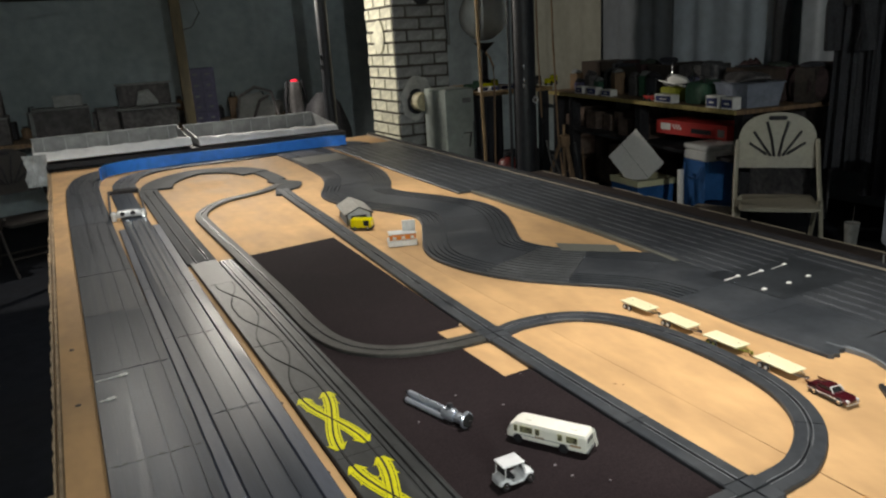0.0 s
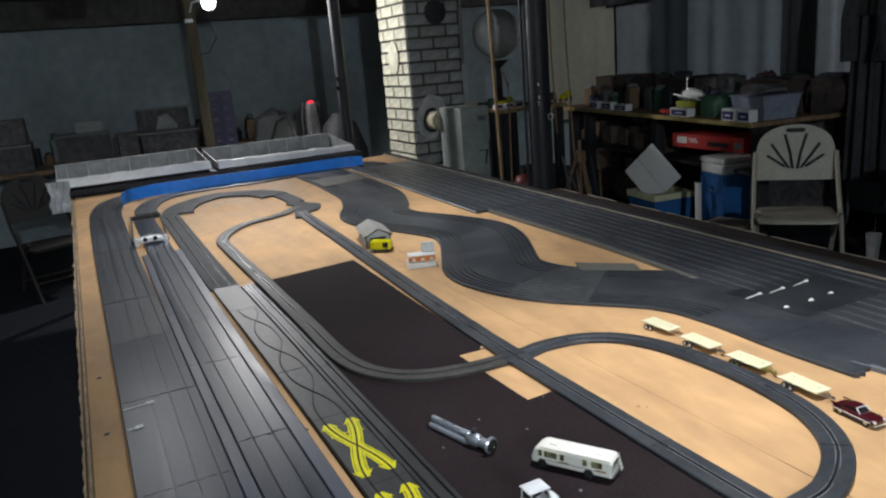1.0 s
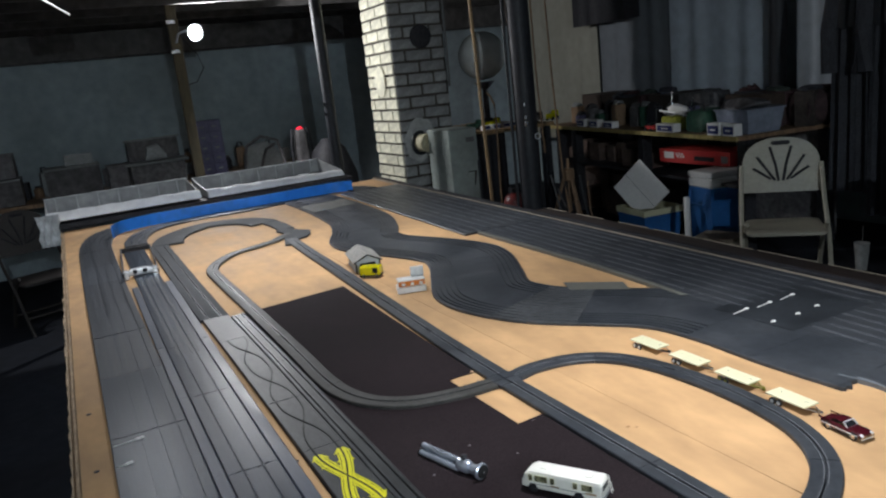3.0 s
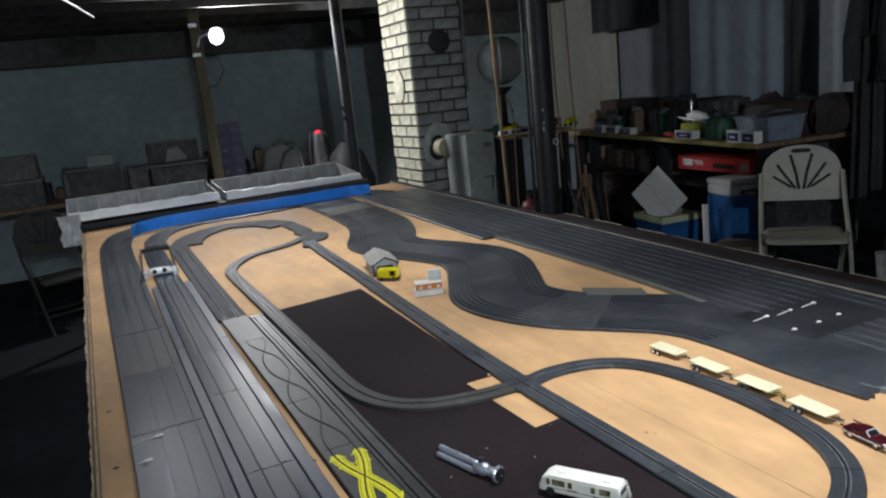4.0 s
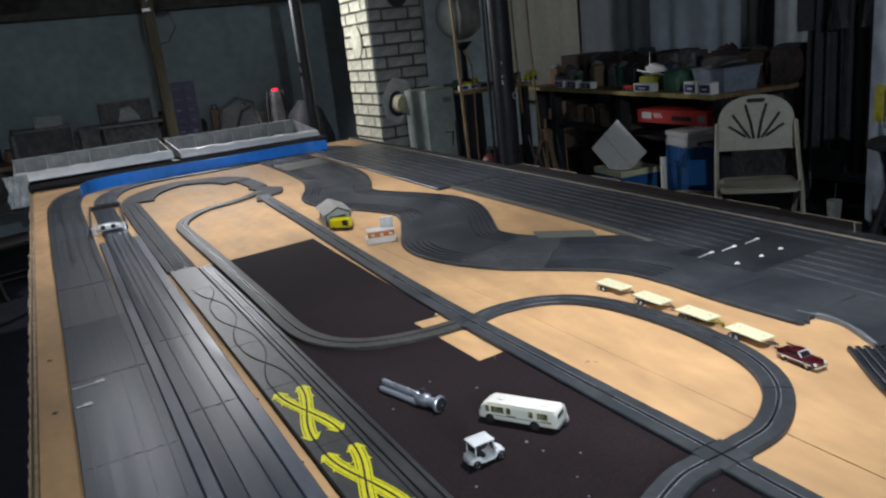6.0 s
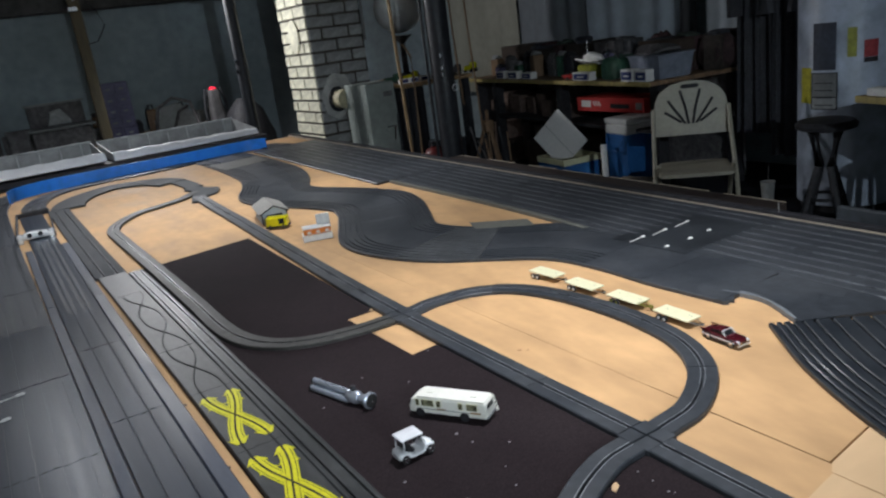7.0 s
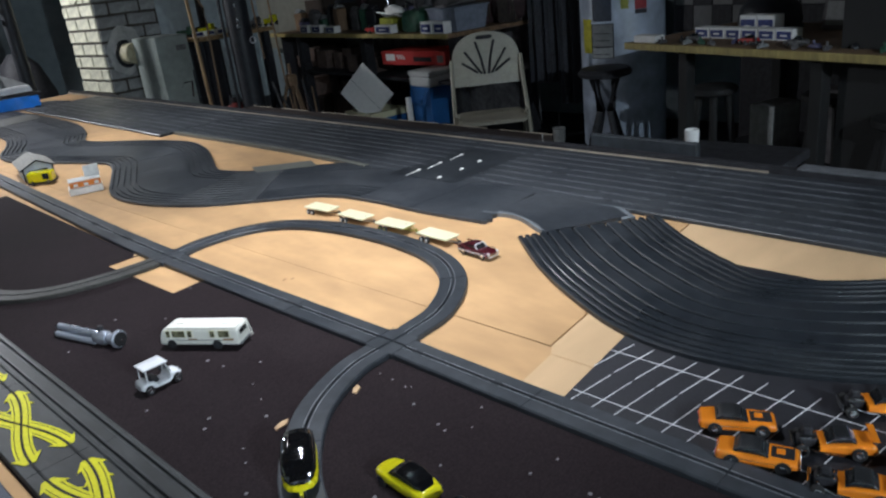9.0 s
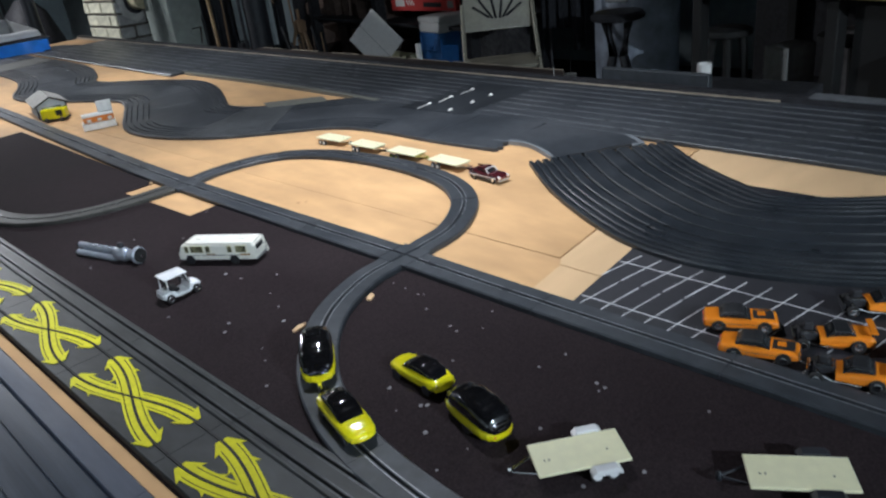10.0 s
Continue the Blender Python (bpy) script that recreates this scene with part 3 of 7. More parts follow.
torn = thing("torn_strip", "jagged torn plastic strip at the track end", "track border")
part("strip", Build().prism([(0.560, 0.9235), (0.484, 0.9235), (0.482, 0.914), (0.490, 0.905), (0.497, 0.912), (0.505, 0.903), (0.512, 0.911), (0.522, 0.917), (0.535, 0.914), (0.548, 0.919)], 0.0, H - 0.0006), TRACK, torn)

# ---- marks on the tracks ----
def ribbon(path, u0, u1, z0, z1):
    return Build().loft(sweep(path, [(u0, z0), (u0, z1), (u1, z1), (u1, z0)]))


def weave(yc, side, reach=0.125, half=0.0235, xc=-0.446, span=1.0):
    """The line of a lane that changes over at yc."""
    out = []
    for i in range(25):
        t = (-1 + i / 12) * span
        k = max(-1, min(1, t / 0.82))
        out.append(Vector((xc + side * half * math.sin(k * math.pi / 2), yc + t * reach)))
    return out


for k in range(11):
    yc = -0.833 + 0.274 * (k + 0.5)
    for side in (-1, 1):
        part("slot", ribbon(weave(yc, side, 0.1365), -0.0015, 0.0015, H + 0.0003, H + 0.0013), RUBBER, xtrack, "black lane-change slot")
    if k > 7:
        continue
    for n, side in enumerate((-1, 1)):
        lift = 0.0007 + 0.0003 * n
        core = weave(yc, side, 0.1365, span=0.72)
        mark = thing("arrow_mark", "yellow double-ended arrow of parallel stripes", "road mark", group="yellow crossing arrows")
        part("underlay", ribbon(core, -0.0112, 0.0112, H + 0.0001, H + lift - 0.0003), RUBBER, mark, "black gaps between stripes")
        for u0, u1 in ((-0.0124, -0.0094), (-0.0082, -0.0017), (0.0017, 0.0082), (0.0094, 0.0124)):
            part("stripe", ribbon(core, u0, u1, H + 0.0004, H + lift), YELLOW, mark)
        # heads split by the slot, and a second pair of barbs further in on the north end
        for i, out, full in ((0, -1, True), (24, 1, True), (20, 1, False)):
            end, d = core[i], (core[min(i + 1, 24)] - core[max(i - 1, 0)]).normalized() * out
            q = Vector((d.y, -d.x))
            for sg in (-1, 1):
                if full:
                    head = [end - d * 0.002 + q * sg * 0.0017, end + d * 0.011 + q * sg * 0.0017, end + d * 0.011 + q * sg * 0.0068, end - d * 0.011 + q * sg * 0.0180, end - d * 0.008 + q * sg * 0.0118]
                else:
                    head = [end + q * sg * 0.0108, end - d * 0.014 + q * sg * 0.0172, end - d * 0.011 + q * sg * 0.0108]
                part("arrowhead", Build().prism([(p.x, p.y) for p in head], H + 0.0004, H + lift - 0.0001), YELLOW, mark)


def pin(x, y, z, turn, shaft):
    """A white map pin lying flat."""
    p = thing("marker_pin", "small white plastic marker lying on the track", "marker", pose(x, y, z, 0, 0, turn), "white track markers")
    if shaft:
        part("shaft", Build().box(-shaft, -0.004, -0.0016, 0.0016, 0, 0.0015, 0.0004), WHITE, p)
    part("head", Build().lathe([(0.002, 0), (0.0062, 0.001), (0.0062, 0.002), (0.003, 0.004)], 12), WHITE, p, smooth=True)


for x, y in ((0.722, 1.349), (0.802, 1.343), (0.893, 1.344)):
    pin(x, y, H + 0.0018, 6, 0.055)
for x, y in ((0.692, 1.240), (0.777, 1.237), (0.858, 1.243)):
    pin(x, y, H + 0.0018, 0, 0.010)
pin(-0.758, 1.656, H + 0.0007, 5, 0.058)
pin(-0.766, 1.655, H + 0.0007, 5, 0)
pin(-0.796, 1.546, H + 0.0007, 5, 0.018)
pin(-0.789, 1.547, H + 0.0007, 5, 0)
for x, y in ((-0.856, 1.905), (-0.853, 1.575), (-0.506, 1.352), (-0.508, 1.072)):
    tagged(part("screw_hole", Build().lathe([(0.006, 0.0003), (0.006, 0.0007), (0.003, 0.0009)], 10, pose(x, y, 0)), BLACK), "dark screw hole in the tan board", "hole", "screw holes")

# dark start patch, and grey tape over the joints
tagged(part("start_sheet", Build().prism([(0.672, 1.17), (0.955, 1.165), (0.965, 1.40), (0.668, 1.41)], H + 0.0013, H + 0.0019), mat("patch_black", (0.030, 0.034, 0.039), 0.46, shine=0.32, grain=60, vary=0.2, blotch=6, stain=0.3)), "black start line patch across the lanes", "track patch")
tagged(part("tape_patch", Build().prism([(0.420, 4.14), (0.700, 4.20), (0.715, 4.47), (0.425, 4.45)], H + 0.0008, H + 0.0014), TAPE), "greyish tape strip over a track joint", "tape", "tape patches")
tagged(part("tape_patch", Build().prism([(0.512, 1.835), (0.640, 1.705), (0.675, 1.78), (0.545, 1.915)], H + 0.0008, H + 0.0014), TAPE), "greyish tape strip over a track joint", "tape", "tape patches")
tagged(part("track_apron", Build().loft(sweep(smooth_path([(0.548, 0.955), (0.556, 0.86), (0.505, 0.755)]), [(-0.017, 0), (-0.017, 0.006), (0.017, 0.0092), (0.017, 0)])), APRON), "grey plastic apron strip beside the bend", "track border")

tagged(part("track_apron", Build().loft(sweep(smooth_path([(0.738, 0.90), (0.712, 0.79), (0.662, 0.690), (0.632, 0.645)]), [(-0.013, 0), (-0.013, 0.0095), (0.013, 0.0080), (0.013, 0)])), APRON), "grey plastic apron strip along the link", "track border")
# parking lot sheet
lot = thing("parking_lot_sheet", "dark printed parking lot sheet with white bay lines", "play mat")
part("sheet", Build().prism([(0.018, 0.383), (0.018, Y0 + 0.05), (0.52, Y0 + 0.05), (0.52, 0.402), (0.202, 0.402)], 0.0008, 0.0016), LOT, lot)
for x, y1 in ((0.048, 0.384), (0.160, 0.397)):
    part("long_line", Build().box(x - 0.0007, x + 0.0007, -0.6, y1, 0.0016, 0.0019), LINEWHITE, lot)
for row, (x0, x1, ya) in enumerate(((0.019, 0.104, 0.3685), (0.110, 0.191, 0.386))):
    for k in range(30):
        y = ya - 0.0311 * k
        part("bay_line", Build().box(-(x1 - x0) / 2, (x1 - x0) / 2, -0.0006, 0.0006, 0.0016, 0.0020, m=pose((x0 + x1) / 2, y, 0, 0, 0, -10.5 if row else -8)), LINEWHITE, lot)

# ---- blue wall and trays beyond the table ----
wall = smooth_path([(-0.632, 4.600), (-0.575, 4.745), (-0.41, 4.838), (-0.14, 4.850), (0.28, 4.838), (0.60, 4.860), (0.80, 4.870), (0.905, 4.800)])
tagged(part("blue_barrier", Build().loft(sweep(wall, [(-0.003, 0), (-0.003, 0.070), (0.003, 0.070), (0.003, 0)])), BLUE), "bright blue curved crash wall round the far turn", "barrier")


TRAYSTRIP = mat("white_film_strip", (0.86, 0.87, 0.87), 0.4, grain=30, vary=0.06, bump=0.1, blotch=9, stain=0.08)


def tray(label, m, lx, ly, lean=0.0):
    """A shallow tray: dark base, pale front strip with dents, ribbed back wall with a rim."""
    t = thing("plastic_tray", label, "tray", m, "trays at the table end")
    part("base", Build().box(0, lx, 0, ly, 0, 0.006), DIM, t, "dark tray base")
    rows = []
    for i in range(41):
        x = lx * i / 40
        d = 0.003 * math.sin(i * 1.7) + 0.002 * math.sin(i * 4.1)
        z1 = 0.062 + 0.0025 * math.sin(i * 0.9) - lean * i / 40
        rows.append([(x, -0.048 + d, 0.010), (x, -0.040 + d, z1 * 0.5), (x, -0.008 + d, z1), (x, 0.004 + d, z1 + 0.001), (x, 0.002, 0.010)])
    part("front_wall", Build().loft(rows), TRAYSTRIP, t, "white dented front strip", True)
    part("back_wall", Build().box(0, lx, ly, ly + 0.006, 0, 0.104, 0.002), TRAYWHITE, t, "cloudy back wall")
    part("rim", Build().box(-0.004, lx + 0.004, ly - 0.012, ly + 0.010, 0.104, 0.112, 0.003), FILM, t, "pale glossy rim")
    for x in (0, lx - 0.006):
        part("end_wall", Build().loft([[(x, 0.004, 0.006), (x + 0.006, 0.004, 0.006), (x + 0.006, 0.004, 0.050), (x, 0.004, 0.050)], [(x, ly, 0.006), (x + 0.006, ly, 0.006), (x + 0.006, ly, 0.104), (x, ly, 0.104)]]), TRAYWHITE, t)
    n = 7
    for k in range(n):
        x = lx * (k + 0.5) / n
        part("rib", Build().box(x - 0.004, x + 0.004, ly - 0.008, ly - 0.0005, 0.006, 0.103, 0.002), FILM, t)
    for k in range(3):
        x = lx * (0.2 + 0.27 * k)
        part("liner_fold", Build().hull([(x, 0.10, 0.006, 0.012, 2), (x + 0.06, 0.14, 0.006, 0.030, 2), (x + 0.14, 0.08, 0.006, 0.014, 2)], 14, pose(0, ly * 0.5, 0)), FILM, t, "crumpled clear liner", True)


tray("long shallow cloudy white plastic tray with ribs", pose(-0.965, 5.30, 0.056, 0, 0, 1), 0.95, 0.50)
tray("long shallow cloudy white plastic tray with ribs", pose(0.035, 5.32, 0.046, 0, 0, 2), 1.00, 0.50, 0.014)
st = thing("tray_stand", "black low stand carrying the plastic trays", "stand")
part("top", Build().box(-0.97, 1.08, 5.25, 5.90, 0.01, 0.045, 0.004), BLACK, st)
for x in (-0.9, 0.0, 1.0):
    for y in (5.28, 5.74):
        part("leg", Build().box(x - 0.02, x + 0.02, y - 0.02, y + 0.02, FLOORZ, 0.01), BLACK, st)
b = Build()
pts = smooth_path([(-1.02, 5.25), (-0.985, 5.235), (-0.94, 5.245), (-0.90, 5.235)], 0.006)
b.loft([[(p.x + 0.012 * math.sin(i * 1.1 + z * 40), p.y - 0.006 * (i % 3) - 0.25 * (0.06 - z) * 0.2, z) for z in (0.115, 0.07, 0.02, -0.03, -0.08)] for i, p in enumerate(pts)], caps=False, closed=False)
tagged(part("plastic_wrap", b, FILM), "crumpled pale plastic wrap hanging off the table corner", "wrap")

# lap counter bridge
g = thing("lap_counter_bridge", "silver and black toy bridge over the track", "toy bridge", pose(-0.596, 3.375, 0.0, 0, 0, -3))
part("crossbar", Build().hull([(-0.052, 0.020, 0.012, 0.030, 4), (-0.040, 0.022, 0.012, 0.040, 4), (0.0, 0.022, 0.014, 0.044, 4), (0.040, 0.022, 0.012, 0.040, 4), (0.052, 0.020, 0.012, 0.030, 4)], 20), BRIGHT, g)
for x in (-0.07, 0.07):
    part("tower", Build().box(x * 0.83 - 0.010, x * 0.83 + 0.010, -0.020, 0.020, 0, 0.038, 0.004), BRIGHT, g, "silver tower")
    part("side_bar", Build().box(x - 0.004, x + 0.004, 0.014, 0.66, 0.004, 0.020, 0.002), BLACK, g, "black side bar")
for x in (-0.022, 0.018):
    part("dial", Build().cyl((x, -0.018, 0.031), (x, -0.0245, 0.031), 0.0095), BLACK, g, "black round dial")
part("end_bar", Build().box(-0.074, 0.074, 0.66, 0.675, 0.0, 0.022, 0.002), BLACK, g, "black end bar")

# ---- toys ----
def wheel(parent, x, y, r, w, rim=None, tyre=None):
    """A wheel with its axle along y."""
    q = Matrix.Translation((x, y, r)) @ pose(0, 0, 0, 90)
    t = part("tyre", Build().lathe([(r * 0.55, -w / 2), (r * 0.9, -w / 2), (r, -w * 0.3), (r, w * 0.3), (r * 0.9, w / 2), (r * 0.55, w / 2)], 18, q), tyre or RUBBER, parent, smooth=True)
    part("rim", Build().lathe([(r * 0.6, -w * 0.52), (r * 0.52, -w * 0.56), (r * 0.2, -w * 0.42), (r * 0.2, w * 0.42), (r * 0.52, w * 0.56), (r * 0.6, w * 0.52)], 14, q), rim or CHROME, t, smooth=True)


def bend(rows, k=5):
    """More stations between the given ones, eased."""
    out = []
    for a, b in zip(rows, rows[1:]):
        for i in range(k):
            t = i / k
            t2 = t * t * (3 - 2 * t)
            out.append(tuple([a[0] + (b[0] - a[0]) * t] + [p + (q - p) * t2 for p, q in zip(a[1:], b[1:])]))
    return out + [rows[-1]]


def muscle_car(m, paint, roof, label, group, stripe=True, L=0.081):
    c = thing("toy_car", label, "toy car", m, group)
    k = L / 0.081
    w = 0.0163
    body = bend([(-0.0405, w * 0.84, 0.0070, 0.0140, 5), (-0.0385, w * 0.95, 0.0050, 0.0172, 5), (-0.025, w, 0.0045, 0.0182, 5), (-0.004, w * 0.97, 0.0042, 0.0168, 5), (0.012, w, 0.0045, 0.0170, 5), (0.032, w * 0.97, 0.0048, 0.0162, 5), (0.0385, w * 0.93, 0.0060, 0.0145, 5), (0.0405, w * 0.84, 0.0075, 0.0128, 5)])
    part("body", Build().hull([(x * k, y, z, t, p) for x, y, z, t, p in body], 24), paint, c, smooth=True)
    cab = bend([(-0.0255, w * 0.80, 0.0150, 0.0172, 4), (-0.0165, w * 0.74, 0.0150, 0.0240, 4), (-0.003, w * 0.73, 0.0150, 0.0248, 4), (0.0035, w * 0.75, 0.0150, 0.0232, 4), (0.0115, w * 0.82, 0.0150, 0.0168, 4)])
    part("greenhouse", Build().hull([(x * k, y, z, t, p) for x, y, z, t, p in cab], 20), GLASS, c, "dark tinted windows", True)
    top = bend([(-0.0235, w * 0.70, 0.0180, 0.0188, 3), (-0.0165, w * 0.77, 0.0222, 0.0247, 4), (-0.004, w * 0.76, 0.0228, 0.0255, 4), (0.0035, w * 0.74, 0.0225, 0.0240, 4)])
    part("roof", Build().hull([(x * k, y, z, t, p) for x, y, z, t, p in top], 20), roof, c, "black roof" if roof is VINYL else "", True)
    if stripe:
        part("hood_panel", Build().box(0.0135 * k, 0.036 * k, -0.0095, 0.0095, 0.0160, 0.0174, 0.0005), VINYL, c, "matt black hood panel")
        part("hood_scoop", Build().box(0.018 * k, 0.027 * k, -0.0045, 0.0045, 0.0172, 0.0186, 0.0009), paint, c, "raised hood scoop")
    for s in (-1, 1):
        x = s * 0.0408 * k
        part("bumper", Build().box(x - 0.0012, x + 0.0012, -w * 0.92, w * 0.92, 0.0070, 0.0100, 0.0008), CHROME, c, "chrome bumper")
        part("headlight" if s > 0 else "tail_light", Build().box(x - 0.0008, x + 0.0008, -w * 0.75, -w * 0.35, 0.0105, 0.0132, 0.0005), CHROME if s > 0 else RED, c)
        part("headlight" if s > 0 else "tail_light", Build().box(x - 0.0008, x + 0.0008, w * 0.35, w * 0.75, 0.0105, 0.0132, 0.0005), CHROME if s > 0 else RED, c)
        part("side_trim", Build().box(-0.034 * k, 0.034 * k, s * w - 0.0004, s * w + 0.0004, 0.0112, 0.0118), CHROME, c, "thin chrome side trim")
        for x in (-0.024 * k, 0.0255 * k):
            wheel(c, x, s * (w - 0.0022), 0.0066, 0.0052)
            part("wheel_arch", Build().cyl((x, s * (w - 0.0012), 0.0074), (x, s * (w + 0.0002), 0.0074), 0.0080, seg=18), RUBBER, c, "dark wheel arch")
    return c


def engine_car(m, label, group):
    """An orange car with its front stripped to the black engine."""
    c = thing("toy_car", label, "toy car", m, group)
    w = 0.0165
    part("body", Build().hull(bend([(-0.041, w * 0.85, 0.007, 0.0145, 5), (-0.038, w * 0.96, 0.005, 0.0182, 5), (-0.02, w, 0.0045, 0.0188, 5), (0.0, w * 0.97, 0.0045, 0.0172, 5), (0.013, w * 0.93, 0.005, 0.0150, 5)]), 24), CARORANGE, c, smooth=True)
    part("greenhouse", Build().hull(bend([(-0.024, w * 0.8, 0.015, 0.018, 4), (-0.015, w * 0.74, 0.015, 0.025, 4), (-0.002, w * 0.74, 0.015, 0.0252, 4), (0.007, w * 0.8, 0.015, 0.0175, 4)]), 20), GLASS, c, "dark tinted windows", True)
    part("roof", Build().hull(bend([(-0.021, w * 0.7, 0.019, 0.0196, 3), (-0.014, w * 0.77, 0.023, 0.0256, 4), (-0.001, w * 0.75, 0.0232, 0.0258, 4)]), 20), VINYL, c, "black roof", True)
    part("engine", Build().box(0.014, 0.034, -0.007, 0.007, 0.006, 0.018, 0.002), BLACK, c, "black engine block")
    for s in (-1, 1):
        part("valve_cover", Build().box(0.016, 0.032, s * 0.0055 - 0.002, s * 0.0055 + 0.002, 0.017, 0.0205, 0.001), CHROME, c)
        part("exhaust", Build().tube([(0.03, s * 0.008, 0.013), (0.027, s * 0.013, 0.011), (0.015, s * 0.016, 0.007), (-0.01, s * 0.017, 0.0055)], 0.0016), CHROME, c, "chrome side exhaust", True)
        for x in (-0.024, 0.030):
            wheel(c, x, s * (w - 0.001), 0.0078 if x < 0 else 0.0068, 0.0065)
    part("air_intake", Build().box(0.019, 0.029, -0.004, 0.004, 0.018, 0.0275, 0.0015), BLACK, c)
    part("spoiler", Build().box(-0.042, -0.035, -w, w, 0.0235, 0.0250, 0.0006), CARORANGE, c, "rear spoiler wing")
    for s in (-1, 1):
        part("spoiler_post", Build().box(-0.040, -0.037, s * 0.010 - 0.001, s * 0.010 + 0.001, 0.017, 0.0236), BLACK, c)
    part("grille", Build().box(0.037, 0.040, -0.012, 0.012, 0.006, 0.015, 0.001), CHROME, c, "chrome grille")
    part("chassis", Build().box(0.010, 0.039, -0.009, 0.009, 0.004, 0.006), BLACK, c)
    return c


def round_car(m, label, group):
    """A rounded yellow car with a glossy black top."""
    c = thing("toy_car", label, "toy car", m, group)
    w = 0.0178
    part("body", Build().hull(bend([(-0.0465, w * 0.60, 0.008, 0.015, 3), (-0.043, w * 0.86, 0.0055, 0.0192, 3.2), (-0.030, w * 0.98, 0.0045, 0.0215, 3.4), (-0.010, w, 0.0042, 0.0205, 3.6), (0.010, w, 0.0042, 0.0200, 3.6), (0.026, w * 0.98, 0.0046, 0.0194, 3.2), (0.036, w * 0.92, 0.0052, 0.0180, 3), (0.0425, w * 0.78, 0.0062, 0.0160, 2.7), (0.0460, w * 0.52, 0.0080, 0.0138, 2.4), (0.0470, w * 0.25, 0.0095, 0.0120, 2.2)]), 28), CARYELLOW, c, smooth=True)
    part("top", Build().hull(bend([(-0.0395, w * 0.50, 0.0185, 0.0200, 2.4), (-0.031, w * 0.74, 0.0175, 0.0272, 2.8), (-0.015, w * 0.80, 0.0175, 0.0312, 3), (0.000, w * 0.80, 0.0175, 0.0308, 3), (0.011, w * 0.80, 0.0170, 0.0262, 2.8), (0.022, w * 0.72, 0.0165, 0.0188, 2.4)]), 28), GLOSSBLACK, c, "glossy black roof and windows", True)
    for s in (-1, 1):
        part("headlight", Build().hull([(0.036, 0.0004, 0.0132, 0.0142, 2), (0.0390, 0.0016, 0.0122, 0.0150, 2), (0.0415, 0.0006, 0.0128, 0.0142, 2)], 12, Matrix.Translation((0, s * 0.0105, 0.0005))), IVORY, c, smooth=True)
        part("tail_light", Build().box(-0.0445, -0.0425, s * 0.0115 - 0.002, s * 0.0115 + 0.002, 0.0130, 0.0160, 0.0006), RED, c)
        for x in (-0.0285, 0.0275):
            wheel(c, x, s * (w - 0.0032), 0.0058, 0.0056)
            part("wheel_arch", Build().cyl((x, s * (w - 0.0010), 0.0058), (x, s * (w - 0.0001), 0.0058), 0.0070, seg=20), BLACK, c, "dark wheel arch")
    part("bumper", Build().hull([(-0.047, w * 0.5, 0.0075, 0.0105, 3), (-0.0445, w * 0.86, 0.0070, 0.0110, 3), (-0.0435, w * 0.86, 0.0070, 0.0110, 3)], 16), CARYELLOW, c, smooth=True)
    return c


def camper(m, label, group):
    """A teardrop caravan: yellow tub under a glossy black dome."""
    c = thing("toy_caravan", label, "toy caravan", m, group)
    w = 0.0205
    part("tub", Build().hull(bend([(-0.0455, w * 0.30, 0.0080, 0.0165, 2.4), (-0.0435, w * 0.62, 0.0058, 0.0185, 2.6), (-0.039, w * 0.82, 0.0048, 0.0190, 3), (-0.030, w * 0.96, 0.0043, 0.0190, 3.4), (-0.012, w, 0.0042, 0.0188, 4), (0.02, w, 0.0045, 0.0182, 4), (0.034, w * 0.92, 0.0048, 0.0180, 3.4), (0.041, w * 0.76, 0.0055, 0.0176, 3), (0.0445, w * 0.45, 0.0068, 0.0165, 2.6)]), 30), CARYELLOW, c, smooth=True)
    part("dome", Build().hull(bend([(-0.0460, w * 0.30, 0.0150, 0.0190, 2.1), (-0.0440, w * 0.60, 0.0130, 0.0255, 2.2), (-0.0395, w * 0.80, 0.0120, 0.0320, 2.3), (-0.031, w * 0.94, 0.0115, 0.0375, 2.5), (-0.015, w * 0.985, 0.0110, 0.0405, 2.6), (0.005, w * 0.985, 0.0110, 0.0400, 2.6), (0.024, w * 0.95, 0.0110, 0.0360, 2.6), (0.036, w * 0.82, 0.0120, 0.0285, 2.4), (0.0425, w * 0.58, 0.0140, 0.0215, 2.2), (0.0445, w * 0.30, 0.0150, 0.0180, 2.1)]), 32), GLOSSBLACK, c, "glossy black dome", True)
    part("roof_hatch", Build().box(-0.020, -0.004, -0.0085, 0.0085, 0.0393, 0.0408, 0.0006), GLOSSBLACK, c, "glossy black roof hatch")
    part("drawbar", Build().box(0.040, 0.062, -0.0022, 0.0022, 0.0060, 0.0085, 0.0008), CHROME, c, "silver drawbar")
    for s in (-1, 1):
        wheel(c, -0.004, s * (w - 0.0036), 0.0054, 0.0055)
        part("wheel_arch", Build().cyl((-0.004, s * (w - 0.0010), 0.0054), (-0.004, s * (w - 0.0001), 0.0054), 0.0068, seg=20), BLACK, c, "dark wheel arch")
        part("rear_light", Build().box(-0.0448, -0.0425, s * 0.009 - 0.0016, s * 0.009 + 0.0016, 0.0105, 0.0130, 0.0005), RED, c)
    return c


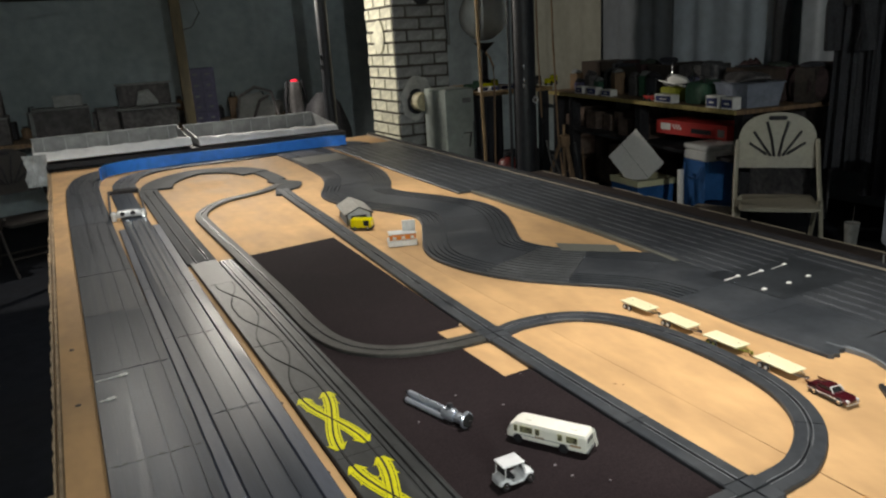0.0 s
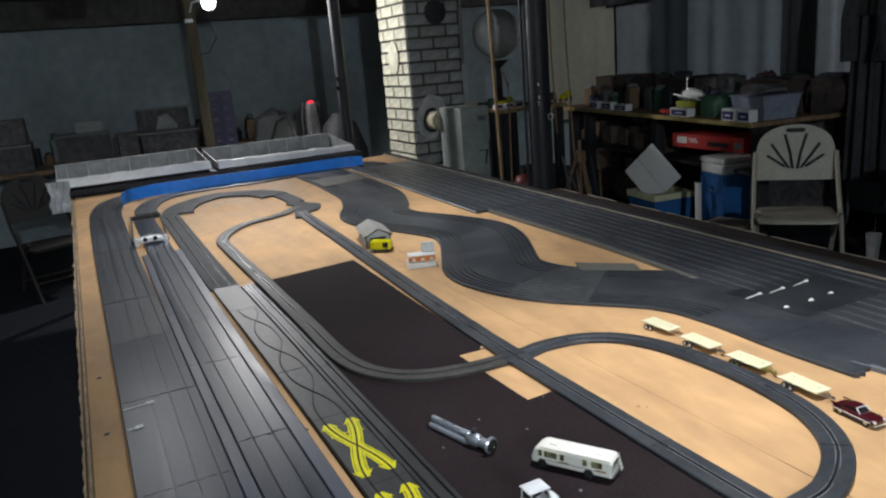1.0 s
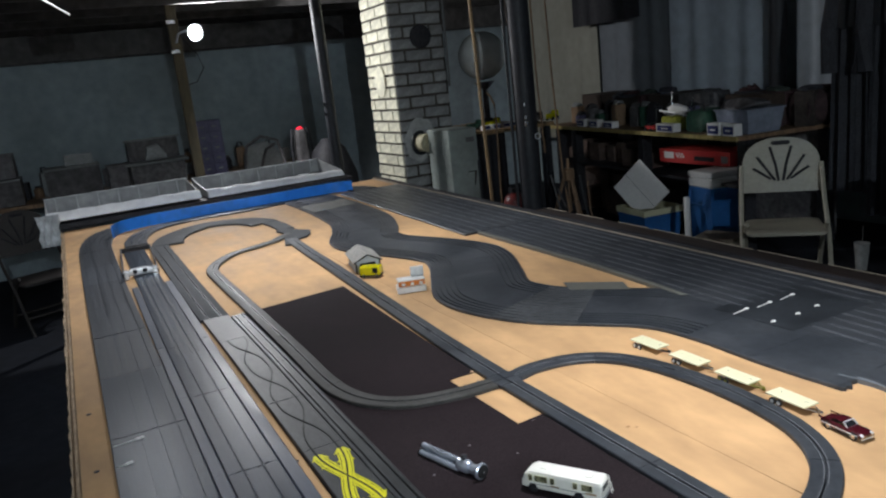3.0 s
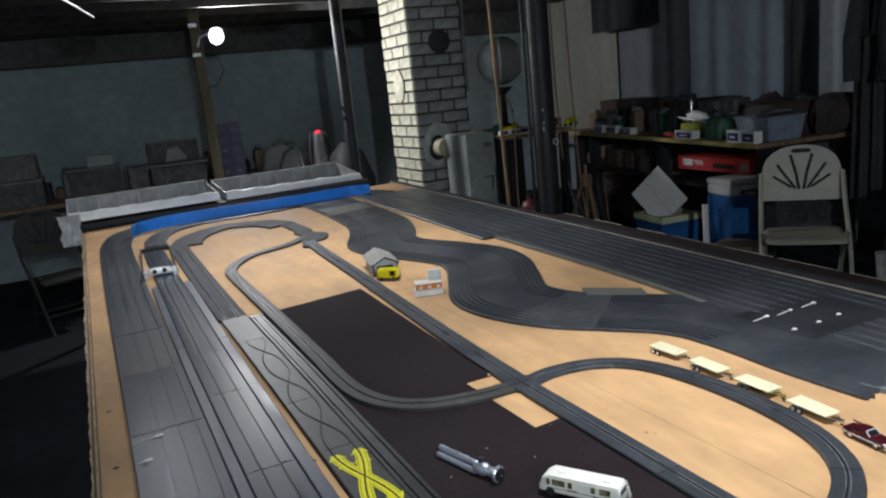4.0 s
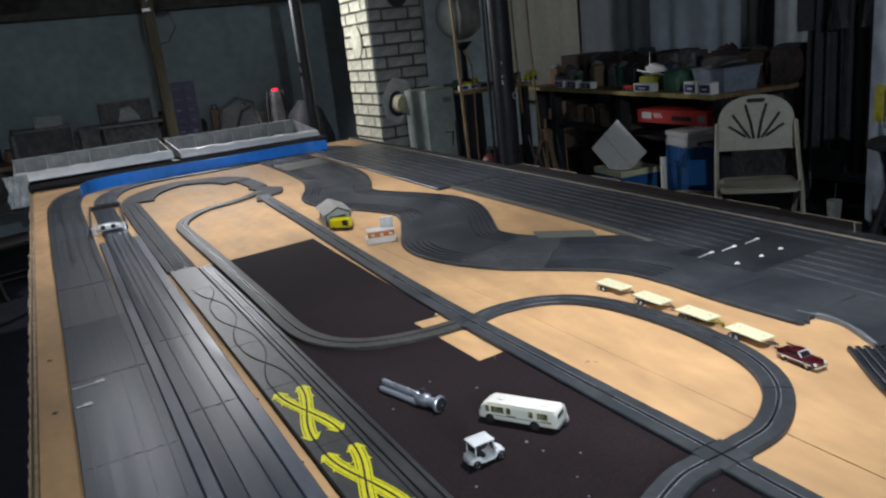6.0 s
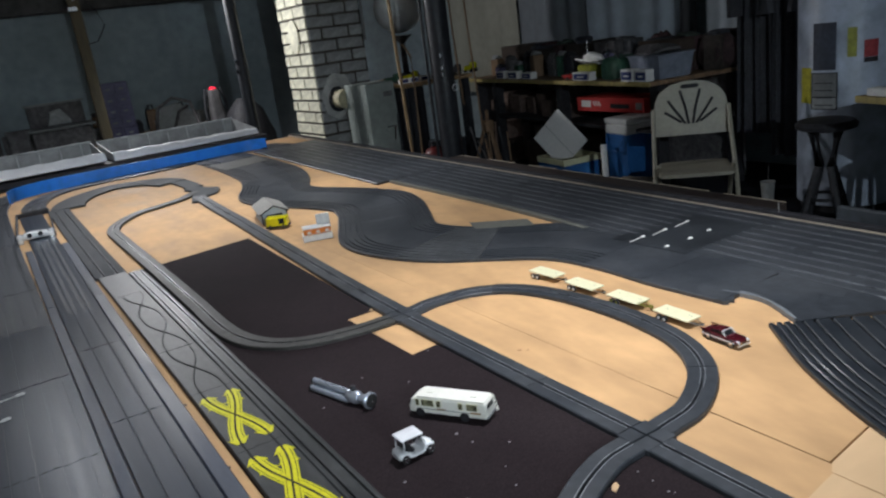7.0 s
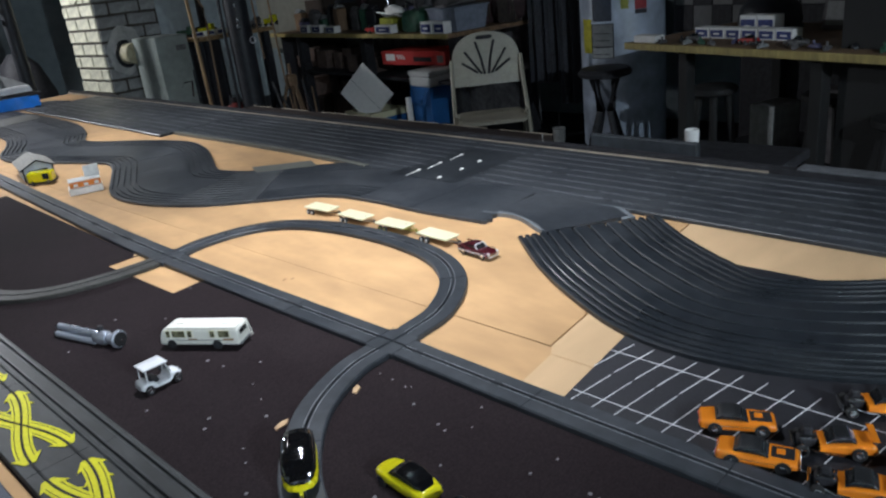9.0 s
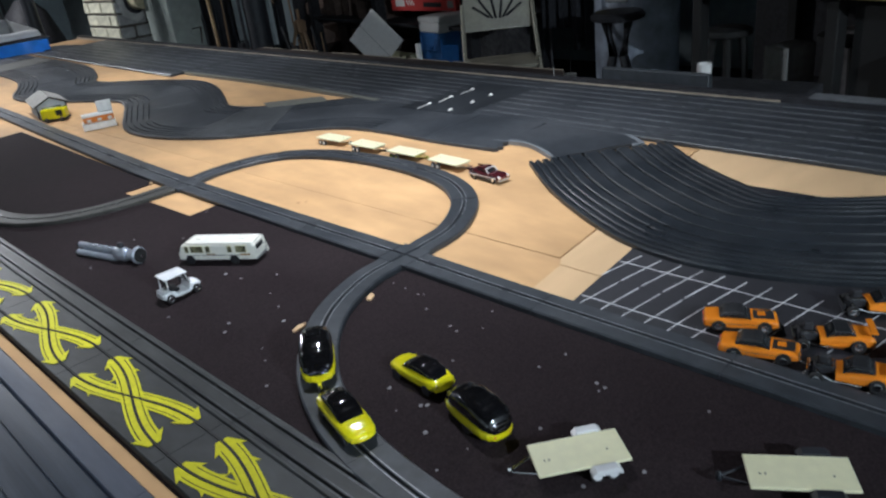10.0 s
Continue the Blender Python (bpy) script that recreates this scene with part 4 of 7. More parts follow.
def flat_trailer(m, label, group, lx=0.088, ly=0.044, metal=None, fenders=True):
    """A flat-bed trailer with two axles and a V drawbar."""
    metal = metal or CHROME
    c = thing("toy_trailer", label, "toy trailer", m, group)
    part("deck", Build().box(-lx / 2, lx / 2, -ly / 2, ly / 2, 0.0135, 0.0165, 0.0007), CREAM, c, "cream flat deck")
    part("frame", Build().box(-lx / 2 + 0.004, lx / 2 - 0.003, -ly * 0.3, ly * 0.3, 0.0095, 0.0134), metal, c, "frame under the deck")
    for s in (-1, 1):
        part("drawbar", Build().cyl((lx / 2 - 0.002, s * ly * 0.28, 0.011), (lx / 2 + 0.022, 0, 0.0085), 0.0012, seg=8), metal, c, "thin drawbar rod")
        if fenders:
            part("fender", Build().hull([(-0.031, 0.0050, 0.0105, 0.0140, 6), (-0.027, 0.0050, 0.0115, 0.0180, 6), (-0.007, 0.0050, 0.0115, 0.0180, 6), (-0.003, 0.0050, 0.0105, 0.0140, 6)], 16, pose(0, s * (ly / 2 + 0.0056), 0)), BRIGHT if metal is CHROME else metal, c, "shiny wheel fender")
        for x in (-0.0245, -0.0095):
            wheel(c, x, s * (ly / 2 + 0.0025), 0.0066, 0.0045, BRIGHT if metal is CHROME else metal)
    part("hitch", Build().lathe([(0.002, 0.004), (0.003, 0.006), (0.003, 0.011), (0.0012, 0.0135)], 10, Matrix.Translation((lx / 2 + 0.022, 0, 0))), metal, c, smooth=True)
    for x in (lx * 0.38, lx * 0.33, -lx * 0.3):
        part("rivet", Build().cyl((x, 0.004, 0.0163), (x, 0.004, 0.0169), 0.0009, seg=8), BLACK, c)
    return c


# motorhome
BUSGLASS = mat("olive_glass", (0.15, 0.145, 0.085), 0.1, grain=400, vary=0.5, bump=0.0, blotch=90, stain=0.8, coat=0.5)
bus = thing("toy_motorhome", "ivory white toy motorhome with tinted windows on dark felt", "toy motorhome", pose(-0.161, 0.952, 0.0016, 0, 0, 122) @ Matrix.Diagonal((0.985, 1.06, 0.96, 1)))
bw, bl = 0.0180, 0.071
part("body", Build().hull(bend([(-bl, bw * 0.95, 0.0075, 0.0340, 7), (-bl * 0.97, bw, 0.006, 0.0365, 8), (0.0, bw, 0.0055, 0.0370, 8), (bl * 0.80, bw, 0.0055, 0.0366, 8), (bl * 0.90, bw * 0.99, 0.0055, 0.0330, 7), (bl * 0.985, bw * 0.96, 0.0065, 0.0215, 6), (bl, bw * 0.9, 0.0075, 0.0175, 5)], 4), 32), IVORY, bus, smooth=True)
part("roof", Build().hull([(-bl * 0.97, bw * 0.86, 0.0358, 0.0382, 5), (-bl * 0.9, bw * 0.92, 0.0355, 0.0390, 5), (bl * 0.72, bw * 0.92, 0.0355, 0.0390, 5), (bl * 0.80, bw * 0.84, 0.0352, 0.0375, 5)], 24), IVORY, bus, smooth=True)
for x in (-0.045, 0.035):
    part("roof_vent", Build().box(x - 0.006, x + 0.006, -0.006, 0.006, 0.0385, 0.0405, 0.0008), IVORY, bus)
for s in (-1, 1):
    for x0, x1 in ((0.050, 0.057), (0.023, 0.046), (0.010, 0.018), (-0.030, -0.022), (-0.056, -0.037)):
        wn = part("window", Build().box(x0, x1, s * bw - 0.0006, s * bw + 0.0006, 0.0212, 0.0330, 0.0005), BUSGLASS, bus, "tinted side window")
        part("window_frame", Build().box(x0 - 0.0007, x1 + 0.0007, s * bw - 0.0004, s * bw + 0.0004, 0.0206, 0.0338, 0.0002), CREAM, wn)
    part("stripe", Build().box(-0.05, 0.055, s * bw - 0.0003, s * bw + 0.0003, 0.0155, 0.0166), TAPE, bus, "faded side stripe")
    part("decal", Build().box(0.002, 0.018, s * bw - 0.0004, s * bw + 0.0004, 0.0168, 0.0190), BENCHWOOD, bus, "small brown side mark")
    part("decal", Build().box(-0.062, -0.044, s * bw - 0.0004, s * bw + 0.0004, 0.0155, 0.0190), BENCHWOOD, bus, "small brown side mark")
    for x in (0.050, -0.032):
        wheel(bus, x, s * (bw - 0.0022), 0.0068, 0.0055, STEELPAINT)
        part("wheel_arch", Build().cyl((x, s * (bw - 0.0004), 0.0078), (x, s * (bw + 0.0003), 0.0078), 0.0085, seg=18), BLACK, bus, "dark wheel arch")
part("windshield", Build().box(-0.0006, 0.0006, -bw * 0.84, bw * 0.84, -0.0065, 0.0065, 0.0004, pose(bl * 0.953, 0, 0.0272, 0, -27)), GLASS, bus, "slanted windscreen")
part("rear_window", Build().box(-bl - 0.0006, -bl + 0.0006, -bw * 0.6, bw * 0.6, 0.0225, 0.0310, 0.0004), GLASS, bus)
part("bumper", Build().box(-bl - 0.002, -bl + 0.001, -bw * 0.9, bw * 0.9, 0.0065, 0.0100, 0.0008), GREYPLASTIC, bus)
for ly in (-0.0140, -0.0085):
    part("ladder_rail", Build().cyl((-bl - 0.0075, ly, 0.0090), (-bl - 0.0008, ly, 0.0380), 0.0007, seg=8), IVORY, bus, "thin ladder rail")
for k in range(4):
    part("ladder_rung", Build().cyl((-bl - 0.0063 + k * 0.0015, -0.0140, 0.0140 + k * 0.0065), (-bl - 0.0063 + k * 0.0015, -0.0085, 0.0140 + k * 0.0065), 0.0006, seg=6), IVORY, bus)

# golf cart
gc = thing("toy_golf_cart", "white toy golf cart with a flat roof on dark felt", "toy golf cart", pose(-0.2715, 0.8915, 0.0016, 0, 0, 0) @ Matrix.Diagonal((1.16, 1.16, 1.16, 1)))
part("body", Build().hull(bend([(-0.027, 0.009, 0.006, 0.0130, 4), (-0.024, 0.0125, 0.0045, 0.0155, 4), (-0.012, 0.013, 0.004, 0.0150, 5), (-0.006, 0.013, 0.004, 0.0085, 5), (0.008, 0.013, 0.004, 0.0085, 5), (0.012, 0.012, 0.004, 0.0165, 4), (0.022, 0.0105, 0.005, 0.0150, 3.5), (0.027, 0.0075, 0.007, 0.0115, 3)], 4), 24), CARWHITE, gc, smooth=True)
part("seat", Build().box(-0.014, -0.003, -0.011, 0.011, 0.0110, 0.0165, 0.0015), BLACK, gc, "black bench seat")
part("seat_back", Build().box(-0.0160, -0.0130, -0.011, 0.011, 0.0150, 0.0235, 0.001), BLACK, gc)
part("roof", Build().box(-0.0215, 0.0110, -0.0130, 0.0130, 0.0315, 0.0340, 0.0010), CARWHITE, gc, "flat white roof")
for x, x2 in ((-0.019, -0.018), (0.012, 0.007)):
    for s in (-1, 1):
        part("post", Build().cyl((x, s * 0.0115, 0.012), (x2, s * 0.0115, 0.032), 0.0008, seg=8), CARWHITE, gc)
part("windscreen", Build().box(-0.0004, 0.0004, -0.011, 0.011, 0, 0.013, 0.0002, pose(0.0125, 0, 0.0165, 0, -16)), GLASS, gc)
part("steering_wheel", Build().lathe([(0.0030, -0.0004), (0.0038, 0), (0.0030, 0.0004)], 14, pose(0.006, 0.005, 0.0190, 0, -50)), BLACK, gc)
for s in (-1, 1):
    part("headlight", Build().lathe([(0.0017, -0.001), (0.0019, 0.0006), (0.0009, 0.0012)], 12, pose(0.0262, s * 0.0045, 0.0112, 0, 90)), CHROME, gc, smooth=True)
    for x in (-0.0185, 0.0185):
        wheel(gc, x, s * 0.0118, 0.0058, 0.0050)

# mini tripod
tp = thing("mini_tripod", "small silver table tripod lying on dark felt", "tripod", pose(-0.293, 1.219, 0.0016, 0, 0, -74.5))
for s, z in ((-0.0072, 0.0062), (0.0072, 0.0062), (0.0, 0.0172)):
    leg = part("leg", Build().lathe([(0.0050, 0), (0.0058, 0.001), (0.0058, 0.100), (0.0045, 0.102)], 16, pose(0, s, z, 0, 90)), ALU, tp, smooth=True)
    part("foot", Build().lathe([(0.004, -0.004), (0.0052, -0.003), (0.0052, 0.0002)], 14, pose(0, s, z, 0, 90)), RUBBER, leg, "black rubber foot", True)
part("collar", Build().lathe([(0.0105, 0.098), (0.0125, 0.101), (0.0125, 0.120), (0.0095, 0.126)], 20, pose(0, 0, 0.0126, 0, 90)), ALU, tp, smooth=True)
part("ball_head", Build().hull([(0.124, 0.004, 0.0085, 0.0165, 2), (0.129, 0.0085, 0.0040, 0.0210, 2), (0.137, 0.0095, 0.0030, 0.0220, 2), (0.145, 0.0075, 0.0050, 0.0200, 2), (0.150, 0.005, 0.0080, 0.0170, 2)], 18), ALU, tp, smooth=True)
part("knob", Build().lathe([(0.0035, 0), (0.0055, 0.002), (0.0055, 0.007), (0.004, 0.009)], 14, pose(0.112, 0.0, 0.0245)), BLACK, tp, "black clamp knob", True)
plate = part("plate", Build().lathe([(0.0135, 0.150), (0.0150, 0.1515), (0.0150, 0.155), (0.0128, 0.157)], 26, pose(0, 0, 0.0152, 0, 90)), ALU, tp, "round camera plate", True)
part("pad", Build().lathe([(0.0122, 0.1568), (0.0122, 0.1578)], 24, pose(0, 0, 0.0152, 0, 90)), RUBBER, plate, "black rubber pad", True)
part("screw", Build().lathe([(0.0032, 0.157), (0.0032, 0.162), (0.0022, 0.163)], 12, pose(0, 0, 0.0152, 0, 90)), CHROME, plate, smooth=True)

YG = "yellow cars with caravans"
round_car(pose(-0.2150, 0.4205, 0.0016, 0, 0, 86) @ Matrix.Diagonal((0.93, 0.97, 1, 1)), "rounded bright yellow toy car with glossy black top on felt", YG)
camper(pose(-0.2345, 0.3155, 0.0016, 0, 0, 76) @ Matrix.Diagonal((0.96, 0.96, 0.98, 1)), "yellow and glossy black toy caravan hitched behind a parked car", YG)
round_car(pose(-0.3256, 0.4175, H + 0.0018, 0, 0, -104.5), "rounded bright yellow toy car riding on the slot track", YG)
camper(pose(-0.2750, 0.5335, H + 0.0018, 0, 0, -125), "yellow and glossy black toy caravan towed on the track", YG)
FT = "flat-bed trailers"
flat_trailer(pose(-0.2265, 0.198, 0.0016, 0, 0, 143), "cream flat-bed toy trailer with silver fenders on felt", FT, 0.087, 0.045)
flat_trailer(pose(-0.1375, 0.034, 0.0016, 0, 0, 123.5), "cream flat-bed toy trailer with dark undercarriage on felt", FT, 0.086, 0.042, STEELPAINT)
for x, y, a, mt, lb in ((0.372, 1.333, -89, CHROME, "cream flat-bed toy trailer at the end of a hitched row"), (0.370, 1.202, -91, CHROME, "cream flat-bed toy trailer hitched in a row"), (0.371, 1.069, -90, OLIVE, "cream flat-bed toy trailer with olive running gear"), (0.365, 0.933, -93, CHROME, "cream flat-bed toy trailer hitched behind a maroon car")):
    flat_trailer(pose(x, y, 0.0002, 0, 0, a), lb, FT, 0.090, 0.040, mt, False)
red = muscle_car(pose(0.346, 0.806, 0.0002, 0, 0, -95), CARMAROON, CARMAROON, "dark maroon toy sedan with chrome trim towing trailers", "", False, 0.084)
for sd in (-1, 1):
    part("side_panel", Build().box(-0.039, 0.036, sd * 0.0166 - 0.0006, sd * 0.0166 + 0.0006, 0.0098, 0.0114, 0.0004), BRIGHT, red, "thin chrome side strip")
    part("sill", Build().box(-0.038, 0.036, sd * 0.0165 - 0.0004, sd * 0.0165 + 0.0004, 0.0042, 0.0062, 0.0003), STEELPAINT, red, "dark lower sill")
    part("windscreen_post", Build().cyl((0.0125, sd * 0.0125, 0.0168), (0.0045, sd * 0.0115, 0.0245), 0.0011, seg=8), BRIGHT, red)
    part("head_lamp", Build().lathe([(0.0008, 0.001), (0.0028, 0.0), (0.0030, -0.004)], 14, pose(0.0425, sd * 0.0115, 0.0125, 0, 90)), BRIGHT, red, smooth=True)
part("windscreen_frame", Build().cyl((0.0045, -0.0115, 0.0245), (0.0045, 0.0115, 0.0245), 0.0011, seg=8), BRIGHT, red)
part("grille", Build().box(0.0405, 0.0440, -0.0150, 0.0150, 0.0050, 0.0082, 0.0012), BRIGHT, red, "broad chrome grille")
part("tail_fin", Build().box(-0.046, -0.020, -0.0160, -0.0145, 0.0165, 0.0200, 0.0006), CARMAROON, red)
part("tail_fin", Build().box(-0.046, -0.020, 0.0145, 0.0160, 0.0165, 0.0200, 0.0006), CARMAROON, red)

OG = "orange muscle cars"
muscle_car(pose(0.082, 0.185, 0.0021, 0, 0, -62), CARORANGE, VINYL, "bright orange toy muscle car with black roof, parked", OG)
muscle_car(pose(0.036, 0.143, 0.0021, 0, 0, -72), CARORANGE, VINYL, "bright orange toy muscle car with black hood, parked", OG)
engine_car(pose(0.098, 0.090, 0.0021, 0, 0, 118), "orange toy hot rod with bare black engine", OG)
engine_car(pose(0.040, 0.052, 0.0021, 0, 0, 108), "orange toy hot rod with bare black engine", OG)
engine_car(pose(0.198, 0.073, 0.0021, 0, 0, 122), "orange toy hot rod with raised spoiler", OG)
engine_car(pose(0.105, -0.005, 0.0021, 0, 0, 112), "orange toy hot rod with bare black engine", OG)

# toy garage with a yellow van, and a white and orange stand
hs = thing("toy_garage", "small pale blue toy garage with grey shingle roof", "toy building", pose(0.150, 2.612, 0.0, 0, 0, -10.5))
part("wall", Build().box(-0.046, 0.046, 0.010, 0.190, 0, 0.044, 0.001), HOUSEBLUE, hs)
part("gable", Build().loft([[(-0.0455, y, 0.044), (0.0455, y, 0.044), (0, y, 0.0665)] for y in (0.0095, 0.1905)]), HOUSEBLUE, hs)
for s in (-1, 1):
    part("roof", Build().box(-0.0315, 0.0315, -0.006, 0.202, -0.0015, 0.0015, 0.0005, pose(s * 0.0275, 0, 0.0565, 0, s * 26)), TANROOF, hs, "grey shingle roof slope")
    part("post", Build().box(s * 0.046 - 0.002, s * 0.046 + 0.002, 0.0, 0.004, 0, 0.046, 0.0004), BLACK, hs, "black corner post")
    part("barge_board", Build().box(-0.030, 0.030, -0.0095, -0.0065, -0.0030, 0.0018, 0.0004, pose(s * 0.0275, 0, 0.0565, 0, s * 26)), BLACK, hs, "dark roof edge board")
part("door", Build().box(-0.030, 0.030, 0.0080, 0.0095, 0, 0.036, 0.0004), BLACK, hs, "dark doorway")
part("window", Build().box(-0.0475, -0.0462, 0.150, 0.176, 0.012, 0.030, 0.0003), GLASS, hs, "small dark side window")
van = thing("toy_van", "square yellow toy van beside the garage", "toy van", pose(0.133, 2.541, 0.0002, 0, 0, -37) @ Matrix.Diagonal((0.98, 1.0, 1.25, 1)))
part("body", Build().box(-0.040, 0.040, -0.021, 0.021, 0.006, 0.034, 0.004), CARYELLOW, van)
part("window", Build().box(0.010, 0.031, -0.0217, -0.0205, 0.014, 0.030, 0.0006), GLASS, van)
part("bumper", Build().box(-0.042, 0.042, -0.022, 0.022, 0.004, 0.008, 0.001), BLACK, van)
for s in (-1, 1):
    for x in (-0.025, 0.025):
        wheel(van, x, s * 0.019, 0.0065, 0.005)
sg = thing("toy_stand", "white toy stand with orange lettering panel", "toy building", pose(0.158, 2.240, 0.0002, 0, 0, -18) @ Matrix.Diagonal((1, 1, 1.1, 1)))
part("base", Build().box(-0.048, 0.048, -0.012, 0.045, 0, 0.018, 0.001), WHITE, sg, "white base block")
part("counter", Build().box(-0.040, 0.044, 0.004, 0.046, 0.018, 0.034, 0.001), WHITE, sg)
part("panel", Build().box(-0.042, 0.046, 0.001, 0.0035, 0.0165, 0.0345, 0.0004), ORANGEPRINT, sg, "orange printed panel")
for k in range(3):
    part("bar", Build().box(-0.032 + k * 0.030, -0.020 + k * 0.030, 0.0002, 0.0009, 0.020, 0.028), WHITE, sg)
part("shelf", Build().box(-0.044, 0.048, -0.001, 0.048, 0.034, 0.038, 0.0008), WHITE, sg)
part("tower", Build().box(0.006, 0.050, 0.038, 0.047, 0.038, 0.068, 0.0008), WHITE, sg, "tall white back panel")

# crumbs and chips on the felt
random.seed(11)
b = Build()
for x, y in ((-0.109, 0.477), (-0.245, 0.381), (-0.300, 0.616), (-0.081, 0.317), (-0.248, 0.440), (-0.119, 0.327), (-0.199, 0.146), (-0.119, 0.247), (-0.292, 0.726), (-0.086, 0.140)) + tuple((random.uniform(-0.34, -0.045), random.uniform(-0.2, 1.45)) for _ in range(30)) + tuple((random.uniform(-0.30, -0.06), random.uniform(0.15, 0.75)) for _ in range(16)):
    r = random.uniform(0.0013, 0.0034)
    n = 7
    ring = [(x + r * random.uniform(0.6, 1.1) * math.cos(6.283 * i / n), y + r * random.uniform(0.5, 1.0) * math.sin(6.283 * i / n)) for i in range(n)]
    b.prism(ring, 0.0015, 0.0016 + random.uniform(0.0003, 0.0011))
tagged(part("crumbs", b, mat("crumb_grey", (0.22, 0.21, 0.22), 0.9, vary=0.3, grain=500)), "scattered pale grey crumbs on the felt", "crumbs", "", "stuff")
for x, y, a, k in ((-0.115, 0.628, 35, 1.0), (-0.226, 0.645, 10, 1.2), (-0.03, 1.50, 60, 0.5)):
    tagged(part("wood_chip", Build().prism([(-0.011 * k, -0.003), (0.004 * k, -0.005), (0.011 * k, 0.001), (0.002, 0.0045 * k), (-0.009 * k, 0.003)], 0.0012, 0.0034, pose(x, y, 0.0002, 0, 0, a)), PLY2), "pale torn wood chip lying on the felt", "wood chip", "wood chips")

# ---- columns, pillar and lamp post ----
def column(label, x, y, r, base=FLOORZ, top=TOP - 0.17, material=None):
    c = thing("steel_column", label, "column", pose(x, y, 0))
    part("shaft", Build().cyl((0, 0, base + 0.012), (0, 0, top - 0.012), r, seg=24), material or STEELPAINT, c, smooth=True)
    for z in (base, top - 0.012):
        part("plate", Build().box(-r * 2, r * 2, -r * 2, r * 2, z, z + 0.012, 0.002), STEELPAINT, c)
    return c


c1 = column("black painted steel basement column", 1.295, 6.20, 0.048)
for z in (0.55, 0.47):
    part("clip", Build().box(-0.060, -0.042, -0.030, -0.008, z, z + 0.035, 0.004), CHROME, c1, "small bright metal clip")
c2 = column("thick black steel basement column with reflections", 2.39, 4.86, 0.085)
part("clip", Build().box(-0.07, -0.045, -0.095, -0.075, 0.26, 0.30, 0.004), CHROME, c2, "small bright metal clip")
tagged(part("conduit", Build().cyl((2.285, 4.90, FLOORZ), (2.285, 4.90, TOP - 0.17), 0.012, seg=12), STEELPAINT, smooth=True), "black conduit pipe beside the column", "pipe")
tagged(part("conduit", Build().cyl((2.31, 5.90, 0.60), (2.33, 5.90, TOP - 0.003), 0.012, seg=12), GREYPLASTIC, smooth=True), "thin grey pipe hanging from the ceiling", "pipe")
# made-up rod and wires standing in for a bright streak of a light fixture
rod = thing("streak_rod", "thin pale rod added for a bright streak under the joists", "rod")
part("bar", Build().cyl((-0.87, 3.50, 1.255), (-0.605, 4.83, 1.255), 0.006, seg=10), WHITE, rod, smooth=True)
for x, y in ((-0.83, 3.70), (-0.63, 4.70)):
    part("wire", Build().cyl((x, y, 1.255), (x, y, TOP - 0.005), 0.0015, seg=6), BLACK, rod, "thin hanger wire")
tagged(part("wooden_pole", Build().cyl((2.235, 5.20, FLOORZ), (2.205, 5.24, TOP - 0.17), 0.013, seg=12), BENCHWOOD, smooth=True), "tan wooden pole leaning upright", "pole")

# small things on and beside the thick column
rg = thing("key_ring", "pale metal ring hung on a nail", "ring", pose(2.425, 4.768, 0.172))
part("ring", Build().tube([(0.022 * math.cos(i * math.pi / 10), 0, 0.022 * math.sin(i * math.pi / 10)) for i in range(21)], 0.005), SILVER, rg, smooth=True)
part("nail", Build().cyl((0, 0.010, 0.022), (0, -0.008, 0.024), 0.003, seg=8), CHROME, rg)
# added chrome blocks standing in for two white glints on the column
for gx, gz in ((2.335, 0.42), (2.338, 0.325)):
    tagged(part("bright_clip", Build().box(gx - 0.008, gx + 0.008, 4.772, 4.786, gz - 0.016, gz + 0.016, 0.004), CHROME), "small chrome block added for a glint on the column", "clip", "clips on the column")
tagged(part("hooked_stick", Build().tube([(2.235, 5.15, 0.53), (2.262, 5.15, 0.50), (2.296, 5.15, 0.43), (2.300, 5.15, 0.30), (2.285, 5.15, -0.25), (2.282, 5.15, FLOORZ + 0.008)], 0.008), WOOD, smooth=True), "thin crooked wooden stick standing upright", "stick")
can = thing("fuel_can", "dull red metal can on the floor", "can", pose(2.33, 5.02, FLOORZ))
part("body", Build().lathe([(0.085, 0.0), (0.09, 0.01), (0.09, 0.50), (0.075, 0.54), (0.03, 0.57)], 24), mat("dull_red", (0.16, 0.02, 0.018), 0.5, grain=30, vary=0.3), can, smooth=True)
part("cap", Build().lathe([(0.028, 0.565), (0.028, 0.60), (0.02, 0.605)], 16), BLACK, can, smooth=True)
part("handle", Build().tube([(-0.05, 0, 0.545), (-0.04, 0, 0.62), (0.04, 0, 0.62), (0.05, 0, 0.545)], 0.006), STEELPAINT, can, smooth=True)

# brick pillar
pillar = fix("wall_pillar", Build().box(1.848, 2.352, 6.008, 6.592, FLOORZ, TOP - 0.001), MORTAR, "painted brick chimney pillar with dark joints", category="pillar")
random.seed(5)
CH, BL, BT = 0.099, 0.250, 0.081
plain = Build().box(-BL / 2 + 0.009, BL / 2 - 0.009, -0.008, 0.008, -BT / 2, BT / 2, 0.005).mesh("brick", BRICK)
short = Build().box(-BL / 4 + 0.009, BL / 4 - 0.009, -0.008, 0.008, -BT / 2, BT / 2, 0.005).mesh("brick", BRICK)
# copies for the south face, carrying the darker grey in place of the cream
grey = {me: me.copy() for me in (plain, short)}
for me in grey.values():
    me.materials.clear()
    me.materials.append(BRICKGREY)
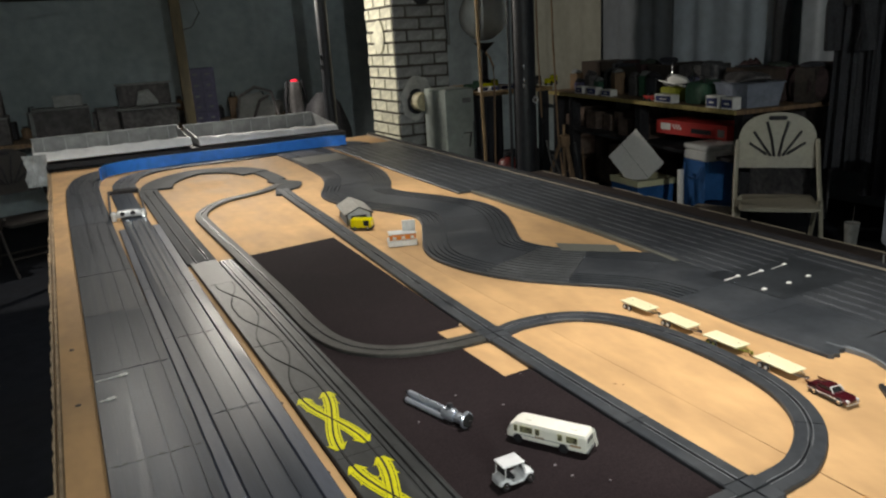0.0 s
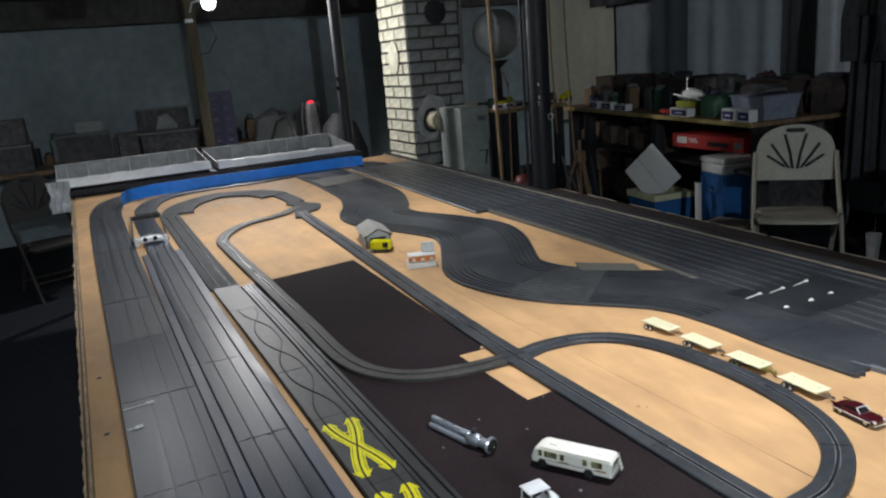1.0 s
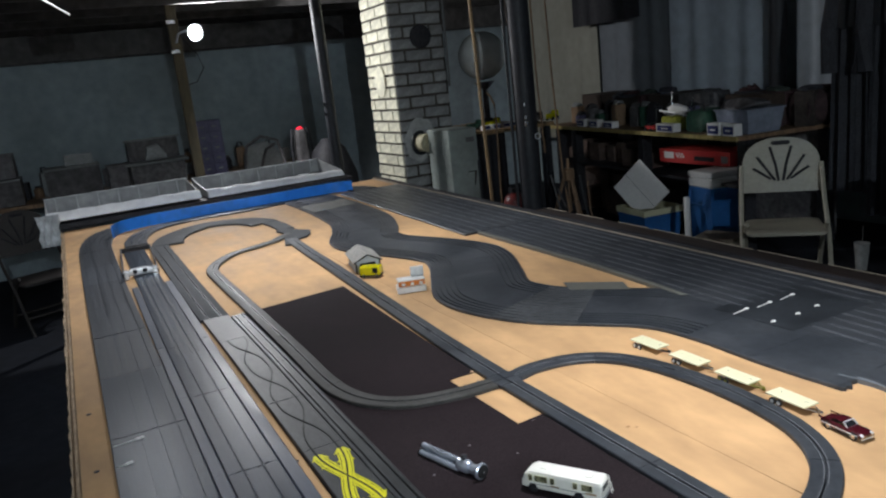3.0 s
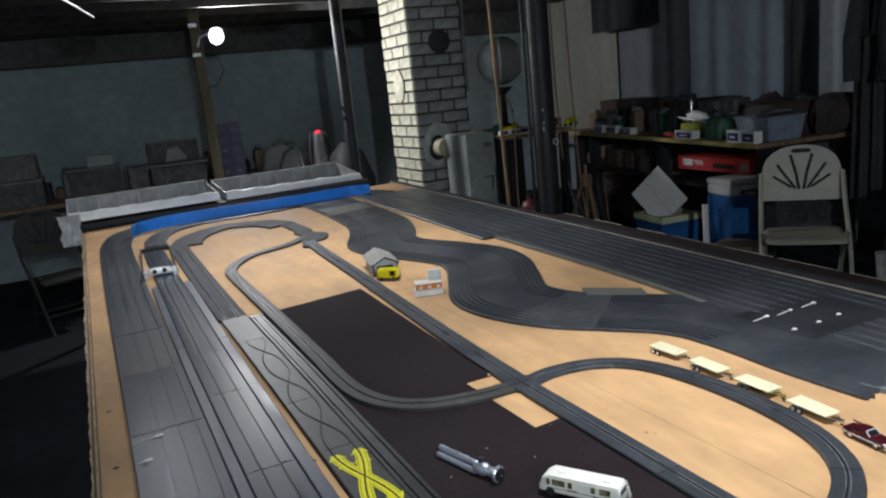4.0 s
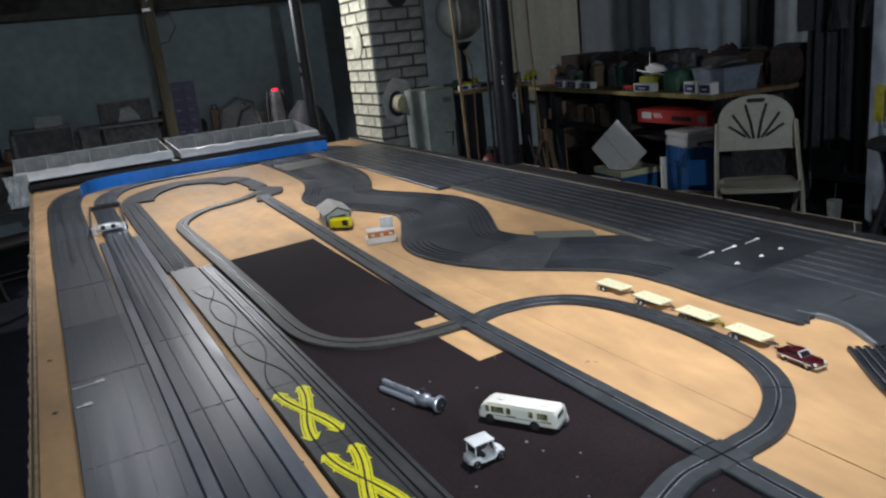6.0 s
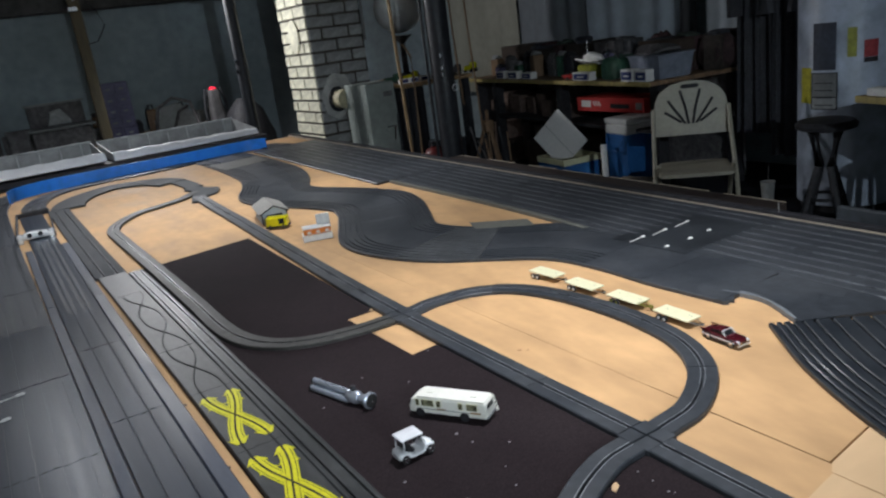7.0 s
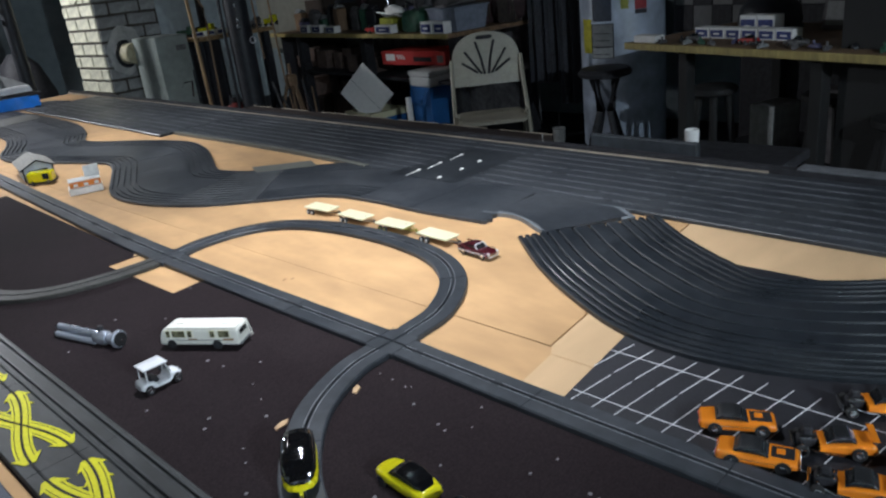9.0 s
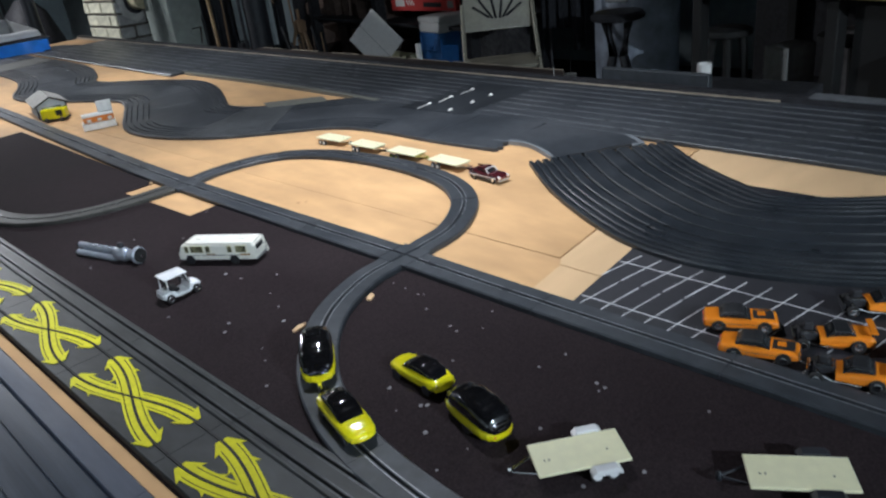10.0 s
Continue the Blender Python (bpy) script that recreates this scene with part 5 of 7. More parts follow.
for row in range(25):
    z = FLOORZ + 0.050 + row * CH
    for face in (0, 1):
        length = 0.52 if face == 0 else 0.60
        x = -BL / 2 * ((row + face) % 2)
        while x < length - 0.02:
            a, e = max(x, 0), min(x + BL, length)
            size = e - a
            me = plain if size > BL * 0.9 else short
            cx = (a + e) / 2
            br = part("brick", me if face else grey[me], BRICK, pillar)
            k = size / (BL if me is plain else BL / 2)
            j = random.uniform(-0.003, 0.003)
            tilt = random.uniform(-1.6, 1.6)
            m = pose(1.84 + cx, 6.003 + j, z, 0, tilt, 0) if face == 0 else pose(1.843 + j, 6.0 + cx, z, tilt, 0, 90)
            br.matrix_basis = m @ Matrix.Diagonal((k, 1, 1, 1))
            x += BL
tagged(part("flue_cover", Build().lathe([(0.085, 0), (0.10, 0.006), (0.10, 0.018), (0.07, 0.03)], 28, pose(2.12, 5.994, 1.045, 90)), BLACK, smooth=True), "black round flue cover on the pillar", "flue cover")
tagged(part("oval_plaque", Build().lathe([(0.07, 0), (0.07, 0.008), (0.055, 0.014)], 28, pose(1.827, 6.28, 0.70, 0, -90) @ Matrix.Diagonal((2.0, 1.55, 1, 1))), BRICK, smooth=True), "white oval plaque on the brick pillar", "plaque")

random.seed(29)
blot = []
for i in range(26):
    a = 2 * math.pi * i / 26
    r = 0.155 * (1 + 0.08 * math.sin(3 * a + 1) + 0.05 * math.sin(7 * a) + random.uniform(-0.02, 0.02))
    up = max(0.0, math.sin(a))
    blot.append((2.01 + r * math.cos(a) + 0.05 * up * up, 0.145 + r * (1.0 + 0.45 * up) * math.sin(a)))
patch = part("plaster_patch", Build().loft([[(x, 5.989, z) for x, z in blot], [(2.01 + (x - 2.01) * 0.8, 5.982, 0.145 + (z - 0.145) * 0.8) for x, z in blot]]), PLASTER)
tagged(patch, "pale smeared plaster round the flue hole", "plaster")

# lamp post with a bright work lamp
lp = thing("work_lamp", "lit clamp work lamp on a rough wooden post", "work lamp", pose(0.27, 7.05, 0))
part("post", Build().box(-0.045, 0.045, -0.02, 0.02, FLOORZ, TOP - 0.003, 0.004), mat("dark_post_wood", (0.062, 0.050, 0.026), 0.8, grain=9, vary=0.3, bump=0.3, stretch=(9, 9, 1)), lp, "rough dark wooden post")
part("reflector", Build().lathe([(0.022, 0.05), (0.045, 0.03), (0.073, -0.03), (0.076, -0.032), (0.047, 0.034), (0.024, 0.056)], 28, Matrix.Translation((LAMP[0] - 0.27, LAMP[1] - 7.05 + 0.02, LAMP[2])) @ pose(0, 0, 0, -78, 0, 24)), ALU, lp, "aluminium reflector", True)
part("bulb", Build().lathe([(0.004, -0.040), (0.026, -0.032), (0.036, -0.010), (0.031, 0.012), (0.016, 0.03)], 20, Matrix.Translation((LAMP[0] - 0.27, LAMP[1] - 7.05 + 0.02, LAMP[2])) @ pose(0, 0, 0, -78, 0, 0)), LAMPGLOW, lp, "glowing bulb", True)
part("arm", Build().tube([(0.0, -0.02, 1.22), (0.03, -0.03, 1.30), (0.10, -0.03, 1.32), (0.15, -0.04, 1.30)], 0.009), ALU, lp, smooth=True)
for z in (1.38, 1.13):
    part("clamp", Build().box(-0.06, 0.02, -0.05, -0.015, z, z + 0.04, 0.006), CHROME, lp, "shiny clamp")
part("cord", Build().tube([(0.06, -0.02, 1.26), (0.16, 0.0, 1.12), (0.20, 0.0, 1.0), (0.12, 0.0, 0.88), (0.03, -0.02, 0.86)], 0.005), BLACK, lp, "black cord", True)

# the added fill bulb, then the shaded lamps and tube fixture over the table
f = thing("fill_bulb", "unseen bare bulb added behind the camera as fill", "ceiling lamp", pose(*FILLBULB))
part("stem", Build().cyl((0, 0, 0.08), (0, 0, TOP - FILLBULB[2] - 0.003), 0.008, seg=10), BLACK, f, smooth=True)
part("neck", Build().lathe([(0.016, 0.095), (0.018, 0.085)], 14), CHROME, f, smooth=True)
part("bulb", Build().lathe([(0.004, 0.046), (0.022, 0.052), (0.028, 0.066), (0.016, 0.084)], 18), LAMPGLOW, f, "glowing bulb", True)
for bx, by, bz, power, wide in SHADED:
    f = thing("pendant_lamp", "dark cone-shaded lamp hung over the table", "ceiling lamp", pose(bx, by, bz), "lamps over the table")
    part("shade", Build().lathe([(0.028, 0.10), (0.14, 0.022), (0.143, 0.024), (0.031, 0.106)], 28, caps=False), STEELPAINT, f, "dark cone shade", True)
    part("stem", Build().cyl((0, 0, 0.09), (0, 0, TOP - bz - 0.003), 0.008, seg=10), BLACK, f, smooth=True)
    part("neck", Build().lathe([(0.016, 0.100), (0.018, 0.088)], 14), CHROME, f, smooth=True)
    part("bulb", Build().lathe([(0.004, 0.050), (0.020, 0.056), (0.026, 0.068), (0.016, 0.087)], 18), LAMPGLOW, f, "glowing bulb", True)
tf = thing("tube_fixture", "long tube light fixture hung under the joists", "ceiling lamp", pose(*TUBE, 0, 0, -5))
part("hood", Build().box(-0.075, 0.075, -0.47, 0.47, 0.034, 0.07, 0.006), WHITE, tf, "white enamel hood")
part("tube", Build().cyl((0, -0.44, 0.018), (0, 0.44, 0.018), 0.012, seg=14), TUBEGLOW, tf, "glowing glass tube", True)
for s in (-1, 1):
    part("side", Build().box(s * 0.075 - 0.004, s * 0.075 + 0.004, -0.47, 0.47, -0.035, 0.034, 0.002), WHITE, tf)
    part("end", Build().box(-0.071, 0.071, s * 0.462 - 0.004, s * 0.462 + 0.004, -0.035, 0.034, 0.002), WHITE, tf)

# ---- far end clutter ----
def bin_box(label, x0, x1, y0, y1, z0, z1, material, lid=None, name="storage_box", category="box"):
    t = thing(name, label, category)
    w = 0.012
    part("base", Build().box(x0 + w, x1 - w, y0 + w, y1 - w, z0, z0 + w), material, t)
    part("side", Build().box(x0, x0 + w, y0, y1, z0, z1, 0.003), material, t)
    part("side", Build().box(x1 - w, x1, y0, y1, z0, z1, 0.003), material, t)
    part("side", Build().box(x0 + w, x1 - w, y0, y0 + w, z0, z1, 0.003), material, t)
    part("side", Build().box(x0 + w, x1 - w, y1 - w, y1, z0, z1, 0.003), material, t)
    if lid:
        part("lid", Build().box(x0 - 0.008, x1 + 0.008, y0 - 0.008, y1 + 0.008, z1, z1 + 0.02, 0.006), lid, t)
    return t


def carton(label, m, lx, ly, lz, material, name="cardboard_box", category="box", group=""):
    t = thing(name, label, category, m, group)
    part("body", Build().box(0, lx, 0, ly, 0, lz, 0.003), material, t)
    part("flap", Build().box(0.002, lx / 2 - 0.002, 0.002, ly - 0.002, lz, lz + 0.004), material, t)
    part("flap", Build().box(lx / 2 + 0.002, lx - 0.002, 0.002, ly - 0.002, lz, lz + 0.004), material, t)
    return t


def shelf(label, x0, x1, y0, y1, z, material, name="workbench", category="workbench", thick=0.04, m=None, legs=None):
    t = thing(name, label, category, m)
    part("top", Build().box(x0, x1, y0, y1, z - thick, z, 0.004), material, t)
    for x in (x0 + 0.06, x1 - 0.06):
        for y in (y0 + 0.06, y1 - 0.06):
            part("leg", Build().box(x - 0.035, x + 0.035, y - 0.035, y + 0.035, FLOORZ, z - thick, 0.004), legs or (WOOD if material is not BLACK else BLACK), t)
    return t


shelf("long dark bench against the far wall", -2.4, 1.5, 7.55, 8.35, -0.02, WOOD)
bin_box("grey storage box with a pale lid on the far bench", -0.98, -0.52, 7.62, 7.95, -0.02, 0.24, DIM, GREYPLASTIC)
bin_box("dark storage box on the far bench", -1.75, -1.18, 7.60, 8.0, -0.02, 0.20, DIM, GREYPLASTIC)
bin_box("dark carton stacked on a storage box", -1.65, -1.2, 7.66, 7.95, 0.225, 0.44, DIM)
bin_box("small grey box stacked on a storage box", -0.80, -0.56, 7.68, 7.86, 0.262, 0.36, GREYPLASTIC)
bin_box("small dark tin on the far bench", -0.46, -0.28, 7.62, 7.8, -0.02, 0.20, DIM, DIM)
sw = thing("bench_saw", "dark bench saw with a pale guard", "bench saw", pose(0.0, 7.78, -0.02))
part("cabinet", Build().box(-0.26, 0.24, -0.16, 0.16, 0, 0.20, 0.01), DIM, sw)
part("table", Build().box(-0.30, 0.28, -0.2, 0.2, 0.20, 0.225, 0.005), GREYPLASTIC, sw)
part("guard", Build().hull([(-0.10, 0.02, 0.23, 0.25, 3), (-0.07, 0.03, 0.225, 0.36, 3), (0.03, 0.03, 0.225, 0.38, 3), (0.10, 0.02, 0.23, 0.27, 3)], 16), GREYPLASTIC, sw, "pale blade guard", True)
part("fence", Build().box(-0.24, 0.24, 0.12, 0.15, 0.225, 0.42, 0.004), DIM, sw)
part("rail", Build().box(-0.26, 0.26, 0.115, 0.13, 0.42, 0.44, 0.003), GREYPLASTIC, sw, "pale top rail")
cr = thing("drawer_crate", "violet-grey plastic drawer stack", "drawer unit", pose(0.52, 7.80, -0.02))
part("body", Build().box(-0.13, 0.13, -0.09, 0.15, 0, 0.54, 0.006), PURPLE, cr)
for i in range(5):
    for k in (-1, 1):
        d = part("drawer", Build().box(k * 0.06 - 0.052, k * 0.06 + 0.052, -0.104, -0.091, 0.02 + i * 0.104, 0.11 + i * 0.104, 0.004), PURPLE, cr)
        part("handle", Build().box(k * 0.06 - 0.02, k * 0.06 + 0.02, -0.112, -0.104, 0.055 + i * 0.104, 0.072 + i * 0.104, 0.002), GREYPLASTIC, d)
fr = thing("frame_stack", "folded dark chair frame with pale panel", "folded chair", pose(1.02, 7.72, 0.0))
part("panel", Build().hull([(-0.20, 0.01, -0.02, 0.10, 3), (-0.12, 0.012, -0.02, 0.22, 3), (0.05, 0.012, -0.02, 0.25, 3), (0.19, 0.01, -0.02, 0.12, 3)], 20), GREYPLASTIC, fr, "pale rounded panel", True)
part("tube", Build().tube([(-0.21, -0.04, -0.02), (-0.16, -0.04, 0.22), (0.0, -0.04, 0.30), (0.16, -0.04, 0.24), (0.22, -0.04, -0.02)], 0.016), DIM, fr, smooth=True)
part("tube", Build().tube([(-0.05, -0.06, -0.02), (0.03, -0.06, 0.16), (0.13, -0.06, 0.21)], 0.014), DIM, fr, smooth=True)
tw = thing("charger_tower", "grey tower unit with a glowing red light on top", "battery charger", pose(1.34, 7.36, 0.0))
part("body", Build().hull([(FLOORZ, 0.10, -0.07, 0.07, 5), (0.10, 0.085, -0.065, 0.065, 5), (0.32, 0.065, -0.05, 0.05, 4), (0.335, 0.05, -0.04, 0.04, 4)], 20, pose(0, 0, 0, 0, -90)), DIM, tw, smooth=True)
part("light", Build().lathe([(0.034, 0.335), (0.034, 0.345), (0.022, 0.356), (0.006, 0.359)], 18), REDLIGHT, tw, "glowing red light", True)
for s in (-1, 1):
    part("frame", Build().tube([(s * 0.12, 0, FLOORZ), (s * 0.10, 0, 0.2), (s * 0.075, 0, 0.34)], 0.014), BLACK, tw, "black side tube", True)
bg = thing("black_bag", "big rounded black bag beside the pillar", "bag", pose(1.55, 7.15, FLOORZ))
part("sack", Build().hull([(0.0, 0.22, -0.22, 0.22, 2.5), (0.3, 0.27, -0.26, 0.26, 2.5), (0.7, 0.25, -0.24, 0.24, 2.4), (0.95, 0.17, -0.16, 0.16, 2.2), (1.06, 0.06, -0.06, 0.06, 2)], 22, pose(0, 0, 0, 0, -90)), BLACK, bg, smooth=True)


random.seed(61)
for k in range(30):
    x, y = -2.2 + k * 0.122 + random.uniform(-0.04, 0.04), random.uniform(8.02, 8.26)
    if -0.35 < x < 0.30:
        y = 8.22
    h, w = random.uniform(0.12, 0.34), random.uniform(0.04, 0.09)
    mt = random.choice((DIM, DIM, GREYPLASTIC, BLACK, PALEDIM, WOOD))
    if k % 3 == 0:
        t = thing("jar", "dim dusty jar on the far bench", "jar", pose(x, y, -0.02), "jars on the far bench")
        part("body", Build().lathe([(w * 0.6, 0), (w * 0.66, 0.01), (w * 0.66, h * 0.62), (w * 0.4, h * 0.74)], 16), mt, t, smooth=True)
        part("lid", Build().lathe([(w * 0.42, h * 0.74), (w * 0.44, h * 0.76), (w * 0.44, h * 0.84), (w * 0.3, h * 0.85)], 16), DIM, t, smooth=True)
    elif k % 3 == 1:
        t = thing("tool_case", "dim tool case with a handle on the far bench", "tool case", pose(x, y, -0.02, 0, 0, random.uniform(-20, 20)), "cases on the far bench")
        part("body", Build().hull([(-w, 0.05, 0, h * 0.6, 5), (-w * 0.9, 0.06, 0, h * 0.7, 5), (w * 0.9, 0.06, 0, h * 0.7, 5), (w, 0.05, 0, h * 0.6, 5)], 16), mt, t, smooth=True)
        part("handle", Build().tube([(-w * 0.5, 0, h * 0.66), (-w * 0.4, 0, h * 0.84), (w * 0.4, 0, h * 0.84), (w * 0.5, 0, h * 0.66)], 0.008), BLACK, t, smooth=True)
    else:
        carton("dim small carton on the far bench", pose(x, y, -0.02, 0, 0, random.uniform(-15, 15)), w * 1.5, 0.12, h * 0.8, mt, group="cartons on the far bench")


def folding_chair(label, m, resin, tube_mat, group=""):
    """A folding chair: slotted fan back, flat seat, tubular frame. It faces -y."""
    c = thing("folding_chair", label, "chair", m, group)
    z0 = 0.0
    prof = []
    for i in range(25):
        t = math.pi * i / 24
        prof.append((0.205 * math.cos(t), 0.665 + 0.22 * math.sin(t) ** 0.62))
    prof = [(0.205, 0.548)] + prof + [(-0.205, 0.548)]
    ring0 = [(x, 0.215 + (z - 0.53) * 0.16, z) for x, z in prof]
    part("backrest", Build().loft([ring0, [(x, y + 0.014, z) for x, y, z in ring0]]), resin, c)
    f = lambda q: (q[0], 0.2125 + (q[1] - 0.53) * 0.16, q[1])
    for sd in (-1, 1):
        for (xa, za), (xm, zm), (xb, zb) in (((0.012, 0.618), (0.028, 0.72), (0.056, 0.828)), ((0.030, 0.622), (0.075, 0.69), (0.124, 0.770)), ((0.052, 0.630), (0.098, 0.665), (0.146, 0.700))):
            part("slot", Build().tube([f((sd * xa, za)), f((sd * xm, zm)), f((sd * xb, zb))], 0.0075, 8), BLACK, c, "dark fan slot")
    part("handhold", Build().hull([(-0.05, 0.004, -0.004, 0.004, 2), (-0.04, 0.004, -0.014, 0.012, 2), (0.04, 0.004, -0.014, 0.012, 2), (0.05, 0.004, -0.004, 0.004, 2)], 14, Matrix.Translation((0, 0.2640, 0.852))), BLACK, c, "dark grip opening")
    part("seat", Build().hull(bend([(-0.20, 0.185, 0.395, 0.415, 5), (-0.17, 0.20, 0.388, 0.422, 5), (0.15, 0.19, 0.395, 0.422, 5), (0.19, 0.17, 0.40, 0.415, 5)]), 24, pose(0, -0.01, -0.028, 0, 0, 90)), resin, c, smooth=True)
    for s in (-1, 1):
        part("back_leg", Build().tube([(s * 0.215, -0.25, z0), (s * 0.217, -0.05, 0.33), (s * 0.214, 0.14, 0.53), (s * 0.208, 0.24, 0.72)], 0.0125, 10), tube_mat, c, "tubular frame leg", True)
        part("front_leg", Build().tube([(s * 0.195, 0.24, z0), (s * 0.197, 0.05, 0.30), (s * 0.197, -0.14, 0.43)], 0.0125, 10), tube_mat, c, "tubular frame leg", True)
    for y, z in ((-0.17, 0.13), (0.18, 0.10)):
        part("crossbar", Build().cyl((-0.21, y, z), (0.21, y, z), 0.009, seg=10), tube_mat, c, smooth=True)
    return c


CHAIRS = "folding chairs"
folding_chair("beige resin folding chair with fan-slotted back", pose(3.101, 3.132, FLOORZ, 0, 0, -47) @ Matrix.Diagonal((1.13, 1.05, 1.035, 1)), BEIGE, BEIGE, CHAIRS)
folding_chair("dark folding chair in the far corner", pose(-1.12, 6.35, FLOORZ, 0, 0, 20), DARKRESIN, DARKRESIN, CHAIRS)

# ---- furnace corner by the pillar ----
fu = thing("furnace", "grey metal furnace cabinet with a round blower", "furnace", pose(2.27, 5.62, FLOORZ))
part("cabinet", Build().box(-0.255, 0.01, -0.17, 0.23, 0, 1.095, 0.008), mat("grey_green_steel", (0.25, 0.28, 0.26), 0.5, grain=20, vary=0.12, bump=0.1), fu)
part("side_panel", Build().box(0.015, 0.30, -0.15, 0.23, 0, 1.02, 0.008), STEELPAINT, fu, "dark side cabinet")
part("label", Build().box(-0.10, -0.02, -0.174, -0.171, 0.98, 1.02), DIM, fu, "small dim label plate")
part("door_edge", Build().box(-0.01, 0.0, -0.178, -0.171, 0.1, 0.82, 0.002), STEELPAINT, fu)
part("flue_pipe", Build().cyl((-0.265, 0.362, 0.985), (-0.25, 0.215, 0.985), 0.080, 0.080, seg=26), mat("yellowed_pipe", (0.42, 0.38, 0.25), 0.6, grain=30, vary=0.2, blotch=8, stain=0.25), fu, "short yellowed flue pipe", True)
part("pipe_collar", Build().lathe([(0.086, 0.0), (0.108, 0.004), (0.108, 0.012), (0.086, 0.016)], 26, pose(-0.27, 0.358, 0.985, 90, 0, 20)), STEELPAINT, fu, "dark wall collar", True)
part("handle", Build().tube([(-0.12, -0.17, 0.70), (-0.12, -0.21, 0.74), (-0.05, -0.21, 0.74), (-0.05, -0.17, 0.62)], 0.006), CHROME, fu, smooth=True)
shelf("wooden shelf top beside the pillar with clutter", 2.36, 3.05, 5.42, 6.6, 0.205, BENCHWOOD, thick=0.030, legs=STEELPAINT)
gl = thing("globe", "large pale grey ball on a shelf stand", "globe", pose(2.90, 6.30, 0.205))
part("ball", Build().lathe([(0.225 * math.sin(math.pi * i / 20) + 0.0005, 0.635 - 0.225 * math.cos(math.pi * i / 20)) for i in range(21)], 32), mat("ball_vinyl", (0.68, 0.70, 0.68), 0.12, grain=8, vary=0.1, bump=0.03), gl, smooth=True)
part("stand", Build().lathe([(0.12, 0.0), (0.12, 0.02), (0.03, 0.05), (0.025, 0.32), (0.10, 0.39)], 20), DIM, gl, smooth=True)
random.seed(8)
for k, (x, mt, lb) in enumerate(((2.50, GREEN, "dark green toy truck on the shelf"), (2.66, YELLOW, "dull yellow toy truck on the shelf"), (3.08, DIM, "dark toy truck on the shelf"), (3.22, YELLOW, "dull yellow toy truck on the shelf"))):
    t = thing("toy_truck", lb, "toy truck", pose(x - 0.08, 5.72 - 0.05 * k, 0.205, 0, 0, 8 * k), "shelf toy trucks")
    part("bed", Build().box(-0.07, 0.02, -0.03, 0.03, 0.02, 0.06, 0.005), mt, t)
    part("cab", Build().box(0.022, 0.065, -0.03, 0.03, 0.018, 0.085, 0.008), mt, t)
    for xx in (-0.045, 0.042):
        for sd in (-1, 1):
            wheel(t, xx, sd * 0.028, 0.018, 0.014)
for k in range(4):
    t = thing("model_box", "small white model car box with a dark window", "model box", pose(2.40 + k * 0.10, 5.55, 0.205), "shelf model boxes")
    part("carton", Build().box(0, 0.085, 0, 0.035, 0, 0.04, 0.001), PAPER, t)
    part("window", Build().box(0.010, 0.075, -0.0012, -0.0002, 0.008, 0.032), BLUEPRINT, t)
# pipes, cords and hanging tools near the thick column
for k, (x, y0, y1, z) in enumerate(((2.66, 5.09, 5.03, 0.0), (2.73, 5.00, 4.90, -0.25), (2.56, 5.30, 5.20, 0.1))):
    tagged(part("rope", Build().tube([(x, y0, TOP - 0.003), (x, (y0 + y1) / 2 + 0.01, 0.6), (x, y1, z)], 0.007), WOOD, smooth=True), "brown rope hanging from the joists", "rope", "hanging ropes")
ts = thing("camera_tripod", "folded brown tripod standing among cords", "tripod", pose(2.78, 4.90, FLOORZ))
for a in (20, 140, 260):
    part("leg", Build().tube([(0.24 * math.cos(radians(a)), 0.24 * math.sin(radians(a)), 0), (0.04 * math.cos(radians(a)), 0.04 * math.sin(radians(a)), 0.62)], 0.013), WOOD, ts, smooth=True)
part("head", Build().box(-0.04, 0.04, -0.04, 0.04, 0.60, 0.70, 0.015), WOOD, ts)
part("column", Build().cyl((0, 0, 0.35), (0, 0, 0.78), 0.012, seg=10), WOOD, ts, smooth=True)
random.seed(23)
for k in range(7):
    x, y = 2.60 + random.uniform(0, 0.32), 4.72 + random.uniform(0, 0.25)
    tagged(part("stick", Build().tube([(x + random.uniform(-0.15, 0.15), y + random.uniform(-0.1, 0.1), FLOORZ + 0.008), (x, y, FLOORZ + random.uniform(0.25, 0.4)), (x + random.uniform(-0.08, 0.08), y + 0.05, FLOORZ + random.uniform(0.5, 0.75))], random.uniform(0.006, 0.012)), (WOOD, DIM, STEELPAINT)[k % 3], smooth=True), "bent wooden stick leaning in a tangle", "stick", "tangle of sticks")
bw2 = thing("glass_bowl", "small pale bowl lying on the floor", "bowl", pose(3.02, 4.62, FLOORZ))
part("shell", Build().lathe([(0.03, 0.0), (0.07, 0.02), (0.085, 0.06), (0.08, 0.065), (0.065, 0.03)], 20), GREYPLASTIC, bw2, smooth=True)

# ---- long east workbench ----
wb = thing("workbench", "cluttered long wooden workbench with a yellowed edge", "workbench", pose(3.36, 3.72, 0, 0, 0, -9.5))
part("top", Build().box(0.0165, 0.95, 0, 3.05, 0.026, 0.058, 0.003), WOOD, wb)
part("edge_strip", Build().box(0, 0.016, 0, 3.05, 0.026, 0.0595, 0.003), EDGEYELLOW, wb, "yellowed front edge strip")
# added dark sheets behind and beside the underside, standing in for its shade
part("back_panel", Build().box(0.91, 0.93, 0.05, 3.0, FLOORZ + 0.05, 0.02), DIM, wb, "dark panel added for the under-bench shade")
part("end_panel", Build().box(0.10, 0.905, 3.0, 3.02, FLOORZ + 0.02, 0.02), BLACK, wb, "dark end sheet added for the under-bench shade")
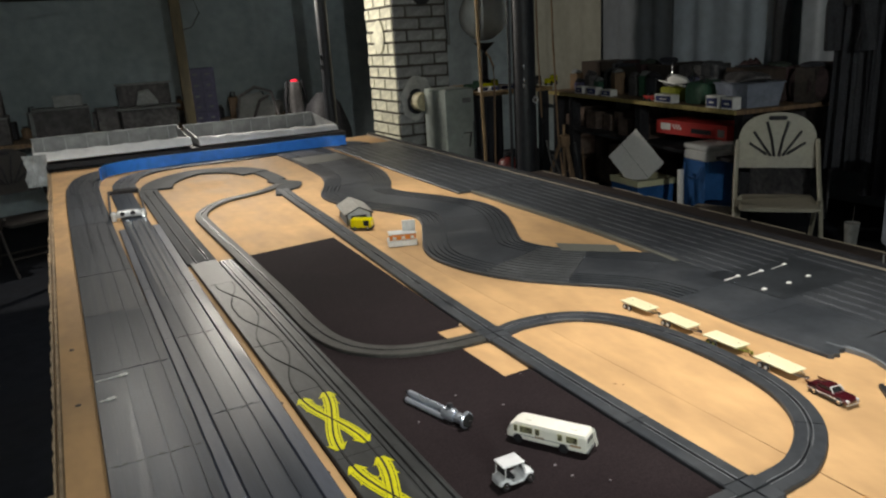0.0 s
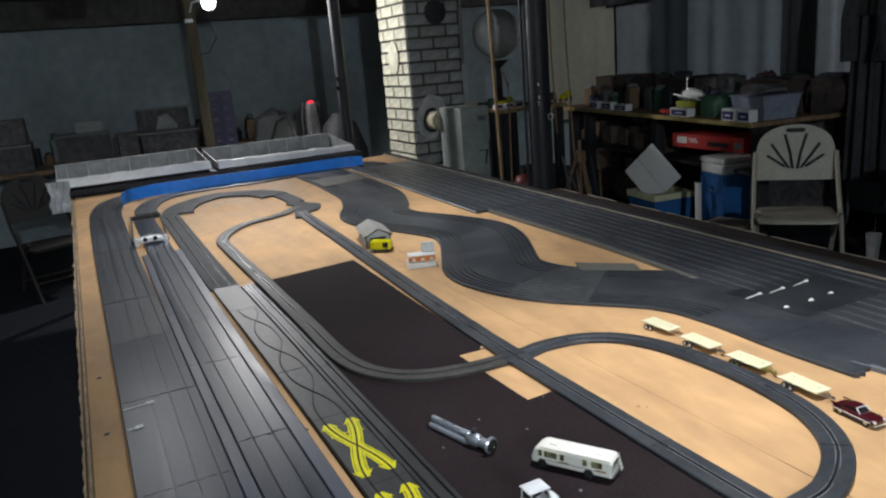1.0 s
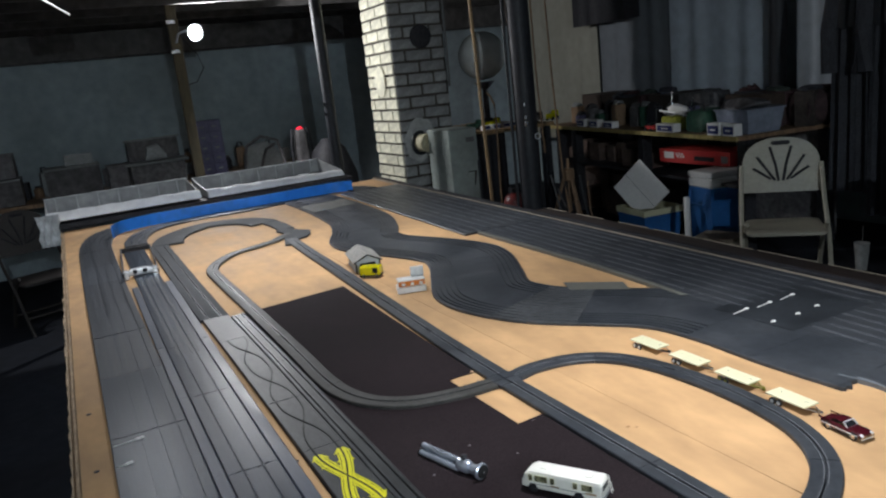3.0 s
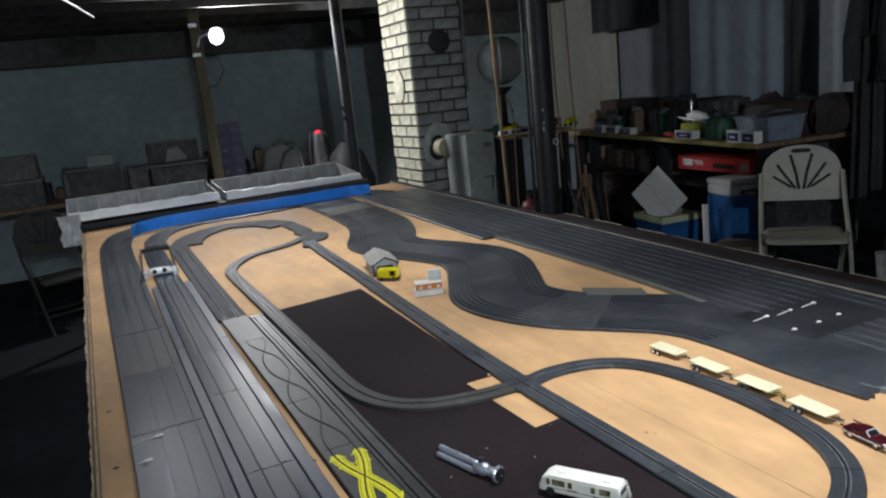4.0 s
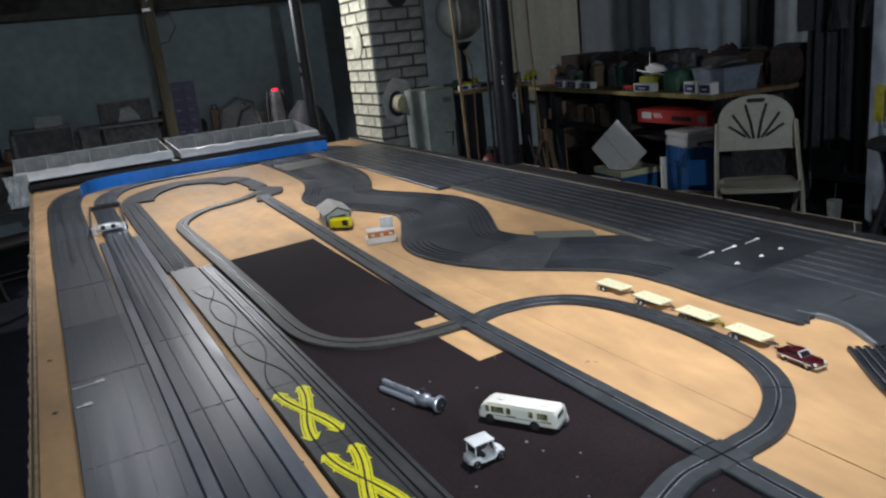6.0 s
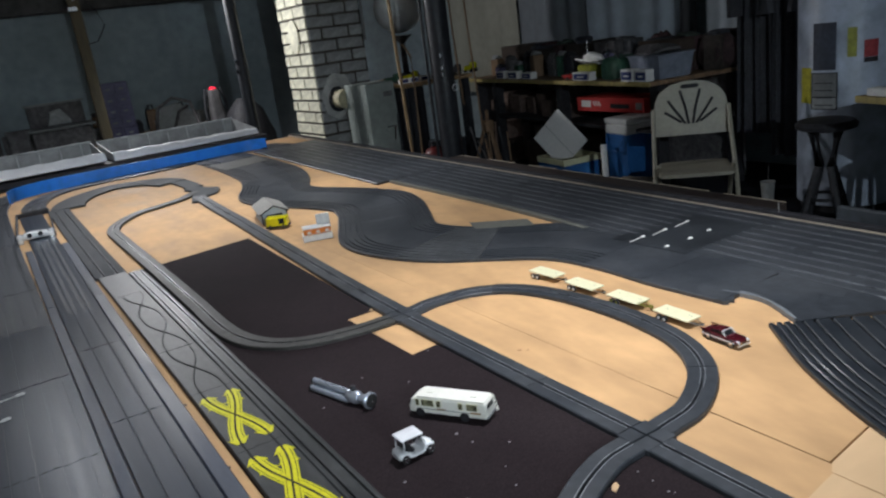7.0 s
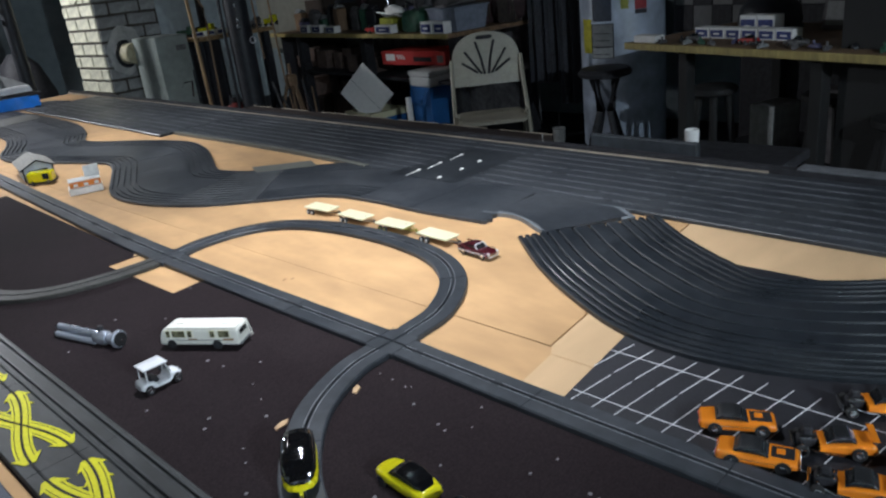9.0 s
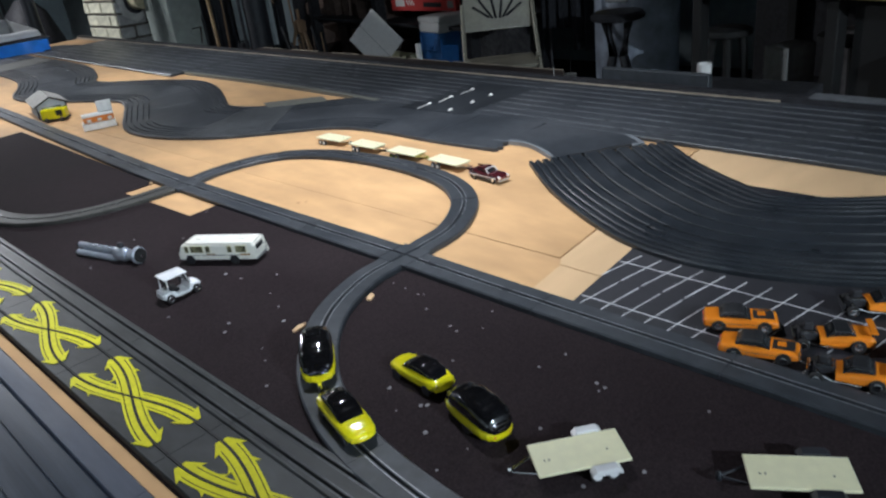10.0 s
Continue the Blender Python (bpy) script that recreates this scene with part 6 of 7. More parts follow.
part("shelf_board", Build().box(0.12, 0.90, 0.05, 2.7, -0.34, -0.315, 0.003), BLACK, wb, "dark under-shelf")
for x in (0.16, 0.88):
    for y in (0.10, 1.40, 2.65):
        part("leg", Build().box(x - 0.045, x + 0.045, y - 0.045, y + 0.045, FLOORZ, 0.022, 0.004), BLACK, wb)


def on_bench(x, y, z=0.058, turn=0.0):
    return pose(3.36, 3.72, 0, 0, 0, -9.5) @ pose(x, y, z, 0, 0, turn)


def model_box(m, lx=0.15, lz=0.085, group="blue and white model boxes", label="white model car box with blue printed front"):
    t = thing("model_box", label, "model box", m, group)
    part("carton", Build().box(0, 0.07, 0, lx, 0, lz, 0.002), PAPER, t)
    part("print", Build().box(-0.0015, -0.0002, lx * 0.08, lx * 0.92, lz * 0.14, lz * 0.80), BLUEPRINT, t, "dark blue printed panel")
    part("bar", Build().box(-0.003, -0.0017, lx * 0.3, lx * 0.7, lz * 0.38, lz * 0.52), PAPER, t)


model_box(on_bench(0.02, 0.05), 0.13, 0.085)
model_box(on_bench(0.02, 0.21), 0.14, 0.088)
model_box(on_bench(0.03, 0.78), 0.24, 0.065)
model_box(on_bench(0.05, 1.75), 0.17, 0.06)
model_box(on_bench(0.05, 2.02), 0.17, 0.07)
model_box(on_bench(0.05, 2.28), 0.15, 0.07)
bb = thing("clear_tub", "cloudy plastic tub full of parts on the bench", "tub", on_bench(0.14, 0.05) @ Matrix.Diagonal((0.9, 0.85, 0.95, 1)))
part("wall", Build().loft([[(0, 0, 0), (0.30, 0, 0), (0.30, 0.36, 0), (0, 0.36, 0)], [(-0.025, -0.025, 0.17), (0.325, -0.025, 0.17), (0.325, 0.385, 0.17), (-0.025, 0.385, 0.17)]]), TUBGREY, bb)
part("rim", Build().box(-0.038, 0.338, -0.038, 0.398, 0.17, 0.182, 0.004), TUBGREY, bb)
part("rag", Build().hull([(0.0, 0.1, 0.18, 0.20, 2), (0.08, 0.2, 0.18, 0.26, 2), (0.2, 0.22, 0.18, 0.25, 2), (0.3, 0.1, 0.18, 0.22, 2)], 14, pose(0, 0.20, 0)), DIM, bb, smooth=True)
carton("dark brown cardboard box at the back of the bench", on_bench(0.50, 0.25), 0.40, 0.50, 0.24, mat("dark_card", (0.042, 0.028, 0.020), 0.85))
carton("dark cardboard box at the back of the bench", on_bench(0.50, 1.35), 0.40, 0.50, 0.25, mat("dark_card_two", (0.035, 0.027, 0.022), 0.85))
carton("dark cardboard box at the back of the bench", on_bench(0.52, 2.02), 0.38, 0.40, 0.22, mat("dark_card_three", (0.040, 0.032, 0.025), 0.85))
random.seed(41)
for k in range(18):
    y = 0.30 + k * 0.15
    h = random.uniform(0.08, 0.2)
    t = thing("tool_box", "small dark box or tool case among bench clutter", "box", on_bench(random.uniform(0.24, 0.36), y, turn=random.uniform(-25, 25)), "dark clutter along the bench")
    mt = (DIM, STEELPAINT, GREEN, DIM, PURPLE, WOOD)[k % 6]
    part("body", Build().box(-0.05, 0.05, -0.055, 0.055, 0, h, 0.008), mt, t)
    part("lid", Build().hull([(-0.05, 0.03, h, h + 0.01, 3), (-0.02, 0.045, h, h + 0.045, 2.4), (0.03, 0.04, h, h + 0.03, 2.4), (0.05, 0.02, h, h + 0.01, 3)], 12), (DIM, BLACK, GREYPLASTIC)[k % 3], t, smooth=True)
carton("dark cardboard box at the north end of the bench", on_bench(0.45, 2.62), 0.40, 0.42, 0.27, mat("dark_card_four", (0.05, 0.036, 0.028), 0.85))
carton("grey parts box between other boxes", on_bench(0.45, 1.00), 0.3, 0.30, 0.26, DIM)
random.seed(77)
SHADES = [mat("bundle_" + n, c, 0.9, grain=30, vary=0.4, bump=0.6, blotch=9, stain=0.4) for n, c in (("umber", (0.034, 0.026, 0.022)), ("slate", (0.034, 0.037, 0.048)), ("moss", (0.035, 0.05, 0.04)), ("wine", (0.048, 0.023, 0.025)), ("ash", (0.070, 0.072, 0.078)))]
for k in range(26):
    y = 0.06 + k * 0.108 + random.uniform(-0.03, 0.03)
    w, h = random.uniform(0.06, 0.10), random.uniform(0.05, 0.11) if k % 3 else random.uniform(0.015, 0.05)
    base = 0.058 if k % 3 else 0.31
    x = random.uniform(0.36, 0.46) if k % 3 else random.uniform(0.60, 0.74)
    t = thing("bundle", "rumpled dim cloth bundle among the bench clutter", "bundle", on_bench(x, y, base, random.uniform(0, 180)), "bundles on the bench")
    if k % 3 == 0:
        part("carton", Build().box(-0.11, 0.11, -0.075, 0.075, -0.252, 0.0, 0.006), SHADES[k % 5], t, "dim box under the bundle")
    st = []
    for i in range(9):
        u = -1 + i / 4
        st.append((u * w * 1.3, 0.02 + 0.06 * (1 - u ** 4) * random.uniform(0.6, 1.2), 0.0, 0.012 + h * (1 - u ** 4) * random.uniform(0.35, 1.1), random.uniform(2.4, 4.5)))
    part("lump", Build().hull(bend(st, 2), 12), SHADES[(k * 2 + 1) % 5], t, smooth=True)
mk = thing("model_kit", "white toy aircraft kit heaped on the bench", "toy kit", on_bench(0.14, 0.86))
part("wing", Build().prism([(-0.05, -0.16), (0.03, -0.20), (0.06, 0.02), (0.05, 0.21), (-0.04, 0.17), (-0.02, 0.0)], 0, 0.012, pose(0.06, 0.13, 0.125, 6, 14, 4)), WHITE, mk, "white wing panel")
part("hull", Build().hull(bend([(-0.17, 0.012, 0.11, 0.13, 2.6), (-0.10, 0.032, 0.10, 0.155, 3.4), (0.03, 0.036, 0.10, 0.172, 3.4), (0.10, 0.030, 0.10, 0.150, 3), (0.15, 0.010, 0.11, 0.145, 2.4)]), 18, pose(0.075, 0.12, 0.035, 0, 0, 84)), WHITE, mk, "white hull", True)
part("parts_sprue", Build().tube([(0.0, -0.10, 0.115), (-0.015, 0.0, 0.135), (0.0, 0.10, 0.12), (0.01, 0.22, 0.14)], 0.006), GREYPLASTIC, mk, "grey bent parts frame", True)
part("mast", Build().cyl((0.08, 0.20, 0.18), (0.09, 0.21, 0.30), 0.008, 0.003, seg=10), CHROME, mk, smooth=True)
part("mast", Build().cyl((0.08, -0.06, 0.18), (0.085, -0.08, 0.27), 0.006, 0.003, seg=10), CHROME, mk, smooth=True)
part("base", Build().box(-0.02, 0.14, 0.02, 0.22, 0, 0.11, 0.01), mat("olive_card", (0.30, 0.31, 0.03), 0.6), mk, "yellow-green base box")
hp = thing("cloth_heap", "rumpled dark red-brown cloth heaped on boxes", "cloth", on_bench(0.34, -0.04, 0.25))
part("cloth", Build().hull([(-0.02, 0.10, -0.19, 0.04, 2), (0.06, 0.19, -0.19, 0.075, 2.6), (0.16, 0.16, -0.19, 0.055, 2.6), (0.24, 0.20, -0.19, 0.085, 2.6), (0.34, 0.12, -0.19, 0.05, 2)], 16, pose(0.30, 0.14, 0.0)), mat("brown_cloth", (0.036, 0.020, 0.021), 0.9, grain=30, vary=0.4, bump=0.6), hp, smooth=True)
gt = thing("green_case", "dark green plastic tool case on the bench", "case", on_bench(0.10, 0.48))
part("body", Build().hull([(0.0, 0.10, 0.0, 0.12, 5), (0.03, 0.13, 0.0, 0.16, 5), (0.2, 0.13, 0.0, 0.18, 5), (0.24, 0.1, 0.0, 0.12, 5)], 20, pose(0, 0.13, 0)), GREEN, gt, smooth=True)
part("handle", Build().tube([(0.05, 0.06, 0.16), (0.05, 0.08, 0.21), (0.05, 0.18, 0.21), (0.05, 0.2, 0.16)], 0.008), BLACK, gt, smooth=True)
rc = thing("small_red_car", "small red toy car on the bench", "toy car", on_bench(0.06, 1.12, turn=80))
part("body", Build().hull(bend([(-0.09, 0.03, 0.015, 0.04, 4), (-0.06, 0.036, 0.012, 0.05, 4), (0.06, 0.036, 0.012, 0.045, 4), (0.09, 0.03, 0.015, 0.035, 4)]), 18), RED, rc, smooth=True)
part("cabin", Build().hull(bend([(-0.05, 0.028, 0.04, 0.05, 3), (-0.02, 0.028, 0.04, 0.07, 3), (0.03, 0.028, 0.04, 0.048, 3)]), 16), GLASS, rc, smooth=True)
for xx in (-0.055, 0.055):
    for sd in (-1, 1):
        wheel(rc, xx, sd * 0.033, 0.016, 0.012)
UMBER = mat("umber_card", (0.105, 0.072, 0.058), 0.8, grain=25, vary=0.25, bump=0.2, blotch=6, stain=0.35, spread=0.35)
random.seed(63)
for k in range(7):
    y = 1.42 + k * 0.24
    carton("dim brown carton stored below the workbench", on_bench(random.uniform(0.22, 0.34), y, FLOORZ, random.uniform(-8, 8)), 0.26, random.uniform(0.17, 0.215), random.uniform(0.20, 0.44), UMBER, group="brown cartons below the bench")
    carton("dim brown carton on the under-shelf", on_bench(random.uniform(0.20, 0.30), y + 0.02, -0.315, random.uniform(-6, 6)), 0.24, random.uniform(0.15, 0.205), random.uniform(0.10, 0.26), UMBER, group="brown cartons below the bench")
rx = thing("kit_carton", "long red kit carton with checkered corner under the bench", "carton", pose(3.70, 4.035, -0.22, 0, 0, -3))
part("carton", Build().box(0, 0.30, 0.06, 0.86, -0.005, 0.108, 0.003), RED, rx)
part("print", Build().box(-0.0015, -0.0002, 0.68, 0.80, 0.03, 0.085), PAPER, rx, "white printed block")
for i in range(3):
    for k in range(2):
        part("check", Build().box(-0.0016, -0.0003, 0.555 + i * 0.034 + 0.017 * k, 0.572 + i * 0.034 + 0.017 * k, 0.04 + 0.02 * k, 0.06 + 0.02 * k), PAPER, rx)
part("print", Build().box(-0.0015, -0.0002, 0.22, 0.44, 0.025, 0.062), BLACK, rx, "dark printed block")
part("print", Build().box(-0.0015, -0.0002, 0.08, 0.15, 0.02, 0.075), GREYPLASTIC, rx, "grey printed block")


def cooler(label, m, lx, ly, h, lid=True):
    t = thing("cooler", label, "cooler", m, "blue coolers")
    part("body", Build().loft([[(-lx * 0.46, -ly * 0.46, 0), (lx * 0.46, -ly * 0.46, 0), (lx * 0.46, ly * 0.46, 0), (-lx * 0.46, ly * 0.46, 0)], [(-lx / 2, -ly / 2, h * 0.8), (lx / 2, -ly / 2, h * 0.8), (lx / 2, ly / 2, h * 0.8), (-lx / 2, ly / 2, h * 0.8)]]), COOLERBLUE, t)
    if not lid:
        rings = [[(sx * lx * k, sy * ly * k, z) for sx, sy in ((-1, -1), (1, -1), (1, 1), (-1, 1))] for k, z in ((0.50, h * 0.8), (0.525, h * 0.82), (0.525, h), (0.45, h), (0.42, h * 0.81))]
        part("rim", Build().loft(rings), CREAM, t, "yellowed open rim")
        return
    part("rim", Build().box(-lx * 0.515, lx * 0.515, -ly * 0.515, ly * 0.515, h * 0.8, h * 0.93, 0.012), PAPER, t, "white rim")
    part("lid", Build().box(-lx * 0.53, lx * 0.53, -ly * 0.53, ly * 0.53, h * 0.93, h, 0.01), PAPER, t, "white lid")
    part("handle", Build().tube([(-lx * 0.54, -ly * 0.4, h * 0.75), (-lx * 0.62, -ly * 0.3, h * 0.6), (-lx * 0.62, ly * 0.3, h * 0.6), (-lx * 0.54, ly * 0.4, h * 0.75)], 0.007), COOLERBLUE, t, smooth=True)


cooler("tall blue cooler with a white lid under the bench", pose(3.62, 4.155, FLOORZ, 0, 0, -10), 0.30, 0.27, 0.61)
cooler("low blue cooler under a white card", pose(3.55, 4.84, FLOORZ, 0, 0, -8), 0.36, 0.40, 0.27, lid=False)
pp = thing("card_sheet", "square white card tilted on its corner", "card", Matrix.Translation((3.465, 4.83, -0.42)) @ pose(0, 0, 0, 0, 0, -70) @ pose(0, 0, 0, -16) @ pose(0, 0, 0, 0, 42))
part("sheet", Build().prism([(-0.20, -0.165), (0.08, -0.165), (0.20, -0.03), (0.20, 0.165), (-0.20, 0.165)], -0.006, 0.006, pose(0, 0, 0, 90)), PAPER, pp)
part("crease", Build().box(-0.20, 0.20, -0.0072, -0.0062, -0.012, -0.009), GREYPLASTIC, pp)
tagged(part("white_tube", Build().cyl((3.36, 4.20, FLOORZ), (3.40, 4.25, -0.42), 0.024, seg=18), PAPER, smooth=True), "white plastic pipe offcut standing on the floor", "pipe")
carton("small crumpled pale carton on the floor", pose(3.30, 3.72, FLOORZ, 0, 0, 20), 0.25, 0.3, 0.17, mat("pale_card", (0.30, 0.26, 0.2), 0.8))
pl = thing("white_pail", "greyed plastic beaker on a low dark block", "pail", pose(3.60, 2.955, FLOORZ - 0.045) @ Matrix.Diagonal((0.6, 0.6, 1.0, 1)))
part("cup", Build().lathe([(0.055, 0.08), (0.075, 0.25), (0.078, 0.255), (0.07, 0.25)], 22), PALEDIM, pl, smooth=True)
part("rod", Build().cyl((0.03, 0.02, 0.12), (0.05, 0.02, 0.36), 0.006, seg=8), CHROME, pl, smooth=True)

# east wall hangings
def drape(label, x, y0, y1, z0, z1, material, name="curtain", waves=4, amp=0.012, group="wall curtains"):
    n = waves * 8
    rows = []
    for i in range(n + 1):
        y = y0 + (y1 - y0) * i / n
        d = amp * math.sin(2 * math.pi * waves * i / n) + amp * 0.4 * math.sin(5.1 * i)
        rows.append([(x + d, y, z0), (x + d * 0.9, y, (z0 + z1) / 2), (x + d * 0.6, y, z1), (x + d * 0.6 + 0.008, y, z1), (x + d * 0.9 + 0.008, y, (z0 + z1) / 2), (x + d + 0.008, y, z0)])
    return tagged(part(name, Build().loft(rows), material, None, "", True), label, name, group)


drape("pale greenish hanging curtain behind the workbench", 4.66, 6.76, 8.1, -0.2, TOP - 0.18, CURTAIN)
drape("dark grey hanging curtain behind the workbench", 4.68, 5.70, 6.74, -0.2, TOP - 0.18, mat("charcoal_curtain", (0.15, 0.165, 0.18), 0.9, grain=12, vary=0.07, bump=0.1, blotch=1.5, stain=0.12))
drape("dim grey-blue hanging curtain behind the workbench", 4.68, 4.52, 5.68, -0.2, TOP - 0.18, mat("grey_curtain", (0.50, 0.56, 0.62), 0.9, grain=12, vary=0.07, bump=0.1, blotch=1.5, stain=0.12))
drape("grey-blue hanging curtain beside the black pipe", 4.68, 3.62, 4.27, -0.3, TOP - 0.18, mat("blue_curtain", (0.44, 0.50, 0.55), 0.9, grain=12, vary=0.07, bump=0.1, blotch=1.5, stain=0.12))
drape("black banner hung from the joists", 4.45, 5.85, 6.9, 1.05, TOP - 0.18, BLACK, "banner", 4, 0.012, "")
COAT = mat("coat_cloth", (0.035, 0.036, 0.042), 0.9, grain=60, vary=0.3, bump=0.3, blotch=5, stain=0.3)


def coat(y, z0, w, label):
    """A coat on a hanger, hung on the wall side."""
    c = thing("black_coat", label, "coat", pose(4.02, y, 0), "coats on the wall")
    rows = []
    for i in range(25):
        t = i / 24
        d = 0.035 * math.sin(18 * t + y * 7) + 0.015 * math.sin(41 * t)
        u = (t - 0.5) * w
        sh = 1.18 - 0.22 * abs(2 * t - 1) ** 2
        rows.append([(d, u, z0), (d * 0.8, u * 0.92, 0.4), (d * 0.4, u * 0.8, sh), (d * 0.4 + 0.05, u * 0.8, sh), (d * 0.8 + 0.06, u * 0.92, 0.4), (d + 0.05, u, z0)])
    part("body", Build().loft(rows), COAT, c, smooth=True)
    for s in (-1, 1):
        part("sleeve", Build().tube([(-0.01, s * w * 0.36, 1.02), (-0.05, s * w * 0.44, 0.7), (-0.06, s * w * 0.40, 0.42)], 0.055), COAT, c, smooth=True)
        part("lapel", Build().prism([(-0.03, 0), (0.03, -0.02), (0.035, 0.30), (0.0, 0.34)], 0, 0.006, pose(-0.045, s * 0.04, 0.72, 90, 0, -90)), VINYL, c)
    part("hanger", Build().tube([(0.02, 0, 1.17), (0.02, 0, 1.28), (0.02, 0.02, 1.32), (0.02, 0.0, TOP - 0.17)], 0.004), CHROME, c, smooth=True)


coat(3.10, -0.55, 0.26, "long heavy black coat hanging by the heater")
coat(3.34, -0.40, 0.28, "black coat hanging beside the curtain")
tagged(part("downpipe", Build().cyl((4.60, 4.39, FLOORZ), (4.60, 4.37, TOP - 0.17), 0.065, seg=18), STEELPAINT, smooth=True), "black drain pipe on the wall", "pipe")
tagged(part("conduit", Build().cyl((4.62, 4.485, FLOORZ), (4.62, 4.465, TOP - 0.17), 0.013, seg=10), GREYPLASTIC, smooth=True), "grey conduit on the wall", "pipe")

# ---- water heater, stool and east bench ----
hw = thing("water_heater", "tall pale blue-white water heater with stickers", "water heater", pose(4.02, 2.68, FLOORZ, 0, 0, 31))
part("tank", Build().lathe([(0.27, 0.04), (0.285, 0.05), (0.285, 1.55), (0.27, 1.58), (0.06, 1.62)], 40), HEATER, hw, smooth=True)
part("base_ring", Build().lathe([(0.26, 0.0), (0.26, 0.045)], 32), BLACK, hw)


def sticker(name, a, z0, w, h, material, label, r=0.2865):
    """A curved sticker on the tank, at an angle from its front."""
    rows = []
    for i in range(7):
        t = radians(180 + a) + (i / 6 - 0.5) * w / r
        rows.append([(rr * math.cos(t), rr * math.sin(t), z) for rr, z in ((r - 0.001, z0), (r + 0.0015, z0), (r + 0.0015, z0 + h), (r - 0.001, z0 + h))])
    part(name, Build().loft(rows), material, hw, label)


sticker("label", -28, 0.905, 0.14, 0.28, mat("slate_label", (0.028, 0.036, 0.055), 0.6), "dark slate label")
sticker("label", -54, 0.70, 0.09, 0.22, mat("dull_label_yellow", (0.42, 0.38, 0.02), 0.6), "yellow label")
sticker("label", -28, 0.665, 0.165, 0.225, BLACK, "black label border", 0.2862)
sticker("label", -28, 0.745, 0.15, 0.14, GREYPLASTIC, "grey printed label")
sticker("label", -28, 0.670, 0.15, 0.068, GREYPLASTIC, "grey printed label")
for k in range(4):
    sticker("bar", -28, 0.69 + k * 0.045, 0.11, 0.005, BLACK, "", 0.2885)
sticker("tag", 3, 0.975, 0.05, 0.17, mat("faded_tag_yellow", (0.26, 0.27, 0.04), 0.6), "yellow hanging tag")
sticker("tag", 24, 0.965, 0.08, 0.10, mat("faded_tag_red", (0.26, 0.03, 0.035), 0.6), "faded red tag")
sticker("tag", 24, 0.935, 0.08, 0.028, BLACK, "dark tag foot")
so = thing("bar_stool", "black bar stool with splayed legs", "stool", pose(3.48, 2.49, FLOORZ, 0, 0, 20) @ Matrix.Diagonal((1, 1, 1.06, 1)))
part("seat", Build().lathe([(0.14, 0.565), (0.165, 0.575), (0.17, 0.595), (0.15, 0.615), (0.05, 0.62)], 28), BLACK, so, smooth=True)
for a in (45, 135, 225, 315):
    ca, sa = math.cos(radians(a)), math.sin(radians(a))
    part("leg", Build().tube([(0.10 * ca, 0.10 * sa, 0.57), (0.045 * ca, 0.045 * sa, 0.36), (0.17 * ca, 0.17 * sa, 0.0)], 0.022), BLACK, so, smooth=True)
part("foot_ring", Build().tube([(0.105 * math.cos(i * math.pi / 12), 0.105 * math.sin(i * math.pi / 12), 0.18) for i in range(25)], 0.009), BLACK, so, smooth=True)

E2 = pose(2.945, 2.03, 0.040, 0, 0, -18.5)
w2 = thing("workbench", "wooden workbench lined with model boxes", "workbench", E2)
part("top", Build().box(0.016, 0.85, -2.1, 0, -0.036, -0.006, 0.003), WOOD, w2)
part("edge_strip", Build().box(0, 0.0155, -2.1, 0, -0.038, -0.004, 0.003), EDGEYELLOW, w2, "yellowed front edge strip")
for x in (0.10, 0.78):
    for y in (-2.0, -1.1, -0.35):
        part("leg", Build().box(x - 0.03, x + 0.03, y - 0.03, y + 0.03, FLOORZ - 0.040, -0.042, 0.004), RUBBER, w2)
# another added dark sheet in place of the shade below this bench
part("back_panel", Build().box(0.82, 0.84, -2.05, -0.05, FLOORZ + 0.04, -0.045), BLACK, w2, "dark panel added for the under-bench shade")
part("under_shelf", Build().box(0.26, 0.82, -2.05, -0.3, -0.60, -0.58), BLACK, w2, "dark low shelf")
for k in range(6):
    model_box(E2 @ pose(0.25, -0.345 - k * 0.098, -0.006), 0.090, 0.052, "model boxes on the east bench")
for k in range(2):
    model_box(E2 @ pose(0.36, -0.54 - k * 0.105, -0.006), 0.10, 0.098, "model boxes on the east bench")
carton("flat white box lying on the bench", E2 @ pose(0.03, -0.20, -0.006), 0.07, 0.16, 0.032, PAPER)
hl = thing("toy_helmet", "dark shiny dome-shaped helmet on the bench", "helmet", E2 @ pose(0.60, -0.42, -0.006) @ Matrix.Diagonal((1.7, 1.7, 1.5, 1)))
part("shell", Build().lathe([(0.085, 0.0), (0.092, 0.03), (0.085, 0.075), (0.06, 0.105), (0.025, 0.12), (0.002, 0.123)], 26), STEELPAINT, hl, smooth=True)
part("trim", Build().lathe([(0.093, 0.0), (0.096, 0.006), (0.093, 0.012)], 26), STEELPAINT, hl, smooth=True)
pf = thing("picture_frame", "small framed pale picture leaning at the back", "picture frame", E2 @ pose(0.62, -0.90, -0.006, 0, 8, 0))
part("frame", Build().box(0, 0.012, 0, 0.20, 0.0, 0.15, 0.002), DIM, pf)
part("print", Build().box(-0.002, -0.0003, 0.02, 0.18, 0.02, 0.13), GREYPLASTIC, pf, "faded grey print")
sc = thing("small_screen", "small pale box with a lit display", "gauge box", E2 @ pose(0.56, -1.04, 0.14))
part("case", Build().box(0, 0.08, 0, 0.13, -0.146, 0.09, 0.006), GREYPLASTIC, sc)
part("window", Build().box(-0.002, -0.0003, 0.02, 0.11, 0.02, 0.075), mat("small_display", (0.62, 0.74, 0.85), 0.3, glow=0.35, bump=0), sc, "small lit pale blue display")
